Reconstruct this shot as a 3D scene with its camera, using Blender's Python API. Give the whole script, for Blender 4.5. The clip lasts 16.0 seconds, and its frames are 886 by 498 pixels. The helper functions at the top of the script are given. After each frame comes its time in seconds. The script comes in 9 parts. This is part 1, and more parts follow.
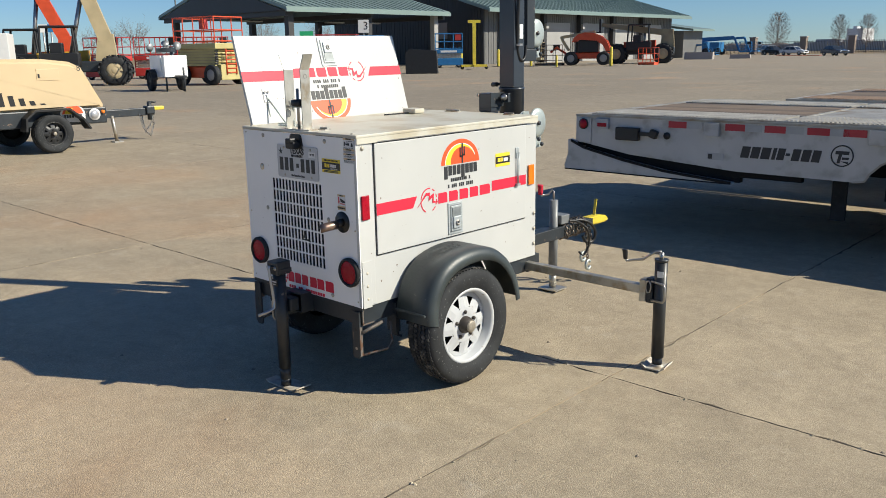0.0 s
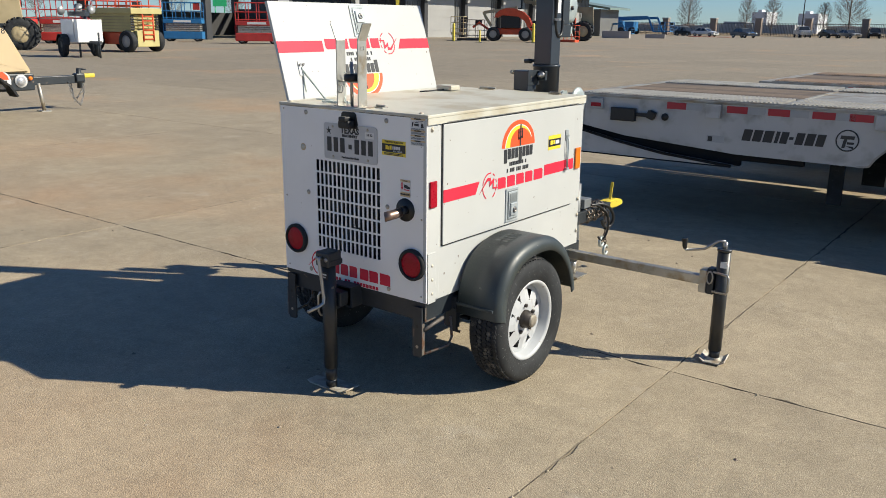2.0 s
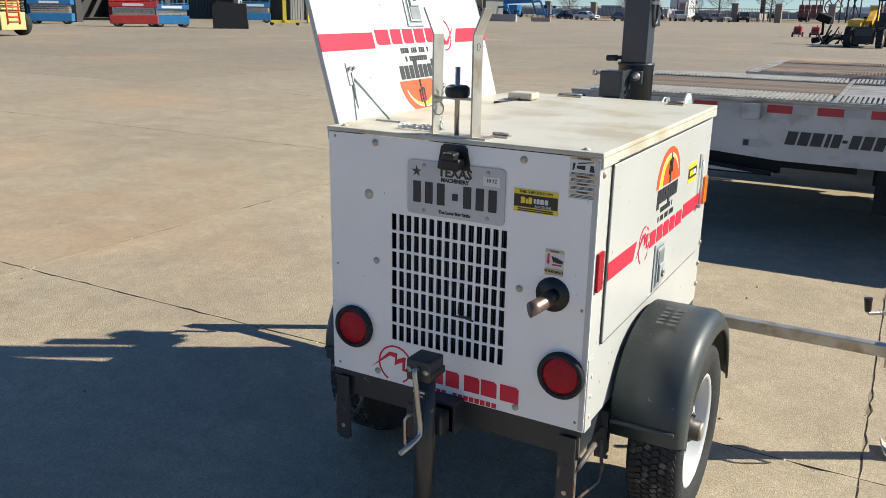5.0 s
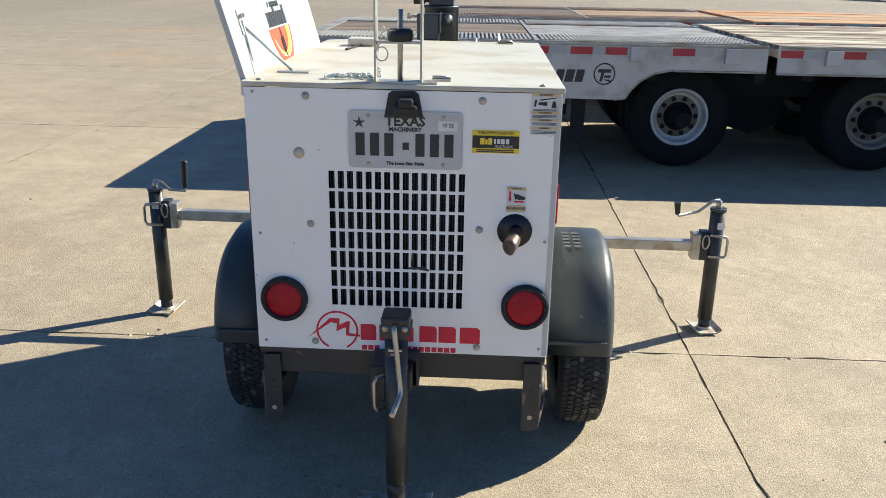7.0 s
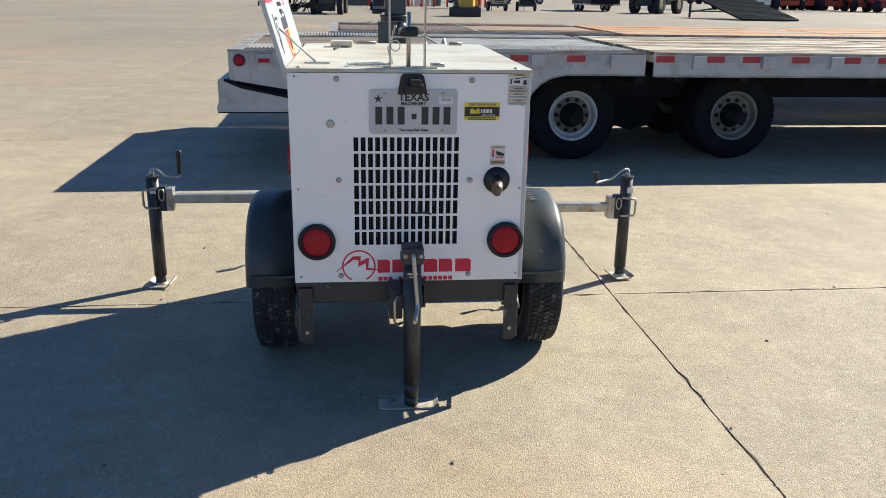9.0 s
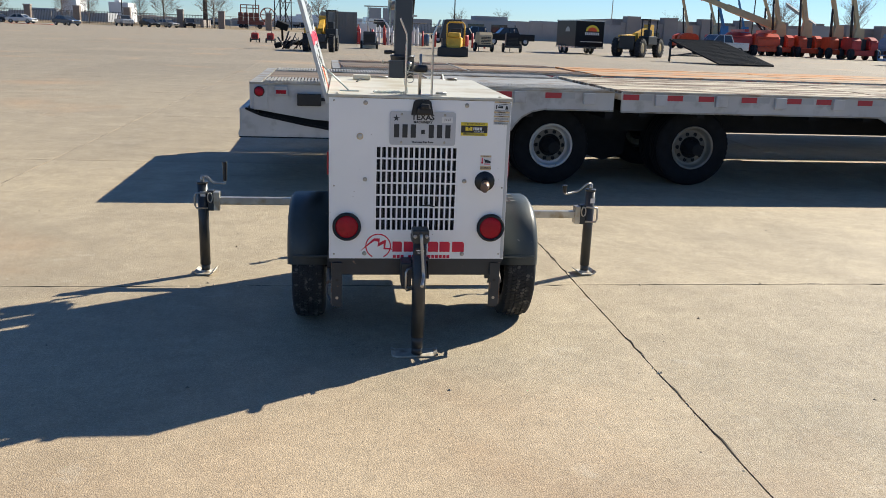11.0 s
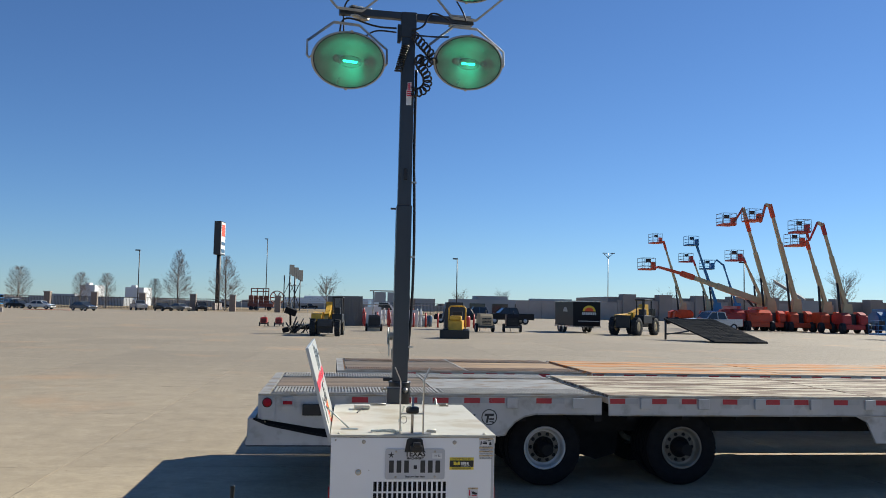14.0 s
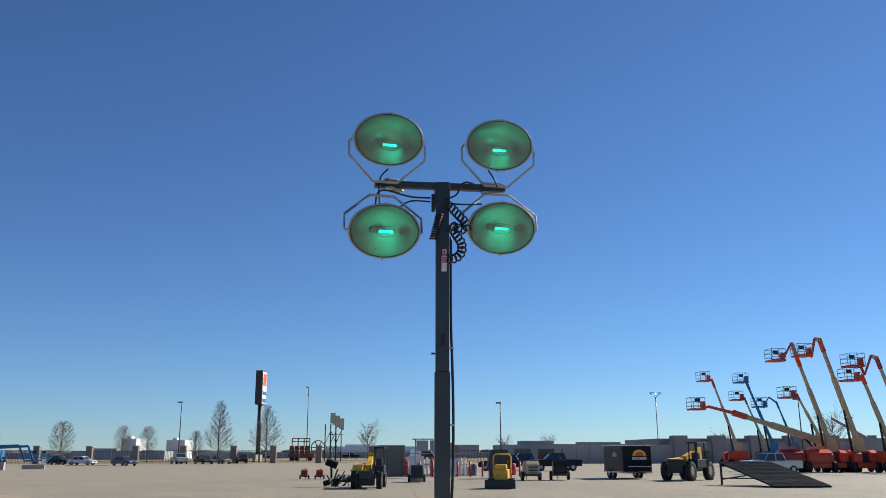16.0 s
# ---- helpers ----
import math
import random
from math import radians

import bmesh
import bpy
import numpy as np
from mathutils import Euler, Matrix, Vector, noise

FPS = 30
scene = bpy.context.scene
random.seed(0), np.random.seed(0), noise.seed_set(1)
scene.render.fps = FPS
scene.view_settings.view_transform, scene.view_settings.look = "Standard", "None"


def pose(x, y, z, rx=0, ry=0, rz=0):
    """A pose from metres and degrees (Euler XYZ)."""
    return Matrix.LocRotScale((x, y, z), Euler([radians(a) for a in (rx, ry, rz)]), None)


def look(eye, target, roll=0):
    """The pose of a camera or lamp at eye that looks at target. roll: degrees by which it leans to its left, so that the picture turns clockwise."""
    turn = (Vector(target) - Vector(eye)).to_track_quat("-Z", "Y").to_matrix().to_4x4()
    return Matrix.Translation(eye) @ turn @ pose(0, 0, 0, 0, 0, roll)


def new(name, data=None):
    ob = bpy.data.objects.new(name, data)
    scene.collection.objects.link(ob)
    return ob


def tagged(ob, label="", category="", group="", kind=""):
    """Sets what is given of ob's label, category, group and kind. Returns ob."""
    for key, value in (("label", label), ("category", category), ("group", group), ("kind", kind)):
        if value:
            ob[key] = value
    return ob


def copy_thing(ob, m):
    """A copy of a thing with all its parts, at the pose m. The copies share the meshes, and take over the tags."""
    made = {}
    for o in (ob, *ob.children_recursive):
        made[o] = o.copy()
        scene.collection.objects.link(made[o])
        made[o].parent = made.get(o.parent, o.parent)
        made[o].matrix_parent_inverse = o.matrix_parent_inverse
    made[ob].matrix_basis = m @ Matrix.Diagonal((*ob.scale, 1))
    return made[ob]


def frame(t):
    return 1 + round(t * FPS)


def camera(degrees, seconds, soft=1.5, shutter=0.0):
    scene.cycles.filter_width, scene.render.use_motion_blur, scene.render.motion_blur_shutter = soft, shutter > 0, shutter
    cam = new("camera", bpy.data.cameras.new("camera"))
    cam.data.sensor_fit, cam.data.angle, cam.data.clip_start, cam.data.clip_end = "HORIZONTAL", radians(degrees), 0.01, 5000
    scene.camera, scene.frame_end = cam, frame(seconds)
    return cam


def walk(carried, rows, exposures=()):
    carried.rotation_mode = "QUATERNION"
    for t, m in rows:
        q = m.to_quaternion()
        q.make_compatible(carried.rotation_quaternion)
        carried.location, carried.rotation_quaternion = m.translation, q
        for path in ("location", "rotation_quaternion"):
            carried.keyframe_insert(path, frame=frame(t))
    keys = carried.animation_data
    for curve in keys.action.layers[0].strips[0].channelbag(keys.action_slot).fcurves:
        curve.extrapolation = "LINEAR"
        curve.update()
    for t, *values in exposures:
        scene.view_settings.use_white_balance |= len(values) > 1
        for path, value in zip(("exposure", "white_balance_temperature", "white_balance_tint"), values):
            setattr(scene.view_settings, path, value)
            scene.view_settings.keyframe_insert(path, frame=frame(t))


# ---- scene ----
cam = camera(56.3, 16.0, 0.9)
PATH = [
    (0, (3.112, -2.323, 1.552), (1.774, -0.911, 1.088), -0.9),
    (0.5, (2.961, -2.386, 1.552), (1.686, -0.912, 1.102), -0.0),
    (1, (2.77, -2.503, 1.548), (1.54, -1.0, 1.068), 0.0),
    (1.5, (2.604, -2.59, 1.554), (1.419, -1.067, 1.029), 1.0),
    (2, (2.429, -2.527, 1.551), (1.256, -0.994, 1.027), 0.7),
    (2.5, (2.259, -2.466, 1.546), (1.102, -0.911, 1.05), 0.6),
    (3, (2.06, -2.39, 1.531), (0.932, -0.82, 1.022), 2.1),
    (3.5, (1.834, -2.271, 1.568), (0.736, -0.685, 1.038), 2.1),
    (6, (0.583, -1.9, 1.508), (0.035, -0.076, 0.897), 2.5),
    (6.5, (0.367, -2.009, 1.49), (0.131, -0.132, 0.839), 3.6),
    (7, (0.219, -2.181, 1.508), (0.129, -0.291, 0.858), 1.0),
    (7.5, (0.152, -2.367, 1.478), (0.118, -0.471, 0.842), 0.4),
    (8, (0.031, -2.556, 1.476), (0.119, -0.66, 0.845), 1.9),
    (8.5, (-0.12, -2.711, 1.482), (0.073, -0.827, 0.84), 1.9),
    (9, (-0.185, -2.893, 1.475), (0.017, -0.996, 0.875), 1.0),
    (11.5, (-0.399, -4.016, 1.544), (-0.154, -2.083, 1.095), 2.1),
    (12, (-0.43, -4.153, 1.617), (-0.215, -2.191, 1.294), 1.0),
    (12.5, (-0.395, -4.226, 1.679), (-0.213, -2.242, 1.508), 0.2),
    (13, (-0.364, -4.253, 1.747), (-0.157, -2.264, 1.689), 0.3),
    (13.5, (-0.354, -4.283, 1.81), (-0.114, -2.297, 1.846), 0.9),
    (14, (-0.344, -4.296, 1.869), (-0.124, -2.313, 2.008), 1.2),
    (14.5, (-0.346, -4.311, 1.933), (-0.181, -2.333, 2.176), 1.1),
    (15, (-0.339, -4.328, 1.99), (-0.204, -2.366, 2.354), 0.6),
    (15.5, (-0.328, -4.31, 2.02), (-0.217, -2.363, 2.461), 0.1),
    (16, (-0.327, -4.312, 2.029), (-0.21, -2.374, 2.506), -0.1),
]
EXPOSURES = [(0, 0.06, 6600, 10), (3.5, 0.12, 6650, 10), (6, 0.54, 6560, 9), (7, 0.60, 6520, 9), (9.2, 0.52, 6480, 9), (11.5, 0.38, 6680, 11), (12.5, 0.30, 6580, 11), (14, 0.16, 6500, 10), (16, 0.15, 6400, 9)]
walk(cam, [(t, look(eye, target, roll)) for t, eye, target, roll in PATH], EXPOSURES)

# ---- world, sun, exposure ----
SUN_EL, SUN_AZ = 34.8, 59.2
world = bpy.data.worlds.new("sky")
scene.world = world
world.use_nodes = True
wn = world.node_tree.nodes
sky = wn.new("ShaderNodeTexSky")
sky.sky_type, sky.sun_disc = "NISHITA", False
sky.sun_elevation, sky.sun_rotation = radians(SUN_EL), radians(SUN_AZ)
sky.air_density, sky.dust_density, sky.ozone_density, sky.altitude = 0.9, 0.06, 4.5, 400
tint = wn.new("ShaderNodeMix")
tint.data_type, tint.blend_type = "RGBA", "MULTIPLY"
tint.inputs[0].default_value, tint.inputs[7].default_value = 1.0, (0.715, 0.93, 1.16, 1)
world.node_tree.links.new(sky.outputs[0], tint.inputs[6])
world.node_tree.links.new(tint.outputs[2], wn["Background"].inputs[0])
wn["Background"].inputs[1].default_value = 0.081
sun_lamp = bpy.data.lights.new("sun", "SUN")
sun_lamp.energy, sun_lamp.angle, sun_lamp.color = 6.3, radians(0.53), (1.0, 0.950, 0.815)
sun = new("sun", sun_lamp)
sun.matrix_basis = look((0, 0, 30), (-math.sin(radians(SUN_AZ)) * math.cos(radians(SUN_EL)), -math.cos(radians(SUN_AZ)) * math.cos(radians(SUN_EL)), 30 - math.sin(radians(SUN_EL))))


# ---- materials ----
def mat(name, color, rough=0.5, metal=0.0, var=0.12, scale=8.0, bump=0.15, bscale=60.0, spots=0.0, spot_color=(0.05, 0.04, 0.03), spot_scale=14.0, coat=0.0, random_tone=0.0, spot_edge=0.04, stretch=None, spec=0.5):
    """A painted, rubber, metal or plastic surface: large tone drift, fine grain, chips or stains."""
    m = bpy.data.materials.new(name)
    m.use_nodes = True
    n, l = m.node_tree.nodes, m.node_tree.links
    b = n["Principled BSDF"]
    co = n.new("ShaderNodeTexCoord")
    big = n.new("ShaderNodeTexNoise")
    big.inputs["Scale"].default_value, big.inputs["Detail"].default_value = scale, 5
    fine = n.new("ShaderNodeTexNoise")
    fine.inputs["Scale"].default_value, fine.inputs["Detail"].default_value = bscale, 4
    place = co.outputs["Object"]
    if stretch:
        # grain drawn out along the piece, with each piece cut from another stretch of it
        lot = n.new("ShaderNodeObjectInfo")
        shift = n.new("ShaderNodeVectorMath")
        shift.operation = "MULTIPLY_ADD"
        shift.inputs[1].default_value = (37, 23, 11)
        l.new(lot.outputs["Random"], shift.inputs[0])
        l.new(place, shift.inputs[2])
        pull = n.new("ShaderNodeMapping")
        pull.inputs["Scale"].default_value = stretch
        l.new(shift.outputs[0], pull.inputs[0])
        place = pull.outputs[0]
    for t in (big, fine):
        l.new(place, t.inputs["Vector"])
    ramp = n.new("ShaderNodeMapRange")
    ramp.inputs[1].default_value, ramp.inputs[2].default_value = 0.3, 0.7
    ramp.inputs[3].default_value, ramp.inputs[4].default_value = 1 - var, 1 + var
    l.new(big.outputs[0], ramp.inputs[0])
    tone = ramp.outputs[0]
    if random_tone:
        info = n.new("ShaderNodeObjectInfo")
        add = n.new("ShaderNodeMath")
        add.operation = "MULTIPLY_ADD"
        add.inputs[1].default_value = random_tone
        l.new(info.outputs["Random"], add.inputs[0])
        l.new(tone, add.inputs[2])
        tone = add.outputs[0]
    mul = n.new("ShaderNodeVectorMath")
    mul.operation = "SCALE"
    mul.inputs[0].default_value = color
    l.new(tone, mul.inputs["Scale"])
    out = mul.outputs[0]
    if spots:
        sp = n.new("ShaderNodeTexNoise")
        sp.inputs["Scale"].default_value, sp.inputs["Detail"].default_value = spot_scale, 8
        l.new(place, sp.inputs["Vector"])
        sr = n.new("ShaderNodeMapRange")
        sr.inputs[1].default_value, sr.inputs[2].default_value = 1 - spots - spot_edge, 1 - spots
        l.new(sp.outputs[0], sr.inputs[0])
        mx = n.new("ShaderNodeMix")
        mx.data_type = "RGBA"
        l.new(sr.outputs[0], mx.inputs[0])
        l.new(out, mx.inputs[6])
        mx.inputs[7].default_value = (*spot_color, 1)
        out = mx.outputs[2]
    l.new(out, b.inputs["Base Color"])
    rr = n.new("ShaderNodeMapRange")
    rr.inputs[3].default_value, rr.inputs[4].default_value = max(0.02, rough - 0.12), min(1, rough + 0.12)
    l.new(fine.outputs[0], rr.inputs[0])
    l.new(rr.outputs[0], b.inputs["Roughness"])
    b.inputs["Metallic"].default_value = metal
    b.inputs["Specular IOR Level"].default_value = spec
    b.inputs["Coat Weight"].default_value = coat
    if bump:
        bp = n.new("ShaderNodeBump")
        bp.inputs["Strength"].default_value, bp.inputs["Distance"].default_value = bump, 0.004
        l.new(fine.outputs[0], bp.inputs["Height"])
        l.new(bp.outputs[0], b.inputs["Normal"])
    return m


def glow(name, color, strength):
    m = bpy.data.materials.new(name)
    m.use_nodes = True
    b = m.node_tree.nodes["Principled BSDF"]
    b.inputs["Base Color"].default_value = (*color, 1)
    b.inputs["Emission Color"].default_value = (*color, 1)
    b.inputs["Emission Strength"].default_value = strength
    return m


DUST = ((-0.4, -1.15, 0.75), (0.75, -0.75, 0.55), (-2.2, -0.2, 0.7))
CLAY = ((-7.6, 2.6, 1.6), (-5.0, 1.2, 1.3), (-1.2, -1.5, 1.3))


def concrete(name, base, stain, rust_amount):
    """Broom-finished yard slab: cloudy tone, painted falloff with distance, tyre-dark patches, orange clay stains, pale
    chips and pits, at world size.
    """
    m = bpy.data.materials.new(name)
    m.use_nodes = True
    n, l = m.node_tree.nodes, m.node_tree.links
    b = n["Principled BSDF"]
    geo = n.new("ShaderNodeNewGeometry")

    def tex(scale, detail=6, rough=0.6, stretch=None):
        t = n.new("ShaderNodeTexNoise")
        t.inputs["Scale"].default_value, t.inputs["Detail"].default_value, t.inputs["Roughness"].default_value = scale, detail, rough
        src = geo.outputs["Position"]
        if stretch:
            mp = n.new("ShaderNodeMapping")
            mp.inputs["Scale"].default_value = stretch
            l.new(src, mp.inputs[0])
            src = mp.outputs[0]
        l.new(src, t.inputs["Vector"])
        return t.outputs[0]

    def rng(v, a, c, d, e):
        r = n.new("ShaderNodeMapRange")
        for k, x in enumerate((a, c, d, e)):
            r.inputs[k + 1].default_value = x
        l.new(v, r.inputs[0])
        return r.outputs[0]

    def mix(f, a, c, mode="MIX"):
        x = n.new("ShaderNodeMix")
        x.data_type, x.blend_type = "RGBA", mode
        for k, v in ((0, f), (6, a), (7, c)):
            if isinstance(v, tuple):
                x.inputs[k].default_value = (*v, 1)
            elif isinstance(v, float):
                x.inputs[k].default_value = v
            else:
                l.new(v, x.inputs[k])
        return x.outputs[2]

    def grey(v):
        c = n.new("ShaderNodeCombineColor")
        for k in range(3):
            l.new(v, c.inputs[k])
        return c.outputs[0]

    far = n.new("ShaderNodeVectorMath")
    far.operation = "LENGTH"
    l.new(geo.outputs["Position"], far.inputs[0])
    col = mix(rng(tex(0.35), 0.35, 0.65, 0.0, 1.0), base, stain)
    # brightness falloff with distance from the tower is painted into the colour
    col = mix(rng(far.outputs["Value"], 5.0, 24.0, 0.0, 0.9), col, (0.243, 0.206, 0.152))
    col = mix(1.0, col, grey(rng(tex(2.6, 8, 0.68), 0.3, 0.7, 0.84, 1.14)), "MULTIPLY")
    col = mix(rng(tex(0.22, 5, 0.6), 0.66 - rust_amount, 0.78 - rust_amount, 0.0, 0.55), col, (0.42, 0.265, 0.15))
    for sx, sy, sr in CLAY:
        away = n.new("ShaderNodeVectorMath")
        away.operation = "DISTANCE"
        away.inputs[1].default_value = (sx, sy, 0)
        l.new(geo.outputs["Position"], away.inputs[0])
        ragged = n.new("ShaderNodeMath")
        ragged.operation = "MULTIPLY_ADD"
        ragged.inputs[1].default_value = sr * 1.6
        l.new(tex(0.8, 7, 0.65), ragged.inputs[0])
        l.new(away.outputs["Value"], ragged.inputs[2])
        col = mix(rng(ragged.outputs[0], sr * 0.75, sr * 2.0, 0.42, 0.0), col, (0.43, 0.275, 0.16))
    for sx, sy, sr in DUST:
        away = n.new("ShaderNodeVectorMath")
        away.operation = "DISTANCE"
        away.inputs[1].default_value = (sx, sy, 0)
        l.new(geo.outputs["Position"], away.inputs[0])
        ragged = n.new("ShaderNodeMath")
        ragged.operation = "MULTIPLY_ADD"
        ragged.inputs[1].default_value = sr * 1.2
        l.new(tex(1.7, 7, 0.65), ragged.inputs[0])
        l.new(away.outputs["Value"], ragged.inputs[2])
        col = mix(rng(ragged.outputs[0], sr * 0.8, sr * 1.9, 0.55, 0.0), col, (0.475, 0.372, 0.250))
    sweep = rng(tex(0.7, 6, 0.62, (0.30, 1.9, 1.0)), 0.57, 0.68, 0.0, 0.16)
    col = mix(sweep, col, (0.44, 0.385, 0.29))
    smudge = rng(tex(0.55, 6, 0.62, (0.55, 2.6, 1.0)), 0.66, 0.72, 0.0, 0.34)
    col = mix(smudge, col, (0.15, 0.125, 0.10))
    streak = rng(tex(0.9, 6, 0.6, (0.35, 1.6, 1.0)), 0.56, 0.74, 0.0, 0.18)
    col = mix(streak, col, (0.17, 0.14, 0.11))
    oil = rng(tex(1.1, 7, 0.72), 0.685, 0.72, 0.0, 0.55)
    col = mix(oil, col, (0.12, 0.105, 0.085))
    info = n.new("ShaderNodeObjectInfo")
    col = mix(1.0, col, grey(rng(info.outputs["Random"], 0.0, 1.0, 0.93, 1.06)), "MULTIPLY")
    col = mix(1.0, col, grey(rng(tex(85, 4, 0.9), 0.32, 0.68, 0.84, 1.15)), "MULTIPLY")
    col = mix(1.0, col, grey(rng(tex(240, 3, 0.8), 0.32, 0.68, 0.72, 1.26)), "MULTIPLY")
    col = mix(rng(tex(210, 2, 0.5), 0.66, 0.70, 0.0, 0.6), col, (0.60, 0.53, 0.43))
    col = mix(1.0, col, grey(rng(tex(11, 7, 0.7), 0.3, 0.7, 0.88, 1.12)), "MULTIPLY")
    col = mix(1.0, col, grey(rng(tex(170, 2, 0.6, (1.0, 0.05, 1.0)), 0.3, 0.7, 0.975, 1.025)), "MULTIPLY")
    pebble = n.new("ShaderNodeTexVoronoi")
    pebble.inputs["Scale"].default_value = 165
    l.new(geo.outputs["Position"], pebble.inputs["Vector"])
    cell = n.new("ShaderNodeSeparateColor")
    l.new(pebble.outputs["Color"], cell.inputs[0])
    col = mix(1.0, col, grey(rng(cell.outputs[0], 0.0, 1.0, 0.86, 1.14)), "MULTIPLY")
    worn = rng(tex(2.1, 7, 0.7), 0.60, 0.66, 0.0, 0.28)
    col = mix(worn, col, (0.50, 0.435, 0.34))
    crack = n.new("ShaderNodeTexVoronoi")
    crack.inputs["Scale"].default_value = 46
    l.new(geo.outputs["Position"], crack.inputs["Vector"])
    col = mix(rng(crack.outputs["Distance"], 0.10, 0.17, 0.35, 0.0), col, (0.15, 0.125, 0.10))
    col = mix(rng(tex(17, 4, 0.55), 0.70, 0.74, 0.0, 0.55), col, (0.56, 0.50, 0.41))
    col = mix(rng(tex(9, 6, 0.6), 0.70, 0.75, 0.0, 0.6), col, (0.13, 0.10, 0.08))
    l.new(col, b.inputs["Base Color"])
    l.new(rng(tex(30), 0.3, 0.7, 0.62, 0.88), b.inputs["Roughness"])
    bp = n.new("ShaderNodeBump")
    bp.inputs["Strength"].default_value, bp.inputs["Distance"].default_value = 0.45, 0.004
    groove = n.new("ShaderNodeMath")
    groove.operation = "ADD"
    l.new(tex(230, 3, 0.7), groove.inputs[0])
    l.new(rng(tex(190, 2, 0.6, (1.0, 0.06, 1.0)), 0.0, 1.0, 0.0, 0.5), groove.inputs[1])
    dome = n.new("ShaderNodeMath")
    dome.operation = "SUBTRACT"
    l.new(groove.outputs[0], dome.inputs[0])
    l.new(pebble.outputs["Distance"], dome.inputs[1])
    l.new(dome.outputs[0], bp.inputs["Height"])
    l.new(bp.outputs[0], b.inputs["Normal"])
    return m


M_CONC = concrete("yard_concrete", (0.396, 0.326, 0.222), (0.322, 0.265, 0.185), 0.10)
M_JOINT = mat("joint_dirt", (0.10, 0.084, 0.063), 0.95, var=0.6, scale=5, bump=0.6, spots=0.46, spot_color=(0.27, 0.22, 0.15), spot_scale=1.6, spot_edge=0.12)
M_GRASS = mat("winter_grass", (0.22, 0.16, 0.085), 0.95, var=0.35, scale=0.6, bump=0.8, bscale=30)
# one white enamel, brightened for the shaded rear and dimmed for sunlit sides
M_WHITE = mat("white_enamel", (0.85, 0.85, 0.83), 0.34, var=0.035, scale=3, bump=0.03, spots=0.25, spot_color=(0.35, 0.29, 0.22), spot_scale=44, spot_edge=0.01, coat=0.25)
M_WHITE_DIMMED = mat("white_enamel_dimmed_chipped", (0.505, 0.514, 0.497), 0.36, var=0.04, scale=3, bump=0.03, spots=0.285, spot_color=(0.15, 0.105, 0.08), spot_scale=50, coat=0.25, spot_edge=0.015)
M_TOP = mat("dirty_white_top", (0.535, 0.52, 0.440), 0.5, var=0.06, scale=3, bump=0.05, spots=0.36, spot_color=(0.44, 0.395, 0.295), spot_scale=5, spot_edge=0.16)
M_RED = mat("red_vinyl", (0.64, 0.028, 0.058), 0.45, var=0.06, bump=0.02, spec=0.3)
M_REDLENS = mat("red_lens", (0.34, 0.005, 0.018), 0.30, var=0.2, scale=40, bump=0.25, bscale=200, spec=0.25)
M_ORANGELENS = mat("amber_lens", (0.85, 0.20, 0.02), 0.2, var=0.1, bump=0.2, bscale=200, coat=0.4)
M_TREAD = mat("dusty_tread_rubber", (0.022, 0.023, 0.024), 0.8, var=0.3, scale=9, bump=0.3, bscale=90, spots=0.36, spot_color=(0.12, 0.112, 0.098), spot_scale=26, spot_edge=0.12)
M_RUBBER = mat("tyre_rubber", (0.024, 0.026, 0.028), 0.75, var=0.4, scale=7, bump=0.3, bscale=90, spots=0.32, spot_color=(0.11, 0.112, 0.11), spot_scale=95, spot_edge=0.03, spec=0.3)
M_TYRE = mat("truck_tyre_rubber", (0.010, 0.011, 0.013), 0.8, var=0.25, scale=12, bump=0.3, bscale=90, spec=0.15)
M_FENDER = mat("black_poly_fender", (0.037, 0.048, 0.051), 0.45, var=0.3, scale=5, bump=0.1, bscale=120, spots=0.27, spot_color=(0.20, 0.195, 0.185), spot_scale=60, spot_edge=0.03)
M_FRAME = mat("grey_frame_paint", (0.021, 0.027, 0.033), 0.45, var=0.2, scale=9, bump=0.12, spots=0.3, spot_color=(0.16, 0.11, 0.08), spot_scale=16)
M_MAST = mat("mast_grey_paint", (0.027, 0.035, 0.046), 0.34, var=0.12, scale=4, bump=0.06)
M_BLACK = mat("black_plastic", (0.012, 0.0125, 0.0135), 0.45, var=0.2, bump=0.05)
M_DARK = mat("radiator_core", (0.010, 0.010, 0.011), 0.7, bump=0.3, bscale=150, spec=0.2)
M_JACK = mat("jack_black_paint", (0.027, 0.030, 0.032), 0.4, var=0.3, scale=10, bump=0.1, spots=0.27, spot_color=(0.20, 0.15, 0.10), spot_scale=18)
M_GALV = mat("galvanised_steel", (0.48, 0.46, 0.41), 0.42, metal=0.75, var=0.18, scale=10, bump=0.08, spots=0.33, spot_color=(0.34, 0.27, 0.18), spot_scale=12, spot_edge=0.15)
M_ZINC = mat("zinc_plate", (0.46, 0.51, 0.49), 0.48, metal=0.6, var=0.12, bump=0.05)
M_LATCH = mat("latch_zinc", (0.40, 0.44, 0.45), 0.45, metal=0.25, var=0.15, scale=20, bump=0.08)
# darker copy of the latch zinc gives the shade of its recesses
M_LATCH_SHADE = mat("latch_zinc_shaded", (0.22, 0.245, 0.25), 0.5, metal=0.3, var=0.2, scale=20, bump=0.08)
M_CHAIN = mat("rusty_chain", (0.16, 0.13, 0.105), 0.5, metal=0.6, var=0.3, scale=30, bump=0.2)
M_JACKG = mat("grey_jack_paint", (0.16, 0.17, 0.175), 0.45, var=0.15, scale=9, bump=0.08)
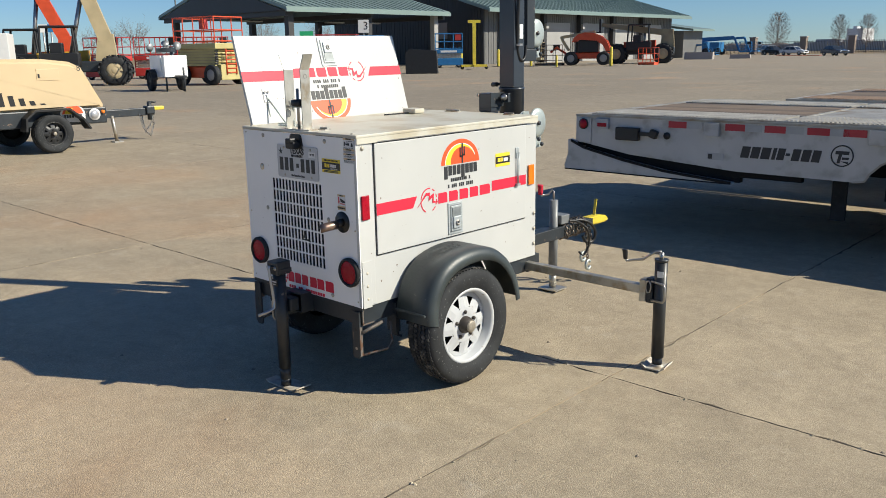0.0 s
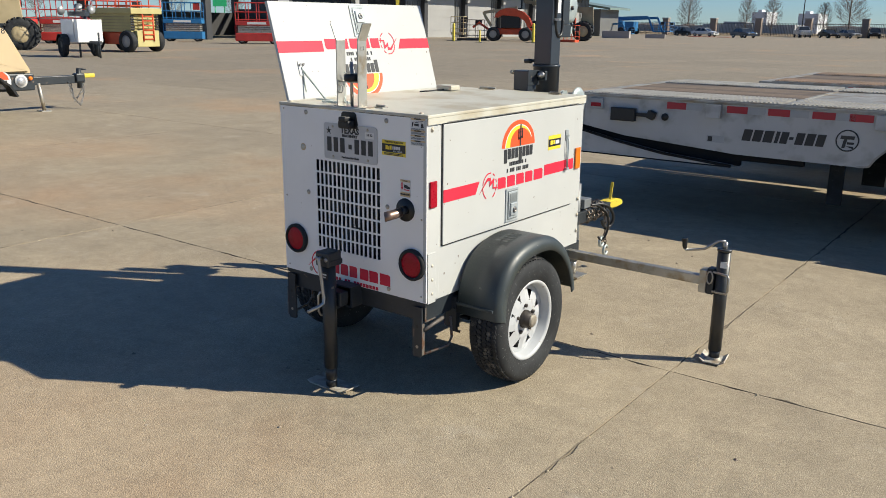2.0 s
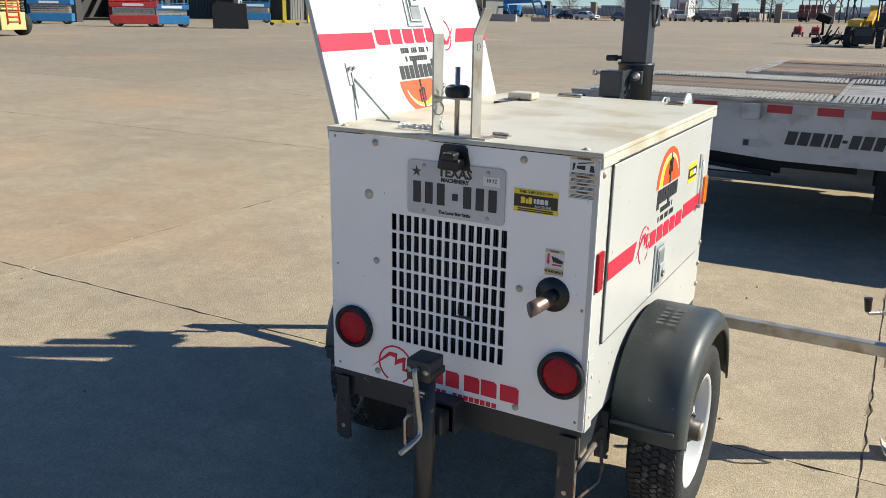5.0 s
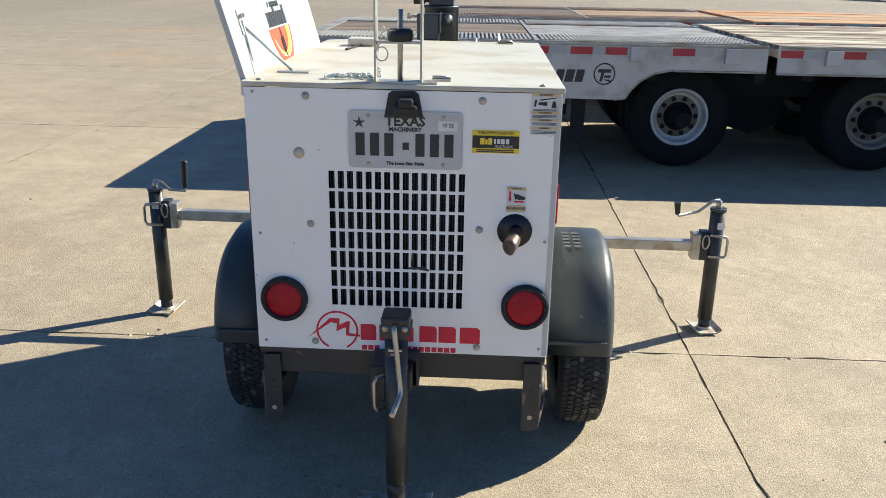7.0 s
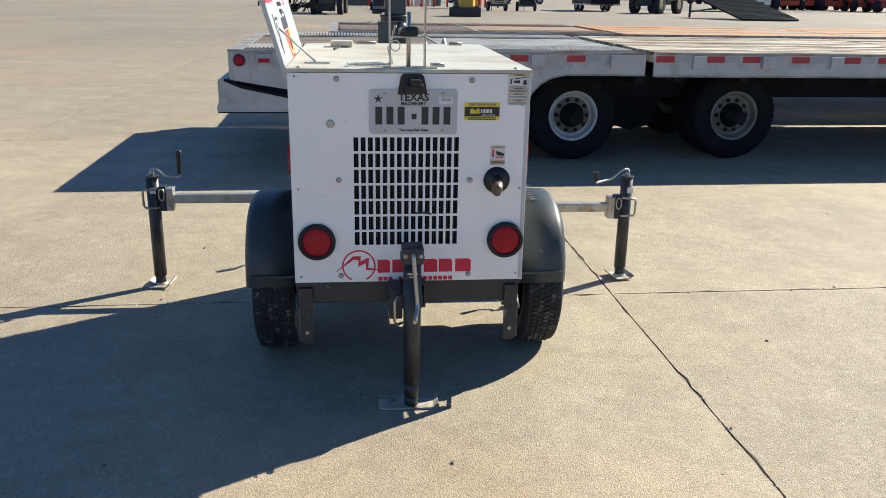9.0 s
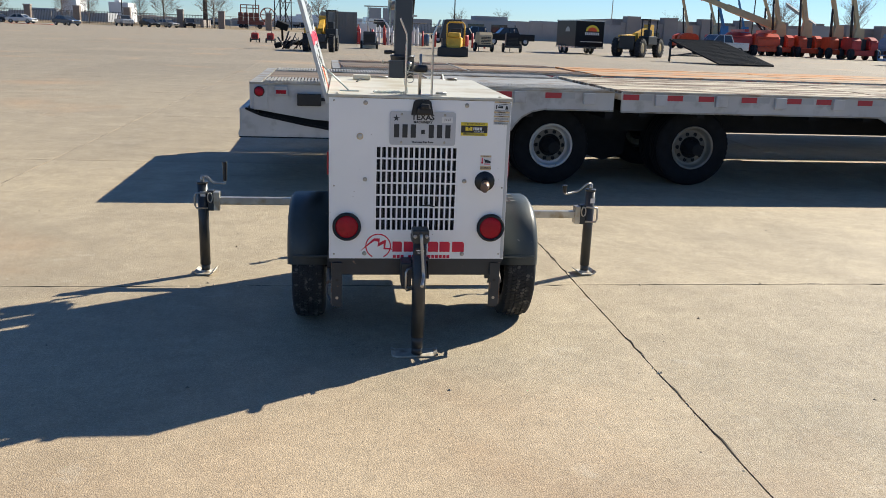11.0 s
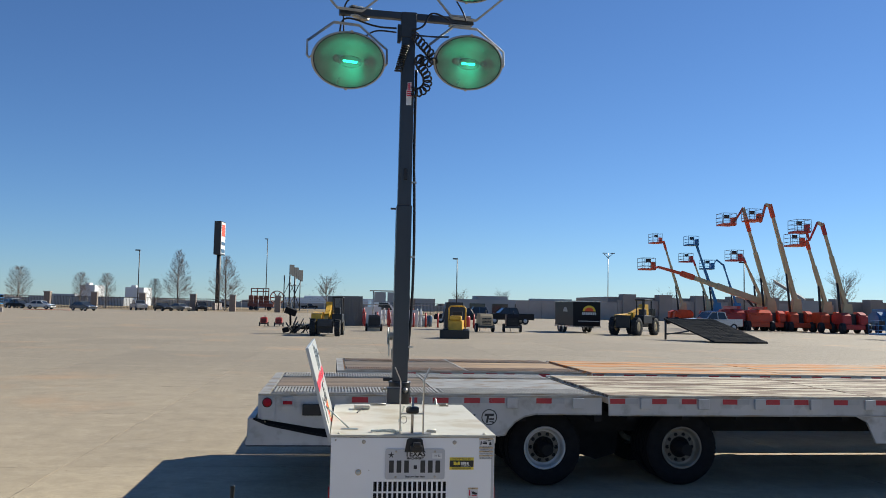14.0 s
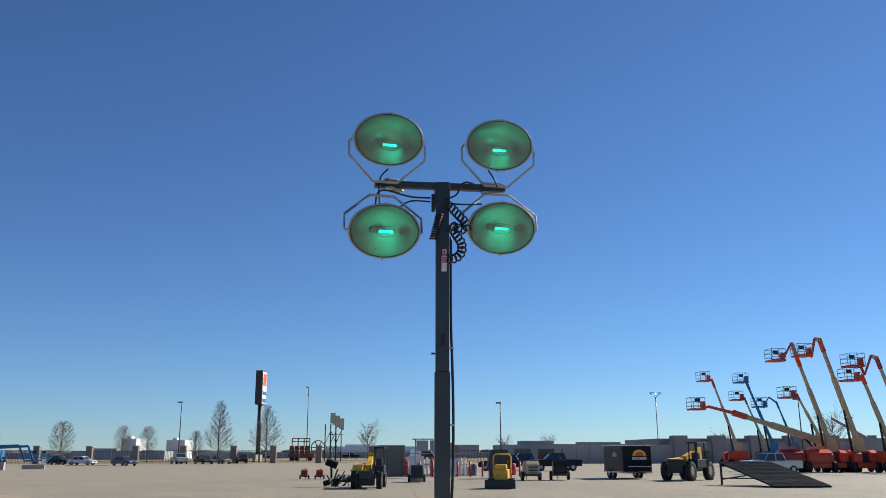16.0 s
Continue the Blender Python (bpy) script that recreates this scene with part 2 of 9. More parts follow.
M_STEEL = mat("bare_steel", (0.42, 0.40, 0.37), 0.38, metal=0.9, var=0.2, bump=0.1)
M_RIM = mat("white_rim", (0.46, 0.475, 0.485), 0.4, var=0.08, scale=10, bump=0.05, spots=0.30, spot_color=(0.30, 0.24, 0.18), spot_scale=22, spot_edge=0.05)
M_COPPER = mat("heat_stained_pipe", (0.27, 0.19, 0.15), 0.38, metal=0.85, var=0.25, scale=20, bump=0.1)
M_YELLOW = mat("yellow_paint", (0.62, 0.49, 0.05), 0.5, var=0.12, bump=0.1, spots=0.3, spot_color=(0.10, 0.08, 0.04), spot_scale=30)
M_STICKY = mat("sticker_yellow", (0.82, 0.62, 0.05), 0.4, var=0.03, bump=0)
M_STICKB = mat("sticker_black", (0.02, 0.02, 0.022), 0.4, var=0.05, bump=0)
M_STICKW = mat("sticker_white", (0.68, 0.68, 0.66), 0.4, var=0.03, bump=0)
M_STICKT = mat("sticker_tan", (0.62, 0.46, 0.26), 0.5, var=0.05, bump=0)
M_INK = mat("black_ink", (0.025, 0.027, 0.03), 0.5, var=0.05, bump=0)
M_ORANGE = mat("sunrise_orange", (0.85, 0.10, 0.03), 0.4, var=0.03, bump=0)
M_PLATE = mat("plate_aluminium", (0.50, 0.51, 0.52), 0.42, metal=0.1, var=0.05, bump=0.03)
M_ALU = mat("trailer_grey_paint", (0.455, 0.46, 0.455), 0.42, var=0.1, scale=2.5, bump=0.05, spots=0.27, spot_color=(0.27, 0.26, 0.24), spot_scale=6, spot_edge=0.2)
M_DECKW = mat("worn_deck_wood", (0.37, 0.325, 0.245), 0.8, var=0.42, scale=7, bump=0.5, bscale=60, spots=0.44, spot_color=(0.15, 0.10, 0.065), spot_scale=4.5, spot_edge=0.10, random_tone=0.35, stretch=(0.28, 1.0, 1.0))
M_DECKR = mat("rusty_deck", (0.098, 0.076, 0.057), 0.8, var=0.45, scale=7, stretch=(0.12, 1.0, 1.0), bump=0.5, bscale=35, spots=0.36, spot_color=(0.20, 0.145, 0.10), spot_scale=3, spot_edge=0.15, random_tone=0.15)
M_RUSTD = mat("orange_rust_deck", (0.29, 0.215, 0.14), 0.8, var=0.4, scale=7, bump=0.5, bscale=60, spots=0.44, spot_color=(0.47, 0.195, 0.05), spot_scale=2.2, spot_edge=0.07, random_tone=0.5, stretch=(0.30, 1.0, 1.0))
M_RUSTB = mat("rusty_traction_steel", (0.24, 0.165, 0.11), 0.6, metal=0.3, var=0.3, scale=6, bump=0.3)
M_TAND = mat("tan_deck", (0.30, 0.20, 0.115), 0.8, var=0.45, scale=7, stretch=(0.12, 1.0, 1.0), bump=0.5, bscale=35, spots=0.36, spot_color=(0.20, 0.14, 0.09), spot_scale=3, spot_edge=0.15, random_tone=0.15)
M_BOLT = mat("dull_bolt_head", (0.46, 0.42, 0.34), 0.6, metal=0.2, var=0.2, scale=60, bump=0.1)
M_FOOT = mat("scuffed_foot_plate", (0.50, 0.47, 0.40), 0.6, metal=0.2, var=0.2, scale=20, bump=0.15, spots=0.35, spot_color=(0.30, 0.24, 0.17), spot_scale=14, spot_edge=0.15)
M_DECKS = mat("worn_deck_steel", (0.34, 0.33, 0.30), 0.55, metal=0.35, var=0.2, scale=3, bump=0.3, spots=0.36, spot_color=(0.24, 0.19, 0.13), spot_scale=4, spot_edge=0.15)
M_GRATE = mat("traction_steel", (0.40, 0.38, 0.34), 0.5, metal=0.5, var=0.25, scale=6, bump=0.3)
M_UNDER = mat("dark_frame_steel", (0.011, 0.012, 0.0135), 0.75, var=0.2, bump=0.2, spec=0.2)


# ---- mesh tools ----
def bm_new():
    return bmesh.new()


def box(bm, x0, x1, y0, y1, z0, z1, m=None, bev=0.0):
    vs = [bm.verts.new((x, y, z)) for x in (x0, x1) for y in (y0, y1) for z in (z0, z1)]
    q = [(0, 1, 3, 2), (4, 6, 7, 5), (0, 4, 5, 1), (2, 3, 7, 6), (0, 2, 6, 4), (1, 5, 7, 3)]
    fs = [bm.faces.new([vs[i] for i in f]) for f in q]
    if bev:
        es = list({e for f in fs for e in f.edges})
        r = bmesh.ops.bevel(bm, geom=es, offset=bev, segments=2, affect="EDGES", profile=0.5)
        vs = list({v for f in r["faces"] for v in f.verts} | {v for v in vs if v.is_valid})
    if m is not None:
        bmesh.ops.transform(bm, matrix=m, verts=vs)
    return bm


def rbox(bm, c, s, m, bev=0.0):
    """A box of size s about the origin, moved by the pose m and then to c."""
    return box(bm, -s[0] / 2, s[0] / 2, -s[1] / 2, s[1] / 2, -s[2] / 2, s[2] / 2, Matrix.Translation(c) @ m, bev)


def _ring(bm, c, u, v, r, seg, ph=0.0):
    return [bm.verts.new(c + (u * math.cos(a) + v * math.sin(a)) * r) for a in (ph + 2 * math.pi * i / seg for i in range(seg))]


def _frame_of(d):
    d = d.normalized()
    u = d.cross(Vector((0, 0, 1)) if abs(d.z) < 0.9 else Vector((1, 0, 0))).normalized()
    return u, d.cross(u)


def tube(bm, pts, r, seg=8, r1=None, caps=True, ph=0.0):
    """A round bar along a polyline, tapering from r to r1."""
    pts = [Vector(p) for p in pts]
    r1 = r if r1 is None else r1
    u, v = _frame_of(pts[1] - pts[0])
    rings = []
    for i, p in enumerate(pts):
        d = (pts[min(i + 1, len(pts) - 1)] - pts[max(i - 1, 0)]).normalized()
        u = (u - d * u.dot(d)).normalized()
        v = d.cross(u)
        rings.append(_ring(bm, p, u, v, r + (r1 - r) * i / (len(pts) - 1), seg, ph))
    for a, b in zip(rings, rings[1:]):
        for i in range(seg):
            f = bm.faces.new((a[i], a[(i + 1) % seg], b[(i + 1) % seg], b[i]))
            f.smooth = seg > 5
    if caps:
        bm.faces.new(rings[0][::-1])
        bm.faces.new(rings[-1])
    return bm


def bar(bm, a, b, w, h=None):
    """A square bar from a to b."""
    return tube(bm, [a, b], w * 0.7071, 4, ph=math.pi / 4)


def smooth(pts, n=2):
    """Rounds a polyline by cutting its corners n times."""
    pts = [Vector(p) for p in pts]
    for _ in range(n):
        out = [pts[0]]
        for p, q in zip(pts, pts[1:]):
            out += [p.lerp(q, 0.25), p.lerp(q, 0.75)]
        pts = out + [pts[-1]]
    return pts


def lathe(bm, prof, origin, axis="x", seg=40):
    """Turns a profile of (radius, along) about an axis."""
    o = Vector(origin)
    ax = {"x": Vector((1, 0, 0)), "y": Vector((0, 1, 0)), "z": Vector((0, 0, 1))}[axis]
    u, v = _frame_of(ax)
    rings = [_ring(bm, o + ax * h, u, v, max(r, 1e-4), seg) for r, h in prof]
    for a, b in zip(rings, rings[1:]):
        for i in range(seg):
            f = bm.faces.new((a[i], a[(i + 1) % seg], b[(i + 1) % seg], b[i]))
            f.smooth = True
    return bm


def prism(bm, poly, a, b, axis="x", m=None):
    """Extrudes a polygon between a and b along an axis; the polygon lies in the other two axes, in order."""
    def at(p, h):
        return {"x": (h, p[0], p[1]), "y": (p[0], h, p[1]), "z": (p[0], p[1], h)}[axis]
    lo = [bm.verts.new(at(p, a)) for p in poly]
    hi = [bm.verts.new(at(p, b)) for p in poly]
    n = len(poly)
    fs = [bm.faces.new(lo), bm.faces.new(hi[::-1])]
    fs += [bm.faces.new((lo[i], hi[i], hi[(i + 1) % n], lo[(i + 1) % n])) for i in range(n)]
    bmesh.ops.recalc_face_normals(bm, faces=fs)
    if m is not None:
        bmesh.ops.transform(bm, matrix=m, verts=lo + hi)
    return bm


def strip(bm, pts, w, a, b, axis="y"):
    """A flat bent bar: a polyline thickened by w in its plane and extruded from a to b."""
    up, dn = [], []
    for i, p in enumerate(pts):
        q0, q1 = pts[max(i - 1, 0)], pts[min(i + 1, len(pts) - 1)]
        d = Vector((q1[0] - q0[0], q1[1] - q0[1])).normalized()
        up.append((p[0] - d.y * w / 2, p[1] + d.x * w / 2))
        dn.append((p[0] + d.y * w / 2, p[1] - d.x * w / 2))
    return prism(bm, up + dn[::-1], a, b, axis)


def panel(bm, xs, zs, holes, y0, y1):
    """An upright sheet between y0 and y1 with rectangular holes at the cells named."""
    nx, nz = len(xs) - 1, len(zs) - 1
    vs = {}

    def v(i, j, k):
        if (i, j, k) not in vs:
            vs[i, j, k] = bm.verts.new((xs[i], (y0, y1)[k], zs[j]))
        return vs[i, j, k]

    solid = {(i, j) for i in range(nx) for j in range(nz)} - set(holes)
    for i, j in solid:
        bm.faces.new((v(i, j, 0), v(i + 1, j, 0), v(i + 1, j + 1, 0), v(i, j + 1, 0)))
        bm.faces.new((v(i, j, 1), v(i, j + 1, 1), v(i + 1, j + 1, 1), v(i + 1, j, 1)))
        for di, dj, a, b in ((-1, 0, (i, j), (i, j + 1)), (1, 0, (i + 1, j + 1), (i + 1, j)), (0, -1, (i + 1, j), (i, j)), (0, 1, (i, j + 1), (i + 1, j + 1))):
            if (i + di, j + dj) not in solid:
                bm.faces.new((v(*a, 0), v(*a, 1), v(*b, 1), v(*b, 0)))
    return bm


SPLIT = {"stripe", "brand_block", "character_bar", "word_bar", "text_bar", "mud_flap", "landing_leg", "side_beam", "red_tape", "white_tape", "address_bar", "header_band", "winch_bolt", "head_bolt", "cable_clip", "saddle", "clip", "louvre", "fin", "mark_yellow", "mark_white", "red_dot", "lamp_head", "post", "rail", "window_strip", "frame_beam", "traction_frame", "edge_flange", "rib", "leg", "push_arm", "chain_hook", "screw_head", "lamp_cable", "white_panel", "cap_strip", "guard_rail", "slat"}


def part(name, bm, material, parent, label="", smooth=False, m=None):
    """Links a bmesh as one mesh object under a thing or a part; kinds named in SPLIT become one object for each loose piece."""
    if name in SPLIT:
        todo, groups = set(bm.verts), []
        for v0 in bm.verts:
            if v0 in todo:
                todo.discard(v0)
                stack, got = [v0], [v0]
                while stack:
                    for e0 in stack.pop().link_edges:
                        for v1 in e0.verts:
                            if v1 in todo:
                                todo.discard(v1)
                                stack.append(v1)
                                got.append(v1)
                groups.append(got)
        if len(groups) > 1:
            first = None
            for got in groups:
                one = bmesh.new()
                at = {v0: one.verts.new(v0.co) for v0 in got}
                for f0 in {f0 for v0 in got for f0 in v0.link_faces}:
                    one.faces.new([at[v0] for v0 in f0.verts]).smooth = f0.smooth
                ob = _link(name, one, material, parent, label, smooth, m)
                first = first or ob
            bm.free()
            return first
    return _link(name, bm, material, parent, label, smooth, m)


def _link(name, bm, material, parent, label, smooth, m):
    me = bpy.data.meshes.new(name)
    bmesh.ops.recalc_face_normals(bm, faces=bm.faces)
    bm.to_mesh(me)
    bm.free()
    if smooth:
        for p in me.polygons:
            p.use_smooth = True
    me.materials.append(material)
    ob = new(name, me)
    ob.parent = parent
    if m is not None:
        ob.matrix_basis = m
    if label:
        tagged(ob, label)
    return ob


SPOT = Vector((2.6, -2.4, 0))
WIDE = Matrix.Diagonal((1.03, 1, 1.02, 1))


def stretch(k, turn=1.0):
    """Grows the plan k times about SPOT, near the camera's start, to fit its view."""
    return Matrix.Translation(SPOT) @ pose(0, 0, 0, 0, 0, turn) @ Matrix.Scale(k, 4) @ Matrix.Translation(-SPOT)


def afar(m):
    """Fits the far yard to the camera's view: its side by the workshop is stretched by bearing, the rest a little in
    width.
    """
    p = m.translation
    if p.length < 20:
        return m
    if p.x < -15 and p.y < 100:
        bearing = math.degrees(math.atan2(SPOT.x - p.x, p.y - SPOT.y))
        return stretch(float(np.interp(bearing, (26, 30, 34, 42, 47, 58), (1.70, 1.65, 1.55, 1.60, 1.37, 1.33)))) @ m
    return WIDE @ m


def thing(name, label, category, m=None, group="", kind=""):
    ob = new(name)
    ob.empty_display_size = 0.2
    if m is not None:
        ob.matrix_basis = afar(m)
    return tagged(ob, label, category, group, kind)


def solid(name, bm, material, label, category, group="", kind="", m=None):
    """A thing that is one mesh."""
    ob = part(name, bm, material, None)
    if m is not None:
        ob.matrix_basis = afar(m)
    return tagged(ob, label, category, group, kind)


def letters(name, text, size, material, parent, m, label="", bold=0.0):
    """Lettering in the built-in font, as a thin raised mesh standing in the xz plane of the pose m, centred."""
    cu = bpy.data.curves.new(name, "FONT")
    cu.body, cu.size, cu.extrude, cu.align_x, cu.align_y, cu.resolution_u = text, size, 0.0008, "CENTER", "CENTER", 2
    cu.offset = bold
    tmp = new("tmp", cu)
    bpy.context.view_layer.update()
    me = bpy.data.meshes.new_from_object(tmp.evaluated_get(bpy.context.evaluated_depsgraph_get()))
    bpy.data.objects.remove(tmp)
    me.name = name
    me.materials.clear()
    me.materials.append(material)
    ob = new(name, me)
    ob.parent, ob.matrix_basis = parent, m @ pose(0, 0, 0, 90, 0, 0)
    if label:
        tagged(ob, label)
    return ob


# ---- ground ----
JX, JY, SLAB = 1.097, 0.968, 4.54
TURN = Matrix.Translation((JX, JY, 0)) @ pose(0, 0, 0, 0, 0, 0.36) @ Matrix.Translation((-JX, -JY, 0))
GAP = 0.0026
ground = bm_new()
box(ground, -2500, 2500, -2500, 2500, -0.4, -0.03)
solid("ground", ground, M_GRASS, "dry winter grass and dirt running to the horizon", "ground", kind="structure")
bed = bm_new()
box(bed, JX - 30 * SLAB, JX + 16 * SLAB, JY - 5 * SLAB, JY + 36 * SLAB, -0.03, -0.0055)
pavement = solid("pavement", bed, M_JOINT, "concrete yard pavement cast in large slabs with dirty joints", "pavement", kind="structure", m=TURN)


# ---- the mobile light tower ----
# it is squeezed in length by SY and lowered by ZG to fit the camera's view; what stands on the ground is raised by as
# much
ZG, SY = 0.048, 0.92
UP = Matrix.Translation((0, 0, ZG))
tower = thing("light_tower_trailer", "white towable light tower with raised mast and flipped-up side door", "light tower", pose(0, 0, -ZG, 0.2, 0, 0) @ Matrix.Diagonal((1, SY, 1, 1)))
BW, BL, ZB, ZT = 0.416, 1.375, 0.49, 1.25

# shell: sides, front, floor
b = bm_new()
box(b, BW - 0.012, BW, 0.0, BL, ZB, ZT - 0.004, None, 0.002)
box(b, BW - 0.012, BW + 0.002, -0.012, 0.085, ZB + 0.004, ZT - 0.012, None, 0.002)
body = part("body", b, M_WHITE_DIMMED, tower, "white steel cabinet with chipped enamel")
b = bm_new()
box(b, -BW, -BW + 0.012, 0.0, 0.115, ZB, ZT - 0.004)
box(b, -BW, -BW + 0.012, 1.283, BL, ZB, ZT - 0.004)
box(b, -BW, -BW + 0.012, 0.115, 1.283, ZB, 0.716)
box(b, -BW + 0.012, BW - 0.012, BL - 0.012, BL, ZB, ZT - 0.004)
part("side_wall", b, M_WHITE_DIMMED, tower)
b = bm_new()
box(b, -BW + 0.012, BW - 0.012, 0.0, BL - 0.012, ZB, ZB + 0.01)
part("floor_pan", b, M_FRAME, tower)
b = bm_new()
box(b, -BW + 0.10, BW - 0.12, 0.07, 1.25, ZB + 0.012, 1.12, None, 0.02)
box(b, -BW + 0.16, 0.2, 0.3, 1.1, 1.12, 1.2, None, 0.02)
part("engine", b, M_DARK, tower, "dark engine and generator block inside the cabinet")
b = bm_new()
box(b, -BW - 0.008, BW + 0.010, -0.012, BL + 0.006, ZT - 0.004, ZT + 0.009, None, 0.003)
box(b, BW + 0.002, BW + 0.010, -0.008, BL + 0.004, ZT - 0.030, ZT - 0.004)
box(b, -BW - 0.008, -BW - 0.001, -0.008, BL + 0.004, ZT - 0.030, ZT - 0.004)
part("top_panel", b, M_TOP, tower, "dusty cream-stained roof panel")

# rear panel with punched grille and exhaust hole
gx0, gx1, gz0, gz1, cols, rows_n = -0.203, 0.176, 0.627, 1.028, 15, 7
px = (gx1 - gx0) / cols
pz = (gz1 - gz0) / rows_n
ex, ez, er = 0.311, 0.870, 0.048
xs, zs = [-BW - 0.002], [ZB]
for c in range(cols):
    xs += [gx0 + c * px + px * 0.17, gx0 + c * px + px * 0.83]
xs += [ex - er * 0.78, ex + er * 0.78, BW + 0.004]
for r in range(rows_n):
    zs += [gz0 + r * pz + pz * 0.07, gz0 + r * pz + pz * 0.93]
zs += [ZT - 0.006]
holes = [(1 + 2 * c, 1 + 2 * r) for c in range(cols) for r in range(rows_n)]
b = bm_new()
panel(b, xs, zs, holes, -0.010, -0.0065)
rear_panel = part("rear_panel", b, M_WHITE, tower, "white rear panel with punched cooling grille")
b = bm_new()
box(b, gx0 - 0.03, gx1 + 0.03, 0.035, 0.05, gz0 - 0.02, gz1 + 0.02)
radiator = part("radiator", b, M_DARK, tower, "dark finned radiator behind the grille")
b = bm_new()
for c in range(46):
    x = gx0 + (c + 0.5) * (gx1 - gx0) / 46
    box(b, x - 0.0016, x + 0.0016, 0.022, 0.0348, gz0 - 0.01, gz1 + 0.01)
part("fin", b, M_FRAME, radiator)
# bent strips of the grille
b = bm_new()
for x, z, l, a in ((0.043, 0.752, 0.05, 84), (0.062, 0.748, 0.03, -80), (0.03, 0.775, 0.035, 4)):
    rbox(b, (x, -0.012, z), (0.005, 0.002, l), pose(0, 0, 0, 0, a, 0))
part("bent_grille_strip", b, M_FRAME, rear_panel, "bent dirty grille strips")


def disc(name, x, z, r, y, depth, material, parent, label="", seg=24, dome=0.0):
    bb = bm_new()
    prof = [(r, y), (r, y - depth)] + ([(r * math.cos(k * 0.2618), y - depth - dome * math.sin(k * 0.2618)) for k in range(1, 7)] if dome else [(r * 0.01, y - depth)])
    lathe(bb, prof, (x, 0, z), "y", seg)
    return part(name, bb, material, parent, label)


# exhaust
disc("exhaust_port", ex, ez, er, -0.010, 0.003, M_BLACK, tower, "black round exhaust port")
b = bm_new()
tube(b, [(ex + 0.004, -0.012, ez), (ex, -0.03, ez - 0.002), (ex - 0.002, -0.045, ez - 0.006)], 0.0185, 16)
pipe = part("exhaust_pipe", b, M_BLACK, tower, "sooty exhaust stub")
b = bm_new()
tube(b, [(ex - 0.002, -0.046, ez - 0.006), (ex - 0.005, -0.074, ez - 0.008), (ex - 0.012, -0.105, ez - 0.011), (ex - 0.022, -0.136, ez - 0.016)], 0.0195, 20)
for v in b.verts:  # slash-cut end
    if v.co.y < -0.120:
        v.co += Vector((0.28, 0.94, 0.15)) * 0.024 * min(1.0, max(0.0, (ex - 0.008 - v.co.x) / 0.034))
part("pipe_tip", b, M_COPPER, pipe, "heat-stained brown slash-cut pipe tip")
# tail lamps
for s in (-1, 1):
    x, z = s * 0.3425 + 0.0075, 0.646
    b = bm_new()
    lathe(b, [(0.067, -0.008), (0.067, -0.024), (0.061, -0.032), (0.054, -0.030), (0.052, -0.012)], (x, 0, z), "y", 32)
    lamp = part("tail_lamp", b, M_RUBBER, tower, "round tail lamp in a black rubber grommet")
    disc("lens", x, z, 0.0535, -0.010, 0.012, M_REDLENS, lamp, "red ribbed lens", 32, 0.008)
# bolts
bolt_data = None
for x, z, y0, sx in [(-0.253, 1.224, -0.010, 0), (0.212, 1.222, -0.010, 0), (-0.252, 0.872, -0.010, 0), (0.214, 0.869, -0.010, 0), (-0.251, 0.515, -0.010, 0), (0.217, 0.514, -0.010, 0)]:
    if bolt_data is None:
        b = bm_new()
        lathe(b, [(0.0105, 0.0), (0.0105, -0.002), (0.007, -0.0025), (0.0065, -0.005), (0.0001, -0.006)], (0, 0, 0), "y", 12)
        ob = part("bolt", b, M_BOLT, tower)
        bolt_data = ob.data
    else:
        ob = new("bolt", bolt_data)
        ob.parent = tower
    ob.matrix_basis = Matrix.Translation((x, y0, z))
for x, z in [(-0.395, 1.232), (-0.395, 0.84), (-0.395, 0.512), (0.395, 0.84), (0.395, 0.515), (0.40, 1.2)]:
    ob = new("screw", bolt_data)
    ob.parent, ob.matrix_basis = tower, Matrix.Translation((x, -0.010, z)) @ Matrix.Diagonal((0.42, 0.6, 0.42, 1))
plug = disc("hole_plug", -0.277, 1.071, 0.0155, -0.010, 0.0012, M_STICKT, tower, "cream plastic hole plug", 20)
disc("plug_face", -0.277, 1.071, 0.0118, -0.0113, 0.0012, M_TOP, plug, "", 20)
for y, z in ((0.03, 1.20), (0.03, 0.645), (0.03, 0.585), (0.03, 0.525), (1.357, 0.73), (1.357, 0.645), (1.357, 0.56)):
    ob = new("bolt", bolt_data)
    ob.parent, ob.matrix_basis = tower, Matrix.Translation((BW + 0.002, y, z)) @ pose(0, 0, 0, 0, 0, 90)
for x in (-0.38, 0.37):
    ob = new("bolt", bolt_data)
    ob.parent, ob.matrix_basis = tower, Matrix.Translation((x, 0.02, ZT + 0.009)) @ pose(0, 0, 0, -90, 0, 0)
# lower flange plate at the rear right corner
b = bm_new()
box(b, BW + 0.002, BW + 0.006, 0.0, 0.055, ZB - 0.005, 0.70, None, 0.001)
part("corner_flange", b, M_WHITE_DIMMED, tower)

# registration plate, barred characters
b = bm_new()
prism(b, [(cx_ + 0.012 * math.cos(radians(a_)), cz_ + 0.012 * math.sin(radians(a_))) for cx_, cz_, a0_ in ((0.151, 1.178, 0), (-0.130, 1.178, 90), (-0.130, 1.048, 180), (0.151, 1.048, 270)) for a_ in (a0_, a0_ + 30, a0_ + 60, a0_ + 90)], -0.0145, -0.0115, "y")
plate = part("registration_plate", b, M_PLATE, tower, "pale grey embossed registration plate")
b = bm_new()
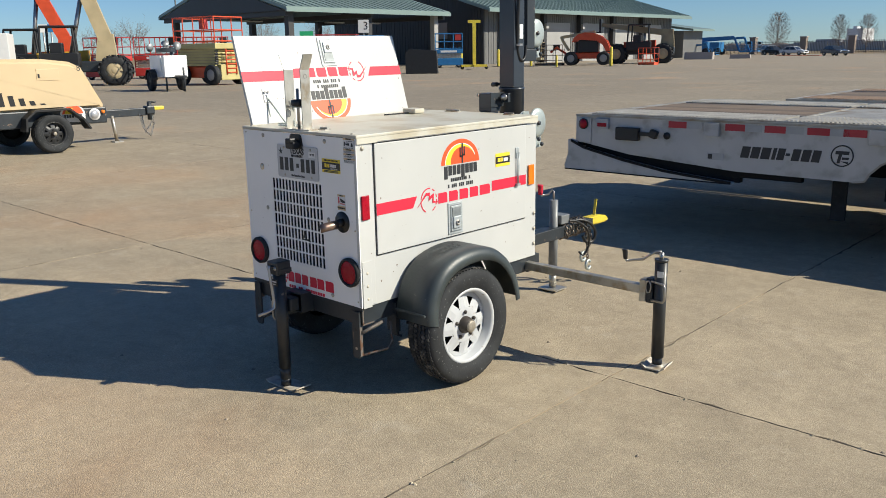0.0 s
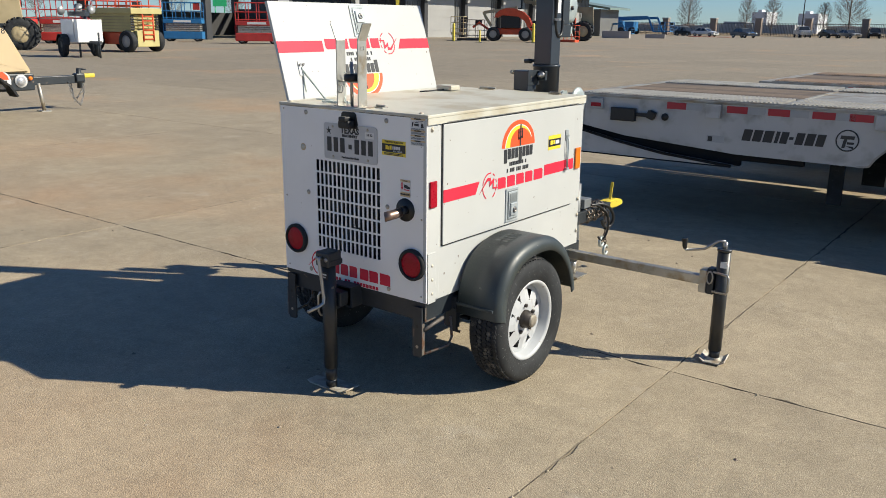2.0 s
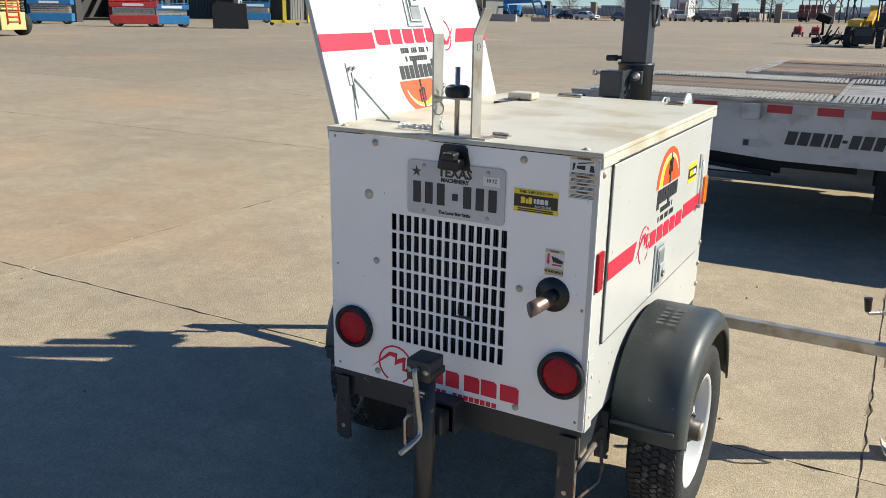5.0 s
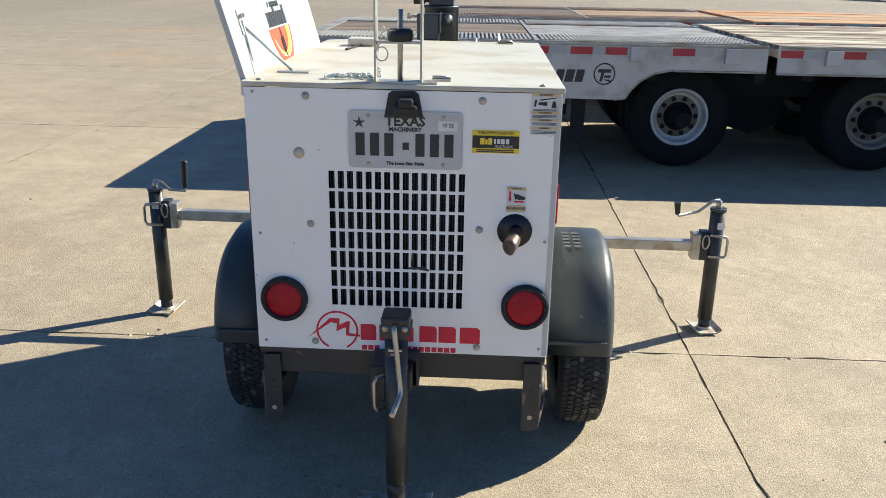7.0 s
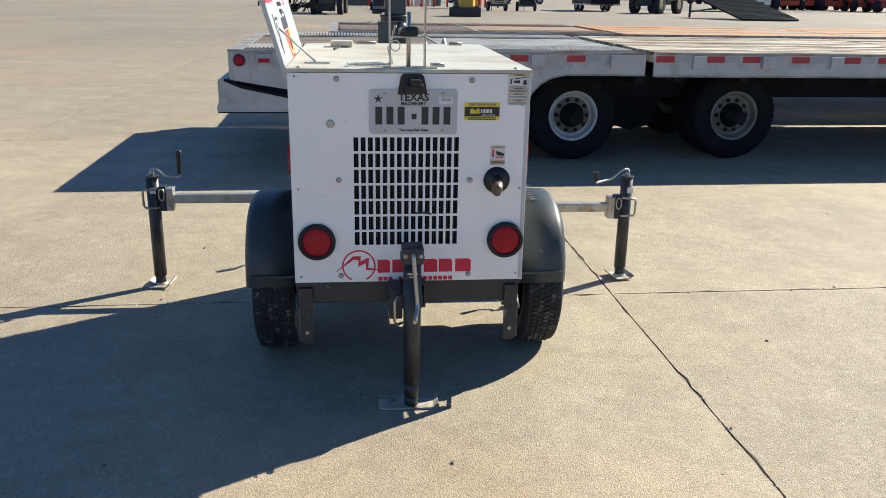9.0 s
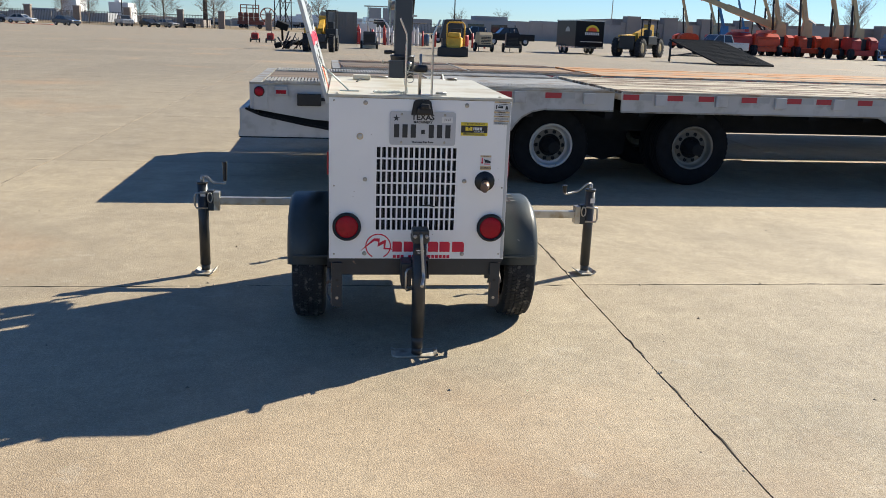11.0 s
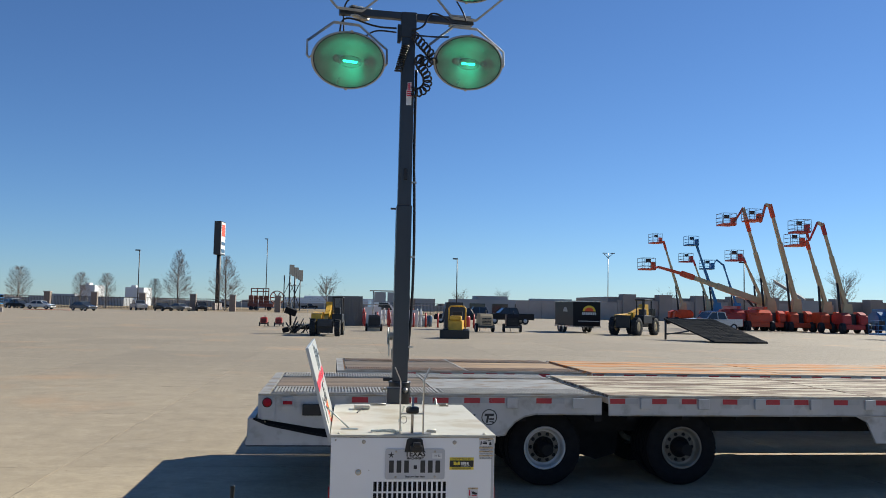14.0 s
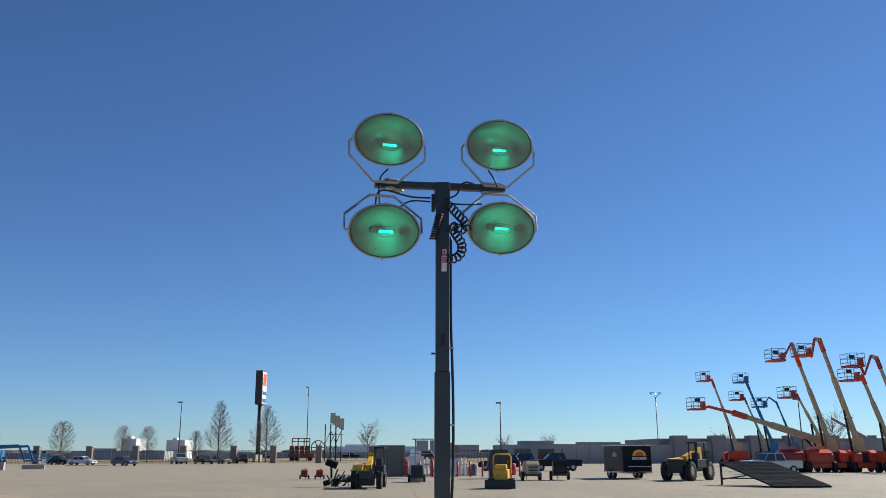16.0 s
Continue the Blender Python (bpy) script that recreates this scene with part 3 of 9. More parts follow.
for k in range(7):
    x = -0.122 + k * 0.0385 + (0.006 if k > 2 else 0)
    if k == 3:
        box(b, x + 0.004, x + 0.021, -0.0165, -0.0145, 1.088, 1.107)
    else:
        box(b, x, x + 0.024, -0.0165, -0.0145, 1.070, 1.131)
part("character_bar", b, M_INK, plate, "dark bars in place of the characters")
letters("state_lettering", "TEXAS", 0.036, M_INK, plate, pose(0.0105, -0.0155, 1.163), "", 0.0011)
letters("class_lettering", "MACHINERY", 0.0155, M_INK, plate, pose(0.0105, -0.0155, 1.1415), "", 0.0005)
letters("motto_lettering", "The Lone Star State", 0.0125, M_INK, plate, pose(0.0105, -0.0155, 1.050), "", 0.0004)
b = bm_new()
box(b, 0.098, 0.148, -0.0160, -0.0145, 1.141, 1.167)
tag = part("renewal_sticker", b, M_STICKW, plate, "white renewal sticker")
letters("renewal_lettering", "10 22", 0.014, M_INK, tag, pose(0.123, -0.0168, 1.1555))
b = bm_new()
prism(b, [(-0.112 + (0.0175 if k % 2 == 0 else 0.0060) * math.sin(k * math.pi / 5), 1.158 + (0.0175 if k % 2 == 0 else 0.0060) * math.cos(k * math.pi / 5)) for k in range(10)], -0.0155, -0.0145, "y")
part("star", b, M_INK, plate)
for x, z in ((-0.088, 1.176), (0.112, 1.176), (0.112, 1.050), (-0.088, 1.048)):
    disc("plate_bolt", x, z, 0.0058, -0.0145, 0.002, M_BOLT, plate, "", 10)
# plate light
b = bm_new()
prism(b, [(-0.045, 1.175), (0.058, 1.175), (0.046, 1.235), (0.036, 1.243), (-0.024, 1.243), (-0.034, 1.235)], -0.016, -0.0105, "y")
light = part("plate_light", b, M_BLACK, tower, "black plastic plate light")
b = bm_new()
box(b, -0.018, 0.044, -0.062, -0.016, 1.178, 1.212, None, 0.008)
box(b, -0.004, 0.034, -0.072, -0.03, 1.206, 1.228, None, 0.006)
part("lamp_hood", b, M_BLACK, light)

# rear stickers


def sticker(name, x0, x1, z0, z1, material, parent, label="", y=-0.0108, t=0.0008):
    bb = bm_new()
    box(bb, x0, x1, y - t, y, z0, z1)
    return part(name, bb, material, parent, label)


s = sticker("auction_sticker", 0.188, 0.313, 1.084, 1.146, M_STICKY, tower, "yellow and black auction sticker")
sticker("band", 0.189, 0.312, 1.098, 1.131, M_STICKB, s, "", -0.0118)
b = bm_new()
for k, w in enumerate((0.012, 0.006, 0.010)):
    x = (0.209, 0.223, 0.231)[k]
    box(b, x, x + w, -0.0142, -0.0128, 1.108, 1.125 if k != 1 else 1.121)
part("mark_yellow", b, M_STICKY, s)
b = bm_new()
for k, w in enumerate((0.005, 0.008, 0.010, 0.009)):
    x = (0.246, 0.254, 0.264, 0.277)[k]
    box(b, x, x + w, -0.0142, -0.0128, 1.110, 1.123)
part("mark_white", b, M_STICKW, s)
b = bm_new()
box(b, 0.20, 0.30, -0.0128, -0.0118, 1.0915, 1.0945)
box(b, 0.20, 0.30, -0.0128, -0.0118, 1.0865, 1.0895)
part("text_bar", b, M_INK, s)
letters("sale_lettering", "THIS ITEM SOLD ON", 0.0105, M_INK, s, pose(0.2505, -0.0126, 1.1385))
letters("kind_lettering", "AUCTIONS", 0.0095, M_STICKW, s, pose(0.272, -0.0136, 1.1028))


def warning(name, x0, x1, z0, z1, bands, picture, label):
    """A small safety label: white ground, tan headers, rows of unreadable print and a black pictogram."""
    w = sticker(name, x0, x1, z0, z1, M_STICKW, tower, label)
    bb = bm_new()
    for a, c in bands:
        box(bb, x0 + 0.001, x1 - 0.001, -0.0124, -0.0116, z0 + (z1 - z0) * a, z0 + (z1 - z0) * c)
    part("header_band", bb, M_STICKT, w)
    bb = bm_new()
    h = z1 - z0
    for a, c in bands:
        letters("warning_lettering", "WARNING", h * (c - a) * (0.95 if len(bands) > 2 else 0.6), M_INK, w, pose((x0 + x1) / 2, -0.0132, z0 + h * (a + (c - a) * 0.5)))
    for a in picture:
        prism(bb, [(x0 + (x1 - x0) * p, z0 + h * q) for p, q in a], -0.0132, -0.0116, "y")
    part("print_bar", bb, M_INK, w)
    return w


warning("hazard_label", 0.339, 0.414, 1.136, 1.246, [(0.92, 0.99), (0.50, 0.57), (0.33, 0.39), (0.14, 0.2)],
        [[(0.1, 0.68), (0.16, 0.68), (0.2, 0.84), (0.12, 0.84)], [(0.25, 0.72), (0.55, 0.70), (0.55, 0.8), (0.25, 0.78)], [(0.3, 0.82), (0.85, 0.88), (0.85, 0.9), (0.3, 0.85)], [(0.7, 0.66), (0.88, 0.66), (0.84, 0.8), (0.74, 0.82)]] + [[(0.06, v), (0.9, v), (0.9, v + 0.008), (0.06, v + 0.008)] for v in (0.61, 0.585, 0.47, 0.445, 0.42, 0.29, 0.265, 0.24, 0.1, 0.07, 0.04)],
        "tan and white hazard label with small pictograms")
w2 = warning("exhaust_label", 0.285, 0.338, 0.923, 0.994, [(0.87, 0.99), (0.02, 0.28)], [[(0.40, 0.62), (0.55, 0.72), (0.95, 0.6), (0.95, 0.5), (0.6, 0.5)], [(0.35, 0.75), (0.5, 0.7), (0.55, 0.55), (0.45, 0.5)]], "tan burn-hazard label above the exhaust")
b = bm_new()
box(b, 0.292, 0.297, -0.0132, -0.0116, 0.961, 0.982)
prism(b, [(0.2895, 0.962), (0.2995, 0.962), (0.2945, 0.951)], -0.0132, -0.0116, "y")
box(b, 0.305, 0.332, -0.0132, -0.0116, 0.951, 0.955)
part("arrow", b, M_RED, w2)


# brand device: a ring with a bolt through it, and plain letter-sized blocks
def device(parent, material, cx, cz, r, place, blocks, bh, broken=False, drop=0.0):
    """place maps (x, z) of the drawing to a pose; blocks are widths of the word's strokes after the ring."""
    bb = bm_new()
    n = 40
    for k in range(n):
        a0, a1 = 2 * math.pi * k / n, 2 * math.pi * (k + 1) / n
        if broken and k in (1, 2, 5, 6, 9, 13, 17, 18, 21, 30):
            continue
        if 17 <= k <= 22:
            continue
        q = [(cx + rr * math.sin(a), cz + rr * math.cos(a)) for rr, a in ((r, a0), (r, a1), (r * 0.91, a1), (r * 0.91, a0))]
        prism(bb, q, -0.0008, 0.0, "y")
    z = [(-1.45, -0.45), (-0.3, 0.42), (0.0, 0.36), (-0.05, -0.05), (0.42, 0.2), (0.42, -0.25), (1.1, -0.28), (1.1, -0.2), (0.55, -0.12), (0.62, 0.48), (0.5, 0.5), (0.1, 0.28), (0.12, 0.62), (-0.35, 0.62)]
    prism(bb, [(cx + x * r, cz + y * r) for x, y in z], -0.0016, -0.0008, "y")
    ob = part("brand_device", bb, material, parent, "red ring and zigzag device", m=place)
    bb = bm_new()
    for x, w in blocks:
        prism(bb, [(x, cz + drop - bh / 2), (x + w, cz + drop - bh / 2), (x + w, cz + drop + bh * 0.36), (x + w * 0.86, cz + drop + bh / 2), (x, cz + drop + bh / 2)], -0.0008, 0, "y")
    ob = part("brand_block", bb, material, parent, "red plain blocks in place of the brand word", m=place)
    return ob


device(tower, M_RED, -0.186, 0.551, 0.061, pose(0, -0.0105, 0), [(-0.118, 0.045), (-0.064, 0.045), (-0.010, 0.045), (0.052, 0.05), (0.062 + 0.045, 0.05), (0.168, 0.058)], 0.050, False, -0.002)
b = bm_new()
for k in range(15):
    if k not in (3, 6):
        x = -0.115 + k * 0.0184
        box(b, x, x + 0.0145, -0.0113, -0.0105, 0.493, 0.508)
part("address_bar", b, M_RED, tower, "row of small red bars along the panel foot")


# side door, also used for the raised one
def side_door(parent, m, label):
    """Door in its own plane: x along the length, z up, face towards -y."""
    L, H = 1.165, 0.497
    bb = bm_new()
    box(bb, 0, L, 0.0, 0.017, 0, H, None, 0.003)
    d = part("door", bb, M_WHITE_DIMMED, parent, label)
    d.matrix_basis = m
    bb = bm_new()
    zc = 0.205
    prism(bb, [(0.0, zc - 0.026), (0.245, zc - 0.026), (0.275, zc + 0.026), (0.0, zc + 0.026)], -0.0014, -0.0006, "y")
    prism(bb, [(0.860, zc - 0.022), (L, zc - 0.022), (L, zc + 0.030), (0.860, zc + 0.030)], -0.0014, -0.0006, "y")
    part("stripe", bb, M_RED, d, "faded red stripe")
    device(d, M_RED, 0.360, zc - 0.005, 0.060, pose(0, -0.0006, 0), [(0.430, 0.068), (0.512, 0.068), (0.594, 0.068), (0.676, 0.068), (0.758, 0.085)], 0.050, True)
    # sunrise device
    cx, cz = 0.605, 0.352

    def crescent(r0, r1, a0, a1, taper, material, nm, y):
        """A band of the sunrise from angle a0 to a1, its inner edge closing in by taper towards a0."""
        k = 26
        rim, core = [], []
        for i in range(k + 1):
            a = math.radians(a0 + (a1 - a0) * i / k)
            inner = r1 - (r1 - r0) * (1 - taper * (1 - i / k))
            rim.append((cx + 1.16 * r1 * math.cos(a), cz + 0.92 * r1 * math.sin(a)))
            core.append((cx + 1.16 * inner * math.cos(a), cz + 0.92 * inner * math.sin(a)))
        b2 = bm_new()
        prism(b2, rim + core[::-1], y - 0.0007, y, "y")
        return part(nm, b2, material, d)

    crescent(0.001, 0.128, 0, 180, 0.0, M_ORANGE, "sunrise_red", -0.0006)
    crescent(0.066, 0.104, 25, 180, 0.9, M_STICKY, "sunrise_gold", -0.0013)
    crescent(0.101, 0.106, 20, 180, 0.0, M_STICKW, "sunrise_line", -0.0016)
    bb = bm_new()
    for q in ([(-0.005, 0.0), (0.005, 0.0), (0.005, 0.085), (-0.005, 0.085)], [(0.012, 0.03), (0.02, 0.03), (0.02, 0.07), (0.012, 0.07)], [(-0.02, 0.025), (-0.012, 0.025), (-0.012, 0.065), (-0.02, 0.065)], [(-0.02, 0.025), (0.0, 0.025), (0.0, 0.033), (-0.02, 0.033)], [(0.0, 0.03), (0.02, 0.03), (0.02, 0.038), (0.0, 0.038)]):
        prism(bb, [(cx + 0.012 + p, cz + 1.15 * r) for p, r in q], -0.0034, -0.0024, "y")
    part("cactus", bb, M_INK, d, "black cactus silhouette")
    bb = bm_new()
    for k in range(8):
        x = cx - 0.128 + k * 0.033
        h = 0.062 if k in (0, 4) else 0.046
        box(bb, x, x + 0.027, -0.0014, -0.0006, cz - 0.006 - h, cz - 0.006)
    for k in range(11):
        if k != 9:
            box(bb, cx - 0.078 + k * 0.0142, cx - 0.078 + k * 0.0142 + 0.0105, -0.0014, -0.0006, cz - 0.083, cz - 0.066)
    for k in range(14):
        if k not in (1, 5, 9):
            box(bb, cx - 0.100 + k * 0.0143, cx - 0.100 + k * 0.0143 + 0.010, -0.0014, -0.0006, cz - 0.112, cz - 0.094)
    part("word_bar", bb, M_INK, d, "black plain bars in place of words and digits")
    # paddle latch
    bb = bm_new()
    box(bb, 0.500, 0.612, -0.005, 0.0, 0.010, 0.168, None, 0.003)
    lt = part("paddle_latch", bb, M_LATCH, d, "blue-grey zinc paddle latch")
    bb = bm_new()
    box(bb, 0.512, 0.600, -0.0062, -0.005, 0.022, 0.156, None, 0.0005)
    part("recess", bb, M_LATCH_SHADE, lt)
    bb = bm_new()
    box(bb, 0.517, 0.595, -0.010, -0.0062, 0.027, 0.151, None, 0.002)
    part("latch_pan", bb, M_LATCH, lt)
    bb = bm_new()
    box(bb, 0.524, 0.588, -0.0125, -0.010, 0.098, 0.144, None, 0.001)
    part("latch_slot", bb, M_LATCH_SHADE, lt)
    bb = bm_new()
    box(bb, 0.527, 0.585, -0.018, -0.010, 0.040, 0.100, None, 0.004)
    part("paddle", bb, M_LATCH, lt)
    bb = bm_new()
    lathe(bb, [(0.014, -0.018), (0.014, -0.023), (0.006, -0.023), (0.006, -0.018)], (0.556, 0, 0.068), "y", 14)
    part("key_lock", bb, M_STEEL, lt)
    return d


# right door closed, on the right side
side_door(tower, Matrix.Translation((BW + 0.008, 0.102, 0.718)) @ pose(0, 0, 0, 0, 0, 90), "closed white side door with red stripe and sunrise graphic")
# black strips draw the shaded gaps round the closed door
b = bm_new()
box(b, BW + 0.001, BW + 0.004, 0.0975, 0.1015, 0.716, 1.217)
box(b, BW + 0.001, BW + 0.006, 0.102, 1.267, 0.7145, 0.7178)
box(b, BW + 0.001, BW + 0.008, 0.096, 1.278, 1.2165, 1.2205)
part("door_gap_line", b, M_BLACK, tower)
b = bm_new()
box(b, BW + 0.002, BW + 0.011, 0.122, 1.296, 1.2205, 1.2245)
part("hinge_rod", b, M_STEEL, tower)
# sticker and latch rod on the closed door
b = bm_new()
box(b, BW + 0.0345 - 0.016, BW + 0.0355 - 0.0165, 0.98, 1.085, 1.066, 1.128)
s2 = part("auction_sticker", b, M_STICKY, tower, "yellow and black auction sticker", m=Matrix.Translation((-0.010, -0.172, -0.153)) @ Matrix.Diagonal((1, 1.19, 1.10, 1)))
b = bm_new()
box(b, BW + 0.0190, BW + 0.0200, 0.981, 1.084, 1.080, 1.112)
part("band", b, M_STICKB, s2)
b = bm_new()
for y0, w in ((0.995, 0.02), (1.02, 0.012)):
    box(b, BW + 0.0200, BW + 0.0208, y0, y0 + w, 1.088, 1.106)
part("mark_yellow", b, M_STICKY, s2)
b = bm_new()
box(b, BW + 0.0200, BW + 0.0208, 1.038, 1.07, 1.088, 1.104)
part("mark_white", b, M_STICKW, s2)
b = bm_new()
box(b, BW + 0.018, BW + 0.023, 1.155, 1.185, 1.08, 1.135, None, 0.002)
tube(b, [(BW + 0.028, 1.163, 1.11), (BW + 0.028, 1.168, 0.935)], 0.0028, 6)
tube(b, [(BW + 0.028, 1.181, 1.11), (BW + 0.028, 1.176, 0.935)], 0.0028, 6)
box(b, BW + 0.018, BW + 0.034, 1.158, 1.186, 0.935, 0.947)
part("prop_rod", b, M_LATCH, tower, "folded zinc prop rod", m=Matrix.Translation((-0.010, 0.012, -0.032)))
for sgn in (-1, 1):
    for y0, y1, mm, nm, lb in ((0.010, 0.058, M_REDLENS, "rear_marker", "red side marker lens"), (1.297, 1.347, M_ORANGELENS, "front_marker", "amber side marker lens")):
        b = bm_new()
        z0 = 0.887 if y0 < 1 else 0.892
        box(b, sgn * (BW + 0.002), sgn * (BW + 0.011), y0, y1, z0, z0 + 0.108, None, 0.004)
        part(nm, b, mm, tower, lb)

# left door swung up over its top hinge
lean = 15.6
side_door(tower, Matrix.Translation((-BW - 0.012, 0.060 + 1.195, 1.213)) @ pose(0, 0, 0, 0, -lean, 0.6) @ Matrix.Diagonal((1, 1.026, 1, 1)) @ pose(0, 0, 0, 0, 0, 90) @ pose(0, 0, 0, 0, 180, 0) @ Matrix.Translation((0, 0, -0.497)), "white side door swung up, its graphic upside down")
b = bm_new()
tube(b, [(-0.462, 0.19, 1.385), (-0.33, 0.20, 1.265)], 0.0045, 6)
tube(b, [(-0.462, 0.185, 1.40), (-0.438, 0.185, 1.29)], 0.003, 6)
box(b, -0.37, -0.28, 0.18, 0.21, 1.259, 1.264)
part("stay_rod", b, M_ZINC, tower, "thin steel stay for the raised door")
b = bm_new()
rbox(b, (-0.4655, 0.188, 1.395), (0.004, 0.042, 0.070), pose(0, 0, 0, 0, -lean, 0), 0.001)
bracket = part("stay_bracket", b, M_PLATE, tower)
for dy in (-0.011, 0.011):
    b = bm_new()
    tube(b, [(-0.4665, 0.188 + dy, 1.412), (-0.459, 0.188 + dy, 1.413)], 0.006, 8)
    part("bracket_bolt", b, M_STEEL, bracket)

# mast cradle at the rear edge of the roof
b = bm_new()
for x, kick in ((-0.070, -0.030), (0.050, 0.030)):
    strip(b, [(x, 1.262), (x, 1.530), (x + kick, 1.598)], 0.005, 0.0, 0.056, "y")
box(b, -0.090, 0.092, 0.0, 0.058, 1.259, 1.264)
cradle = part("mast_cradle", b, M_GALV, tower, "galvanised upright mast cradle with splayed tips")
b = bm_new()
box(b, -0.067, 0.048, 0.012, 0.036, 1.360, 1.366)
part("cross_strap", b, M_GALV, cradle)
b = bm_new()
tube(b, [(-0.006, 0.024, 1.262), (-0.006, 0.024, 1.446)], 0.0075, 8)
part("threaded_rod", b, M_STEEL, cradle)
b = bm_new()
lathe(b, [(0.001, 1.366), (0.030, 1.366), (0.034, 1.373), (0.034, 1.392), (0.026, 1.398), (0.012, 1.398)], (-0.006, 0.024, 0), "z", 16)
part("rubber_pad", b, M_BLACK, cradle, "black rubber pad")
b = bm_new()
for x in (-0.073, 0.053):
    lathe(b, [(0.010, -0.0006), (0.010, 0.0006)], (x, 0.028, 1.50), "x", 12)
part("bolt_hole", b, M_UNDER, cradle)


# chain lying on the roof and hanging from the cradle
def chain(bm, pts, link=0.016, r=0.0022, w=0.005):
    pts = [Vector(p) for p in pts]
    k, alt = 0, 0
    for a, c in zip(pts, pts[1:]):
        n = max(1, int((c - a).length / (link * 0.72)))
        for i in range(n):
            o = a.lerp(c, (i + 0.5) / n)
            d = (c - a).normalized()
            u, v = _frame_of(d)
            s_ = u if alt % 2 else v
            alt += 1
            ring = [o + d * (math.cos(t) * link / 2) + s_ * (math.sin(t) * w) for t in (2 * math.pi * j / 8 for j in range(9))]
            tube(bm, ring, r, 5, caps=False)
    return bm


b = bm_new()
pts = [(-0.05, 0.03, 1.40), (-0.075, 0.05, 1.32), (-0.06, 0.04, 1.275), (-0.09, 0.07, 1.266)]
rnd = random.Random(17)
pts += [(-0.155 + 0.06 * math.cos(a) + rnd.uniform(-0.022, 0.022), 0.085 + 0.03 * math.sin(a) + rnd.uniform(-0.015, 0.015), 1.264 + rnd.uniform(0, 0.006)) for a in (0.2 + 0.75 * k for k in range(20))]
chain(b, pts, 0.012, 0.0015, 0.0036)
part("safety_chain", b, M_ZINC, tower, "thin steel keeper chain coiled on the roof")
b = bm_new()
tube(b, [(-0.052 + 0.016 * math.cos(a), 0.0, 1.335 + 0.018 * math.sin(a)) for a in (2 * math.pi * j / 12 for j in range(13))], 0.002, 5, caps=False)
part("key_ring", b, M_STEEL, tower)
# roof latch parts
b = bm_new()
box(b, -0.30, -0.20, 1.05, 1.135, 1.262, 1.288, None, 0.006)
cap = part("fuel_cap_box", b, M_TOP, tower, "cream plastic box on the roof")
b = bm_new()
tube(b, [(-0.25, 1.05, 1.266), (-0.27, 0.95, 1.264), (-0.28, 0.88, 1.263)], 0.004, 6)
part("cord", b, M_BLACK, cap)
for x, y, w in ((0.29, 1.295, 0.06), (0.10, 0.09, 0.05), (-0.14, 1.32, 0.10)):
    b = bm_new()
    box(b, x - w / 2, x + w / 2, y - 0.018, y + 0.018, 1.259, 1.264)
    tube(b, [(x - w / 2, y, 1.268), (x + w / 2, y, 1.268)], 0.005, 6)
    part("roof_hinge", b, M_GALV, tower)

# chassis
b = bm_new()
box(b, -0.40, 0.40, 0.0, 0.06, 0.405, 0.488, None, 0.003)
for s_ in (-1, 1):
    box(b, s_ * 0.40, s_ * 0.345, 0.062, 1.44, 0.405, 0.488, None, 0.003)
box(b, -0.345, 0.345, 1.30, 1.36, 0.405, 0.485)
box(b, -0.345, 0.345, 0.56, 0.62, 0.39, 0.47)
part("chassis", b, M_FRAME, tower, "dark grey steel chassis rails")
b = bm_new()
box(b, -BW, BW, -0.008, -0.001, 0.472, 0.489)
part("panel_lip", b, M_FRAME, tower)
M_EDGE = mat("bare_rusty_edge", (0.15, 0.135, 0.12), 0.6, metal=0.3, var=0.4, scale=30, bump=0.2, spots=0.37, spot_color=(0.13, 0.065, 0.038), spot_scale=30, spot_edge=0.1)
for s_ in (-1, 1):
    b = bm_new()
    prism(b, [(s_ * 0.356, 0.47), (s_ * 0.404, 0.47), (s_ * 0.404, 0.262), (s_ * 0.396, 0.25), (s_ * 0.362, 0.25), (s_ * 0.356, 0.256)], -0.020, -0.010, "y")
    leg_plate = part("drop_bracket", b, M_FRAME, tower, "drilled dark steel drop bracket")
    b = bm_new()
    box(b, s_ * 0.4045, s_ * 0.4085, -0.021, -0.004, 0.262, 0.40)
    part("bracket_edge", b, M_EDGE, leg_plate, "rust-bitten bare edge")
    b = bm_new()
    box(b, s_ * 0.401, s_ * 0.409, 0.0, 0.008, 0.41, 0.485)
    box(b, s_ * 0.401, s_ * 0.409, 0.0, 0.075, 0.404, 0.411)
    part("tube_rim", b, M_EDGE, leg_plate)
    b = bm_new()
    tube(b, [(s_ * 0.405, 0.0, 0.265), (s_ * 0.43, 0.14, 0.27), (s_ * 0.43, 0.17, 0.30), (s_ * 0.42, 0.17, 0.39)], 0.006, 6)
    tube(b, [(s_ * 0.41, -0.01, 0.375), (s_ * 0.42, 0.12, 0.40)], 0.009, 6)
    part("step_wire", b, M_EDGE, leg_plate, "rusty bent step rod")
    for z in (0.385, 0.295):
        b = bm_new()
        lathe(b, [(0.0075, -0.021), (0.0001, -0.0212)], (s_ * 0.380, 0, z), "y", 10)
        part("drilled_hole", b, M_STEEL if z < 0.3 else M_BLACK, leg_plate)
b = bm_new()
box(b, 0.403, 0.409, 0.01, 0.26, 0.412, 0.487)
part("side_gusset", b, M_FRAME, tower)
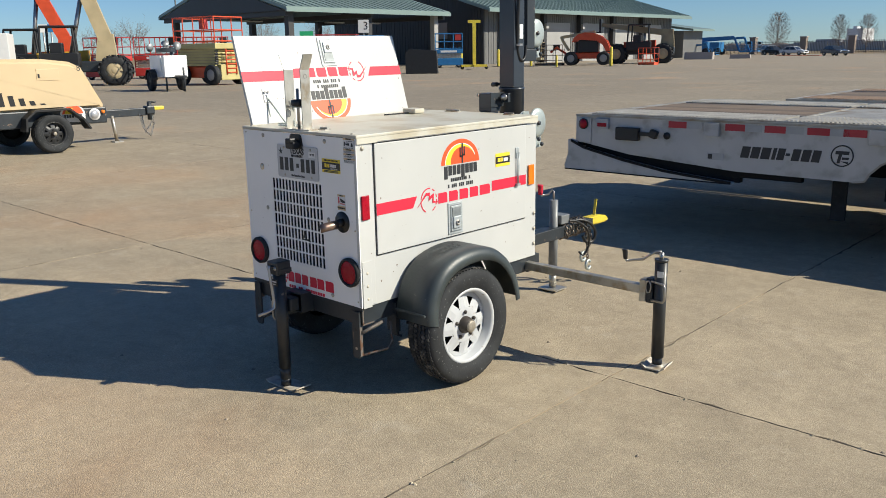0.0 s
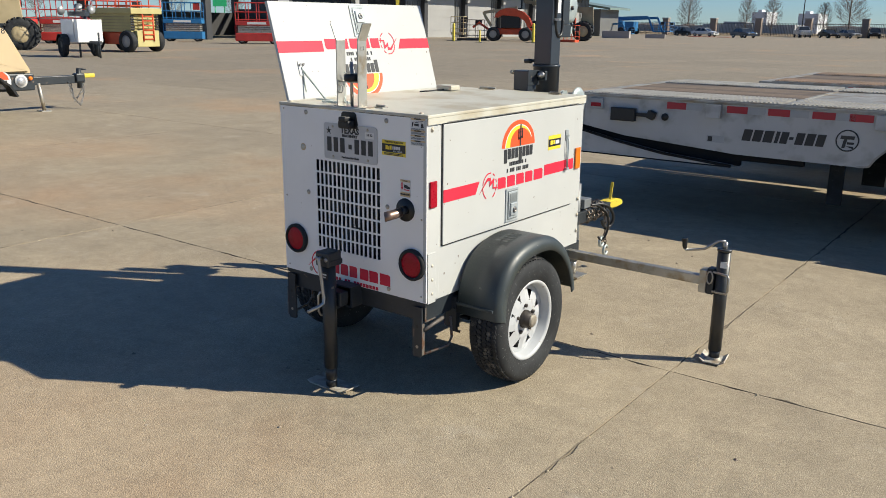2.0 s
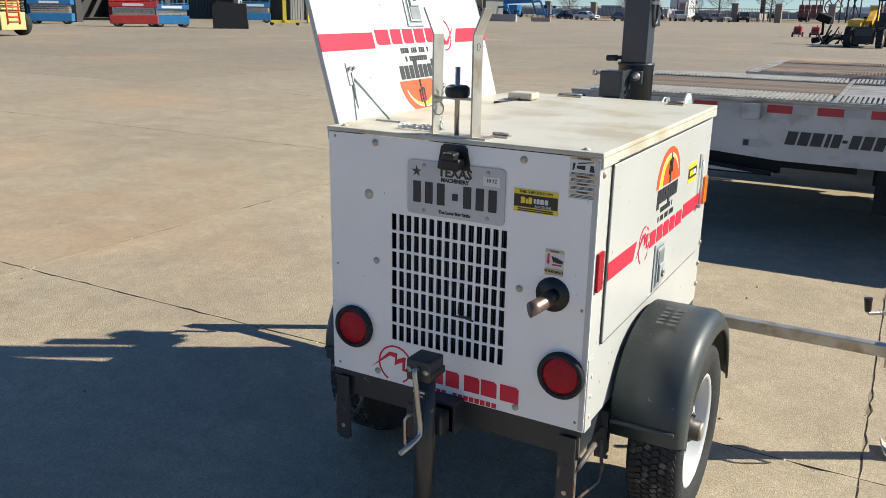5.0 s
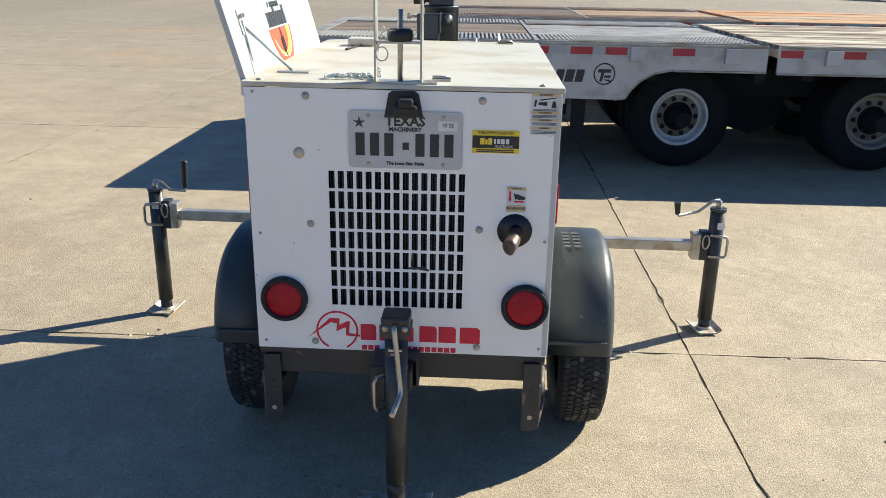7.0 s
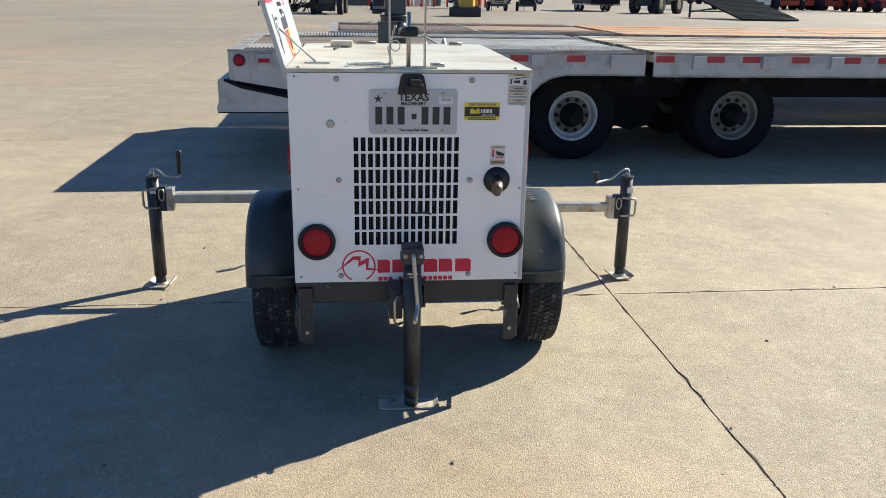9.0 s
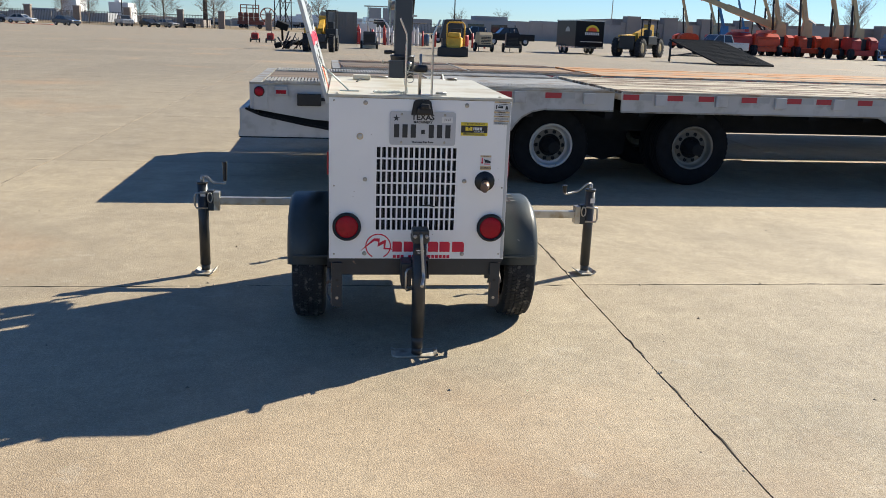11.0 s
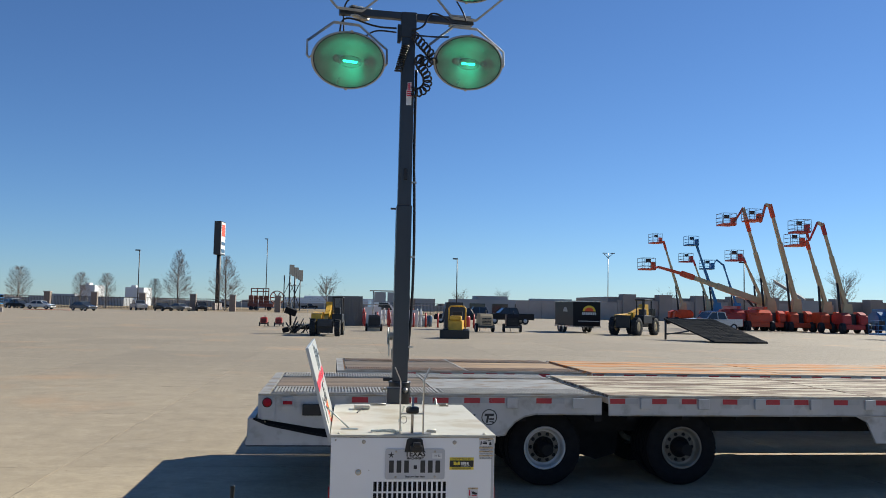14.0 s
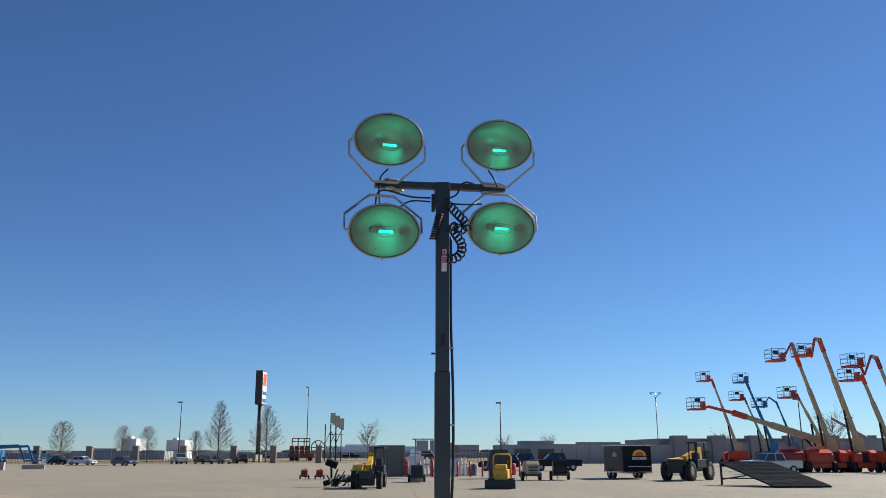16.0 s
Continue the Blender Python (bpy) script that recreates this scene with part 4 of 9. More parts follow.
# axle and springs
b = bm_new()
bar(b, (-0.46, 0.555, 0.325), (0.46, 0.555, 0.325), 0.045)
part("axle", b, M_UNDER, tower)
for s_ in (-1, 1):
    b = bm_new()
    strip(b, [(0.24, 0.385), (0.42, 0.335), (0.59, 0.325), (0.76, 0.335), (0.96, 0.385)], 0.018, s_ * 0.345, s_ * 0.39, "x")
    strip(b, [(0.36, 0.322), (0.59, 0.305), (0.82, 0.322)], 0.012, s_ * 0.345, s_ * 0.39, "x")
    part("leaf_spring", b, M_UNDER, tower)
    b = bm_new()
    strip(b, [(0.20, 0.42), (0.22, 0.31), (0.245, 0.30)], 0.012, s_ * 0.39, s_ * 0.425, "x")
    part("spring_hanger", b, M_FRAME, tower)


# wheels
M_CAP = mat("dull_grease_cap", (0.30, 0.27, 0.22), 0.5, metal=0.5, var=0.3, scale=40, bump=0.1)
M_HUB = mat("greasy_hub", (0.045, 0.038, 0.032), 0.5, metal=0.3, var=0.3, scale=20, bump=0.15)


def road_wheel(name, parent, m, R, W, rim_r, rim_mat, spokes, label, tread=True):
    """A wheel about the origin with its outer face towards +x."""
    e = new(name)
    e.parent, e.matrix_basis = parent, m
    tagged(e, label)
    bb = bm_new()
    prof = [(rim_r, -W * 0.36), (rim_r + 0.012, -W * 0.44), (R * 0.86, -W * 0.5), (R * 0.950, -W * 0.44), (R * 0.968, -W * 0.36)]
    full = prof + [(R - 0.006, -W * 0.2), (R - 0.006, W * 0.2)] + [(r, -h) for r, h in prof[::-1]]
    lathe(bb, full, (0, 0, 0), "x", 56)
    ty = part("tyre", bb, M_RUBBER, e)
    if tread:
        bb = bm_new()
        n = 82
        for k in range(n):
            a = 2 * math.pi * k / n
            for c, w, off in ((-0.350, 0.095, 0.0), (-0.215, 0.105, 0.5), (-0.075, 0.110, 0.0), (0.075, 0.110, 0.5), (0.215, 0.105, 0.0), (0.350, 0.095, 0.5)):
                aa = a + off * 2 * math.pi / n
                rr = R * (0.966 if abs(c) > 0.3 else 0.990)
                t = Matrix.Rotation(aa, 4, "X") @ Matrix.Translation((c * W, 0, rr)) @ Matrix.Rotation(0.42 * (1 if off else -1), 4, "Z")
                box(bb, -w * W / 2, w * W / 2, -math.pi * R / n * 0.74, math.pi * R / n * 0.74, -0.010, 0.0025, t)
        tagged(part("tread_block", bb, M_TREAD, ty), kind="stuff")
    bb = bm_new()
    d = W * 0.5
    lathe(bb, [(rim_r * 1.04, d * 0.70), (rim_r * 1.05, d * 0.80), (rim_r * 0.99, d * 0.84), (rim_r * 0.93, d * 0.70), (rim_r * 0.90, d * 0.05), (rim_r * 0.86, -d * 0.05)], (0, 0, 0), "x", 48)
    rim = part("rim", bb, rim_mat, e)
    bb = bm_new()
    lathe(bb, [(rim_r * 0.915, d * 0.22), (rim_r * 0.86, d * 0.28), (rim_r * 0.77, d * 0.27)], (0, 0, 0), "x", 48)
    lathe(bb, [(rim_r * 0.50, d * 0.44), (rim_r * 0.44, d * 0.48), (rim_r * 0.30, d * 0.42), (rim_r * 0.02, d * 0.42)], (0, 0, 0), "x", 40)
    for k in range(spokes):
        a = 2 * math.pi * k / spokes
        t = Matrix.Rotation(a, 4, "X")
        h0, h1 = rim_r * 0.172, rim_r * 0.115
        vs = [bb.verts.new(t @ Vector(p)) for p in ((d * 0.43, -h0 * 1.15, rim_r * 0.48), (d * 0.43, h0 * 1.15, rim_r * 0.48), (d * 0.26, h1 * 1.45, rim_r * 0.83), (d * 0.26, -h1 * 1.45, rim_r * 0.83), (d * 0.48, 0, rim_r * 0.48), (d * 0.31, 0, rim_r * 0.83))]
        bb.faces.new((vs[0], vs[4], vs[5], vs[3]))
        bb.faces.new((vs[4], vs[1], vs[2], vs[5]))
    part("spoke_disc", bb, rim_mat, rim)
    bb = bm_new()
    lathe(bb, [(rim_r * 0.86, -d * 0.10), (0.001, -d * 0.12)], (0, 0, 0), "x", 32)
    part("drum", bb, M_UNDER, rim)
    bb = bm_new()
    lathe(bb, [(rim_r * 0.24, d * 0.4), (rim_r * 0.23, d * 0.60), (rim_r * 0.19, d * 0.66), (rim_r * 0.185, d * 0.92), (rim_r * 0.001, d * 0.93)], (0, 0, 0), "x", 20)
    hub = part("hub", bb, M_HUB, rim, "black greasy wheel hub")
    bb = bm_new()
    lathe(bb, [(rim_r * 0.165, d * 0.93), (rim_r * 0.160, d * 1.00), (rim_r * 0.12, d * 1.03), (rim_r * 0.001, d * 1.035)], (0, 0, 0), "x", 18)
    part("grease_cap", bb, M_CAP, hub, "dull bare grease cap")
    for k in range(5):
        a = 2 * math.pi * k / 5
        bb = bm_new()
        lathe(bb, [(rim_r * 0.052, d * 0.4), (rim_r * 0.052, d * 0.56), (rim_r * 0.001, d * 0.58)], (0, math.sin(a) * rim_r * 0.36, math.cos(a) * rim_r * 0.36), "x", 8)
        part("lug_nut", bb, M_HUB, rim)
    return e


for s_ in (-1, 1):
    road_wheel("wheel", tower, Matrix.Translation((s_ * 0.544 + 0.019, 0.513, 0.283 + ZG)) @ Matrix.Diagonal((1, 1 / SY, 1, 1)) @ pose(0, 0, 0, 0, 0, 0 if s_ > 0 else 180), 0.285, 0.165, 0.176, M_RIM, 8, "black tyre on a white eight-spoke steel wheel")
    # fender: arched shell with an outer lip
    b = bm_new()
    arc_pts = [(0.228, 0.400), (0.224, 0.450), (0.243, 0.522), (0.290, 0.592), (0.362, 0.643), (0.462, 0.673), (0.60, 0.683), (0.73, 0.662), (0.83, 0.610), (0.905, 0.534), (0.948, 0.450), (0.962, 0.390)]
    arc_pts = smooth([(0, y, z) for y, z in arc_pts], 2)
    out = []
    for _, y, z in arc_pts:
        y, z = y - 0.022, 0.40 + (z - 0.40) * 1.08
        cy, cz = 0.553, 0.33
        dx = Vector((cy - y, cz - z)).normalized()
        ring = []
        for x, inset in ((0.420, 0.0), (0.600, 0.0), (0.617, 0.008), (0.631, 0.028), (0.635, 0.062), (0.629, 0.062), (0.623, 0.034), (0.600, 0.010), (0.424, 0.008)):
            ring.append(b.verts.new((s_ * (x + 0.004) + 0.010, y + dx.x * inset, z + dx.y * inset)))
        out.append(ring)
    for r0, r1 in zip(out, out[1:]):
        for i in range(len(r0)):
            f = b.faces.new((r0[i], r0[(i + 1) % len(r0)], r1[(i + 1) % len(r0)], r1[i]))
            f.smooth = True
    b.faces.new(out[0])
    b.faces.new(out[-1][::-1])
    fender = part("fender", b, M_FENDER, tower, "black moulded plastic wheel arch")
    # dark panel added to black out the white body over the tyre
    b = bm_new()
    gap_outline = [(y - 0.022 + (0.553 - y) * 0.03, 0.40 + (z - 0.40) * 1.05) for _, y, z in arc_pts[::3]]
    prism(b, gap_outline, s_ * 0.419 + 0.010, s_ * 0.423 + 0.010, "x")
    part("arch_gap_panel", b, M_FENDER, fender)
    b = bm_new()
    box(b, s_ * 0.425 + 0.010, s_ * 0.612 + 0.010, 0.192, 0.204, 0.440, 0.452, None, 0.003)
    part("moulded_rib", b, M_FENDER, fender)
    b = bm_new()
    box(b, s_ * 0.37, s_ * 0.43, 0.20, 0.23, 0.33, 0.47)
    part("fender_stay", b, M_FRAME, fender)
M_STENCIL = mat("worn_stencil_paint", (0.066, 0.074, 0.073), 0.8, var=0.3, scale=60, bump=0)
for k in range(5):
    for x0, x1 in ((0.490, 0.512), (0.524, 0.548)):
        b = bm_new()
        y0 = 0.418 + k * 0.030
        z0, z1 = 0.6955 + 0.0022 * k, 0.6977 + 0.0022 * k
        y1 = y0 + (0.012 if k % 2 else 0.016)
        b.faces.new([b.verts.new(p) for p in ((x0, y0, z0), (x1, y0, z0), (x1, y1, z1 - 0.001), (x0, y1, z1 - 0.001))])
        part("stencil_bar", b, M_STENCIL, tower, "worn pale stencil bar on the wheel arch")


# jacks
def jack(parent, m, h, label, crank, foot=(0.118, 0.13)):
    """A tubular stand with foot at the origin; crank is a list of points with its grip's end last."""
    e = new("stabiliser_jack")
    e.parent, e.matrix_basis = parent, m
    tagged(e, label)
    bb = bm_new()
    tube(bb, [(0, 0, 0.055), (0, 0, h)], 0.031, 20)
    tube(bb, [(0, 0, h), (0, 0, h + 0.012)], 0.034, 20)
    part("outer_tube", bb, M_JACK, e)
    bb = bm_new()
    tube(bb, [(0, 0, 0.012), (0, 0, 0.06)], 0.0255, 18)
    part("inner_tube", bb, M_JACK, e)
    bb = bm_new()
    fw, fd = foot[0] / 2, foot[1] / 2
    strip(bb, [(-fw, 0.022), (-fw + 0.022, 0.006), (fw - 0.022, 0.006), (fw, 0.022)], 0.006, -fd, fd, "y")
    lathe(bb, [(0.034, 0.008), (0.027, 0.020)], (0, 0, 0), "z", 16)
    part("foot_plate", bb, M_FOOT, e, "scuffed galvanised foot plate")
    bb = bm_new()
    tube(bb, [(0, 0, h), (0, 0, h + 0.045)], 0.011, 10)
    tube(bb, crank[:-1], 0.0062, 8)
    part("crank", bb, M_STEEL, e)
    bb = bm_new()
    a, c = Vector(crank[-2]), Vector(crank[-1])
    tube(bb, [a, a.lerp(c, 0.15), a.lerp(c, 0.55), a.lerp(c, 0.9), c], 0.010, 12, 0.015)
    part("grip", bb, M_BLACK, e, "black plastic crank grip")
    bb = bm_new()
    box(bb, -0.008, 0.022, -0.0325, -0.0295, h - 0.075, h - 0.045)
    part("maker_label", bb, M_STICKW, e)
    return e


def outrigger(s_, y, xj, dz):
    lift = Matrix.Translation((0, 0, dz + ZG - 0.006))
    bb = bm_new()
    box(bb, s_ * 0.36, s_ * (xj - 0.065), y - 0.022, y + 0.022, 0.374, 0.419, None, 0.004)
    arm = part("outrigger_arm", bb, M_GALV, tower, "galvanised square outrigger tube", m=lift)
    bb = bm_new()
    box(bb, s_ * (xj - 0.098), s_ * (xj - 0.064), y - 0.034, y + 0.034, 0.340, 0.452, None, 0.003)
    part("collar", bb, M_GALV, arm)
    bb = bm_new()
    box(bb, s_ * (xj - 0.064), s_ * (xj - 0.029), y - 0.028, y + 0.028, 0.337, 0.462, None, 0.003)
    part("swivel_mount", bb, M_FRAME, arm)
    bb = bm_new()
    tube(bb, [(s_ * (xj - 0.03), y - 0.038, 0.452), (s_ * (xj + 0.036), y - 0.042, 0.447), (s_ * (xj + 0.044), y - 0.042, 0.432), (s_ * (xj + 0.044), y - 0.042, 0.372), (s_ * (xj + 0.036), y - 0.042, 0.357), (s_ * (xj - 0.03), y - 0.038, 0.357)], 0.006, 8)
    tube(bb, [(s_ * (xj - 0.045) + 0.014 * math.cos(a), y - 0.040, 0.422 + 0.03 * math.sin(a)) for a in (2 * math.pi * k / 12 for k in range(13))], 0.004, 6, caps=False)
    part("pull_handle", bb, M_STEEL, arm, "bent steel lock-pin handle")


outrigger(1, 1.325, 1.212, 0.0)
outrigger(-1, 1.325, 1.190, 0.065)
jack(tower, UP @ pose(1.212, 1.325, 0.0, 0, 0, 8), 0.545, "black tubular stabiliser jack standing on its foot plate", [(0, 0, 0.592), (-0.03, -0.005, 0.59), (-0.09, -0.01, 0.545), (-0.175, -0.015, 0.528), (-0.18, -0.015, 0.536), (-0.185, -0.015, 0.586)])
jack(tower, UP @ pose(-1.192, 1.325, 0.0, 0, 0, -4), 0.56, "black tubular stabiliser jack standing on its foot plate", [(0, 0, 0.607), (0.03, 0, 0.60), (0.065, 0, 0.566), (0.135, 0, 0.564), (0.135, 0, 0.58), (0.135, 0.01, 0.695)])

# rear jack with box head
e = new("rear_jack")
e.parent, e.matrix_basis = tower, UP @ pose(0.000, -0.160, 0) @ Matrix.Diagonal((1, 1, 0.972, 1))
tagged(e, "black tubular rear jack with a box head and folded crank")
b = bm_new()
tube(b, [(0, 0, 0.10), (0, 0, 0.583)], 0.0315, 22)
part("outer_tube", b, M_JACK, e)
b = bm_new()
tube(b, [(0, 0, 0.045), (0, 0, 0.105)], 0.0275, 18)
tube(b, [(0, 0, 0.012), (0, 0, 0.046)], 0.026, 18)
part("inner_tube", b, M_JACK, e)
b = bm_new()
strip(b, [(-0.12, 0.014), (-0.100, 0.006), (0.080, 0.006), (0.10, 0.014)], 0.006, -0.035, 0.075, "y")
part("foot_plate", b, M_FOOT, e, "scuffed galvanised foot plate")
b = bm_new()
box(b, -0.038, 0.038, -0.042, 0.045, 0.578, 0.643, None, 0.007)
box(b, -0.041, 0.041, -0.030, 0.048, 0.585, 0.608, None, 0.003)
part("gear_head", b, M_JACK, e)
b = bm_new()
for x in (-0.026, 0.026):
    lathe(b, [(0.009, -0.042), (0.009, -0.047), (0.001, -0.048)], (x, 0, 0.613), "y", 10)
part("head_bolt", b, M_STEEL, e)
b = bm_new()
tube(b, [(0, -0.042, 0.620), (0, -0.058, 0.620), (0.001, -0.06, 0.608), (0.014, -0.05, 0.445), (0.016, -0.055, 0.42), (0.012, -0.075, 0.41), (0.002, -0.14, 0.398)], 0.0075, 10)
part("crank", b, M_STEEL, e, "worn steel crank with bare end")
b = bm_new()
box(b, -0.024, 0.024, -0.0335, -0.030, 0.523, 0.553)
lab = part("maker_label", b, M_STICKB, e)
b = bm_new()
box(b, -0.018, 0.018, -0.0345, -0.0335, 0.540, 0.546)
box(b, -0.012, 0.012, -0.0345, -0.0335, 0.529, 0.533)
part("text_bar", b, M_STICKW, lab)
b = bm_new()
box(b, -0.08, -0.032, 0.030, 0.155, 0.345, 0.462, None, 0.006)
box(b, -0.04, 0.04, 0.028, 0.084, 0.385, 0.45, None, 0.006)
for x0, x1, z0, z1 in ((-0.030, -0.023, 0.370, 0.465), (0.048, 0.055, 0.370, 0.465), (-0.023, 0.048, 0.370, 0.377), (-0.023, 0.048, 0.458, 0.465)):
    box(b, x0, x1, 0.085, 0.185, z0, z1)
part("swivel_mount", b, M_FRAME, e, "dark steel swivel mount")
b = bm_new()
tube(b, [(-0.035, 0.02, 0.44), (-0.055, 0.0, 0.44), (-0.062, -0.005, 0.425), (-0.062, -0.005, 0.35), (-0.055, 0.0, 0.335), (-0.035, 0.02, 0.335)], 0.0055, 8)
part("pull_handle", b, M_STEEL, e)

# tongue, coupler, front jack, chains
b = bm_new()
box(b, -0.045, 0.045, 1.38, 2.62, 0.425, 0.50, None, 0.004)
box(b, -0.36, 0.36, 1.38, 1.44, 0.41, 0.485, None, 0.004)
tongue = part("tongue", b, M_FRAME, tower, "grey steel drawbar", m=Matrix.Translation((0, 0, -0.03)))
b = bm_new()
prism(b, [(2.60, 0.47), (2.60, 0.525), (2.76, 0.525), (2.84, 0.510), (2.86, 0.485), (2.845, 0.468), (2.76, 0.466)], -0.034, 0.034, "x")
bmesh.ops.bevel(b, geom=list(b.edges), offset=0.008, segments=2, affect="EDGES")
coupler = part("coupler", b, M_YELLOW, tower, "yellow-painted ball coupler", m=Matrix.Translation((0, -0.01, -0.052)))
b = bm_new()
rbox(b, (0.0, 2.725, 0.580), (0.020, 0.009, 0.115), pose(0, 0, 0, -12, 0, 0), 0.003)
part("latch_lever", b, M_YELLOW, coupler)
b = bm_new()
tube(b, [(0, 2.2, 0.10), (0, 2.2, 0.60)], 0.030, 18)
fj = part("tongue_jack", b, M_JACKG, tower, "grey tongue jack", m=Matrix.Translation((0, -0.012, ZG)))
b = bm_new()
tube(b, [(0, 2.2, 0.02), (0, 2.2, 0.11)], 0.025, 14)
box(b, -0.07, 0.07, 2.13, 2.27, 0.004, 0.012)
part("foot_plate", b, M_GALV, fj)
b = bm_new()
tube(b, [(0, 2.2, 0.60), (0, 2.2, 0.655), (-0.008, 2.192, 0.668), (-0.022, 2.175, 0.640), (-0.055, 2.135, 0.630), (-0.060, 2.130, 0.645)], 0.0065, 8)
part("crank", b, M_STEEL, fj)
b = bm_new()
tube(b, [(-0.060, 2.130, 0.638), (-0.060, 2.130, 0.655), (-0.060, 2.130, 0.695), (-0.060, 2.130, 0.700)], 0.016, 10, 0.021)
part("grip", b, M_RED, fj, "red crank grip")
b = bm_new()
box(b, -0.045, 0.05, 2.21, 2.31, 0.515, 0.575, None, 0.006)
part("jack_bracket", b, M_JACKG, tongue)
b = bm_new()
rnd = random.Random(4)
for k in range(7):
    y0 = 2.27 + 0.042 * k
    pts = [(0.055 * math.cos(a), y0 + 0.008 * math.sin(2 * a) + rnd.uniform(-0.01, 0.01), 0.462 + 0.055 * math.sin(a)) for a in (2 * math.pi * j / 9 for j in range(10))]
    chain(b, pts, 0.030, 0.0050, 0.011)
chain(b, [(0.055, 2.5, 0.45), (0.06, 2.52, 0.38), (0.062, 2.53, 0.22)], 0.028, 0.004, 0.009)
chain(b, [(0.055, 2.55, 0.45), (0.065, 2.57, 0.36), (0.062, 2.50, 0.27)], 0.028, 0.004, 0.009)
part("tow_chain", b, M_CHAIN, tongue, "rusty tow chain wound round the drawbar")
b = bm_new()
for z, y0 in ((0.19, 2.54), (0.26, 2.47)):
    tube(b, [(0.062, y0 + 0.03 * math.cos(a), z + 0.03 * math.sin(a)) for a in (0.6 + 5.2 * k / 12 for k in range(13))], 0.010, 8)
part("chain_hook", b, M_ZINC, tongue)
b = bm_new()
tube(b, smooth([(0.03, 2.40, 0.52), (0.07, 2.52, 0.50), (0.085, 2.60, 0.42), (0.075, 2.58, 0.345), (0.06, 2.50, 0.35), (0.05, 2.48, 0.40)]), 0.010, 10)
tube(b, smooth([(0.05, 2.30, 0.53), (0.07, 2.36, 0.525), (0.08, 2.46, 0.47), (0.075, 2.52, 0.42)]), 0.008, 8)
tube(b, smooth([(0.04, 2.42, 0.51), (0.10, 2.47, 0.46), (0.095, 2.50, 0.34), (0.07, 2.46, 0.26), (0.06, 2.42, 0.30)]), 0.007, 8)
part("trailer_cable", b, M_BLACK, tongue, "black trailer light cable")

# mast, a hair out of plumb
MX, MY = 0.020, 1.690
LEAN = Matrix.Translation((MX, 0, 3.0)) @ Matrix.Rotation(radians(0.1), 4, "Y") @ Matrix.Translation((-MX, 0, -3.0))
b = bm_new()
box(b, MX - 0.060, MX + 0.060, MY - 0.060, MY + 0.060, 0.42, 1.20, None, 0.006)
lathe(b, [(0.03, 1.18), (0.074, 1.18), (0.074, 1.372), (0.078, 1.374), (0.078, 1.384), (0.03, 1.384)], (MX, MY, 0), "z", 32)
box(b, MX - 0.16, MX + 0.16, 1.44, MY - 0.06, 0.42, 0.50)
mast = part("mast_base", b, M_MAST, tower, "dark grey round mast collar", m=LEAN)
b = bm_new()
box(b, MX - 0.0535, MX + 0.0535, MY - 0.0535, MY + 0.0535, 1.384, 2.62, None, 0.005)
part("mast_lower", b, M_MAST, tower, "dark grey square mast section", m=LEAN)
b = bm_new()
box(b, MX - 0.0475, MX + 0.0475, MY - 0.050, MY + 0.050, 2.62, 3.96, None, 0.004)
part("mast_upper", b, M_MAST, tower, "dark grey square inner mast section", m=LEAN)
b = bm_new()
box(b, MX - 0.010, MX + 0.014, MY - 0.066, MY - 0.056, 2.80, 2.88, None, 0.003)
part("mast_catch", b, M_BLACK, tower)
b = bm_new()
box(b, -0.075, 0.017, 1.485, 1.580, 1.252, 1.357, None, 0.004)
hinge = part("hinge_box", b, M_MAST, tower, "grey mast lock box")
b = bm_new()
box(b, -0.060, 0.015, 1.475, 1.56, 1.205, 1.252, None, 0.003)
part("box_foot", b, M_MAST, hinge)
b = bm_new()
box(b, 0.017, 0.023, 1.478, 1.60, 1.280, 1.360)
box(b, 0.017, 0.075, 1.575, 1.600, 1.305, 1.355, None, 0.003)
part("lock_plate", b, M_FRAME, hinge)
b = bm_new()
lathe(b, [(0.019, -0.001), (0.019, -0.012), (0.011, -0.014), (0.011, -0.034), (0.001, -0.035)], (0.052, 1.575, 1.334), "y", 10)
part("lock_bolt", b, M_STEEL, hinge)
b = bm_new()
lathe(b, [(0.010, -0.001), (0.010, -0.030), (0.001, -0.031)], (-0.045, 1.475, 1.228), "y", 10)
part("lock_pin", b, M_STEEL, hinge)
b = bm_new()
tube(b, [(-0.074, 1.53, 1.345), (-0.105, 1.53, 1.345)], 0.006, 8)
tube(b, [(-0.105, 1.53, 1.345), (-0.118, 1.53, 1.345)], 0.012, 10)
part("pin_knob", b, M_BOLT, hinge)
b = bm_new()
tube(b, [(MX - 0.05, 1.64, 1.405), (MX - 0.09, 1.64, 1.402)], 0.008, 8)
tube(b, [(MX - 0.07, 1.64, 1.402), (MX - 0.08, 1.64, 1.402), (MX - 0.115, 1.65, 1.400)], 0.013, 10)
part("release_handle", b, M_BLACK, mast, "black rubber grip on the mast lock")


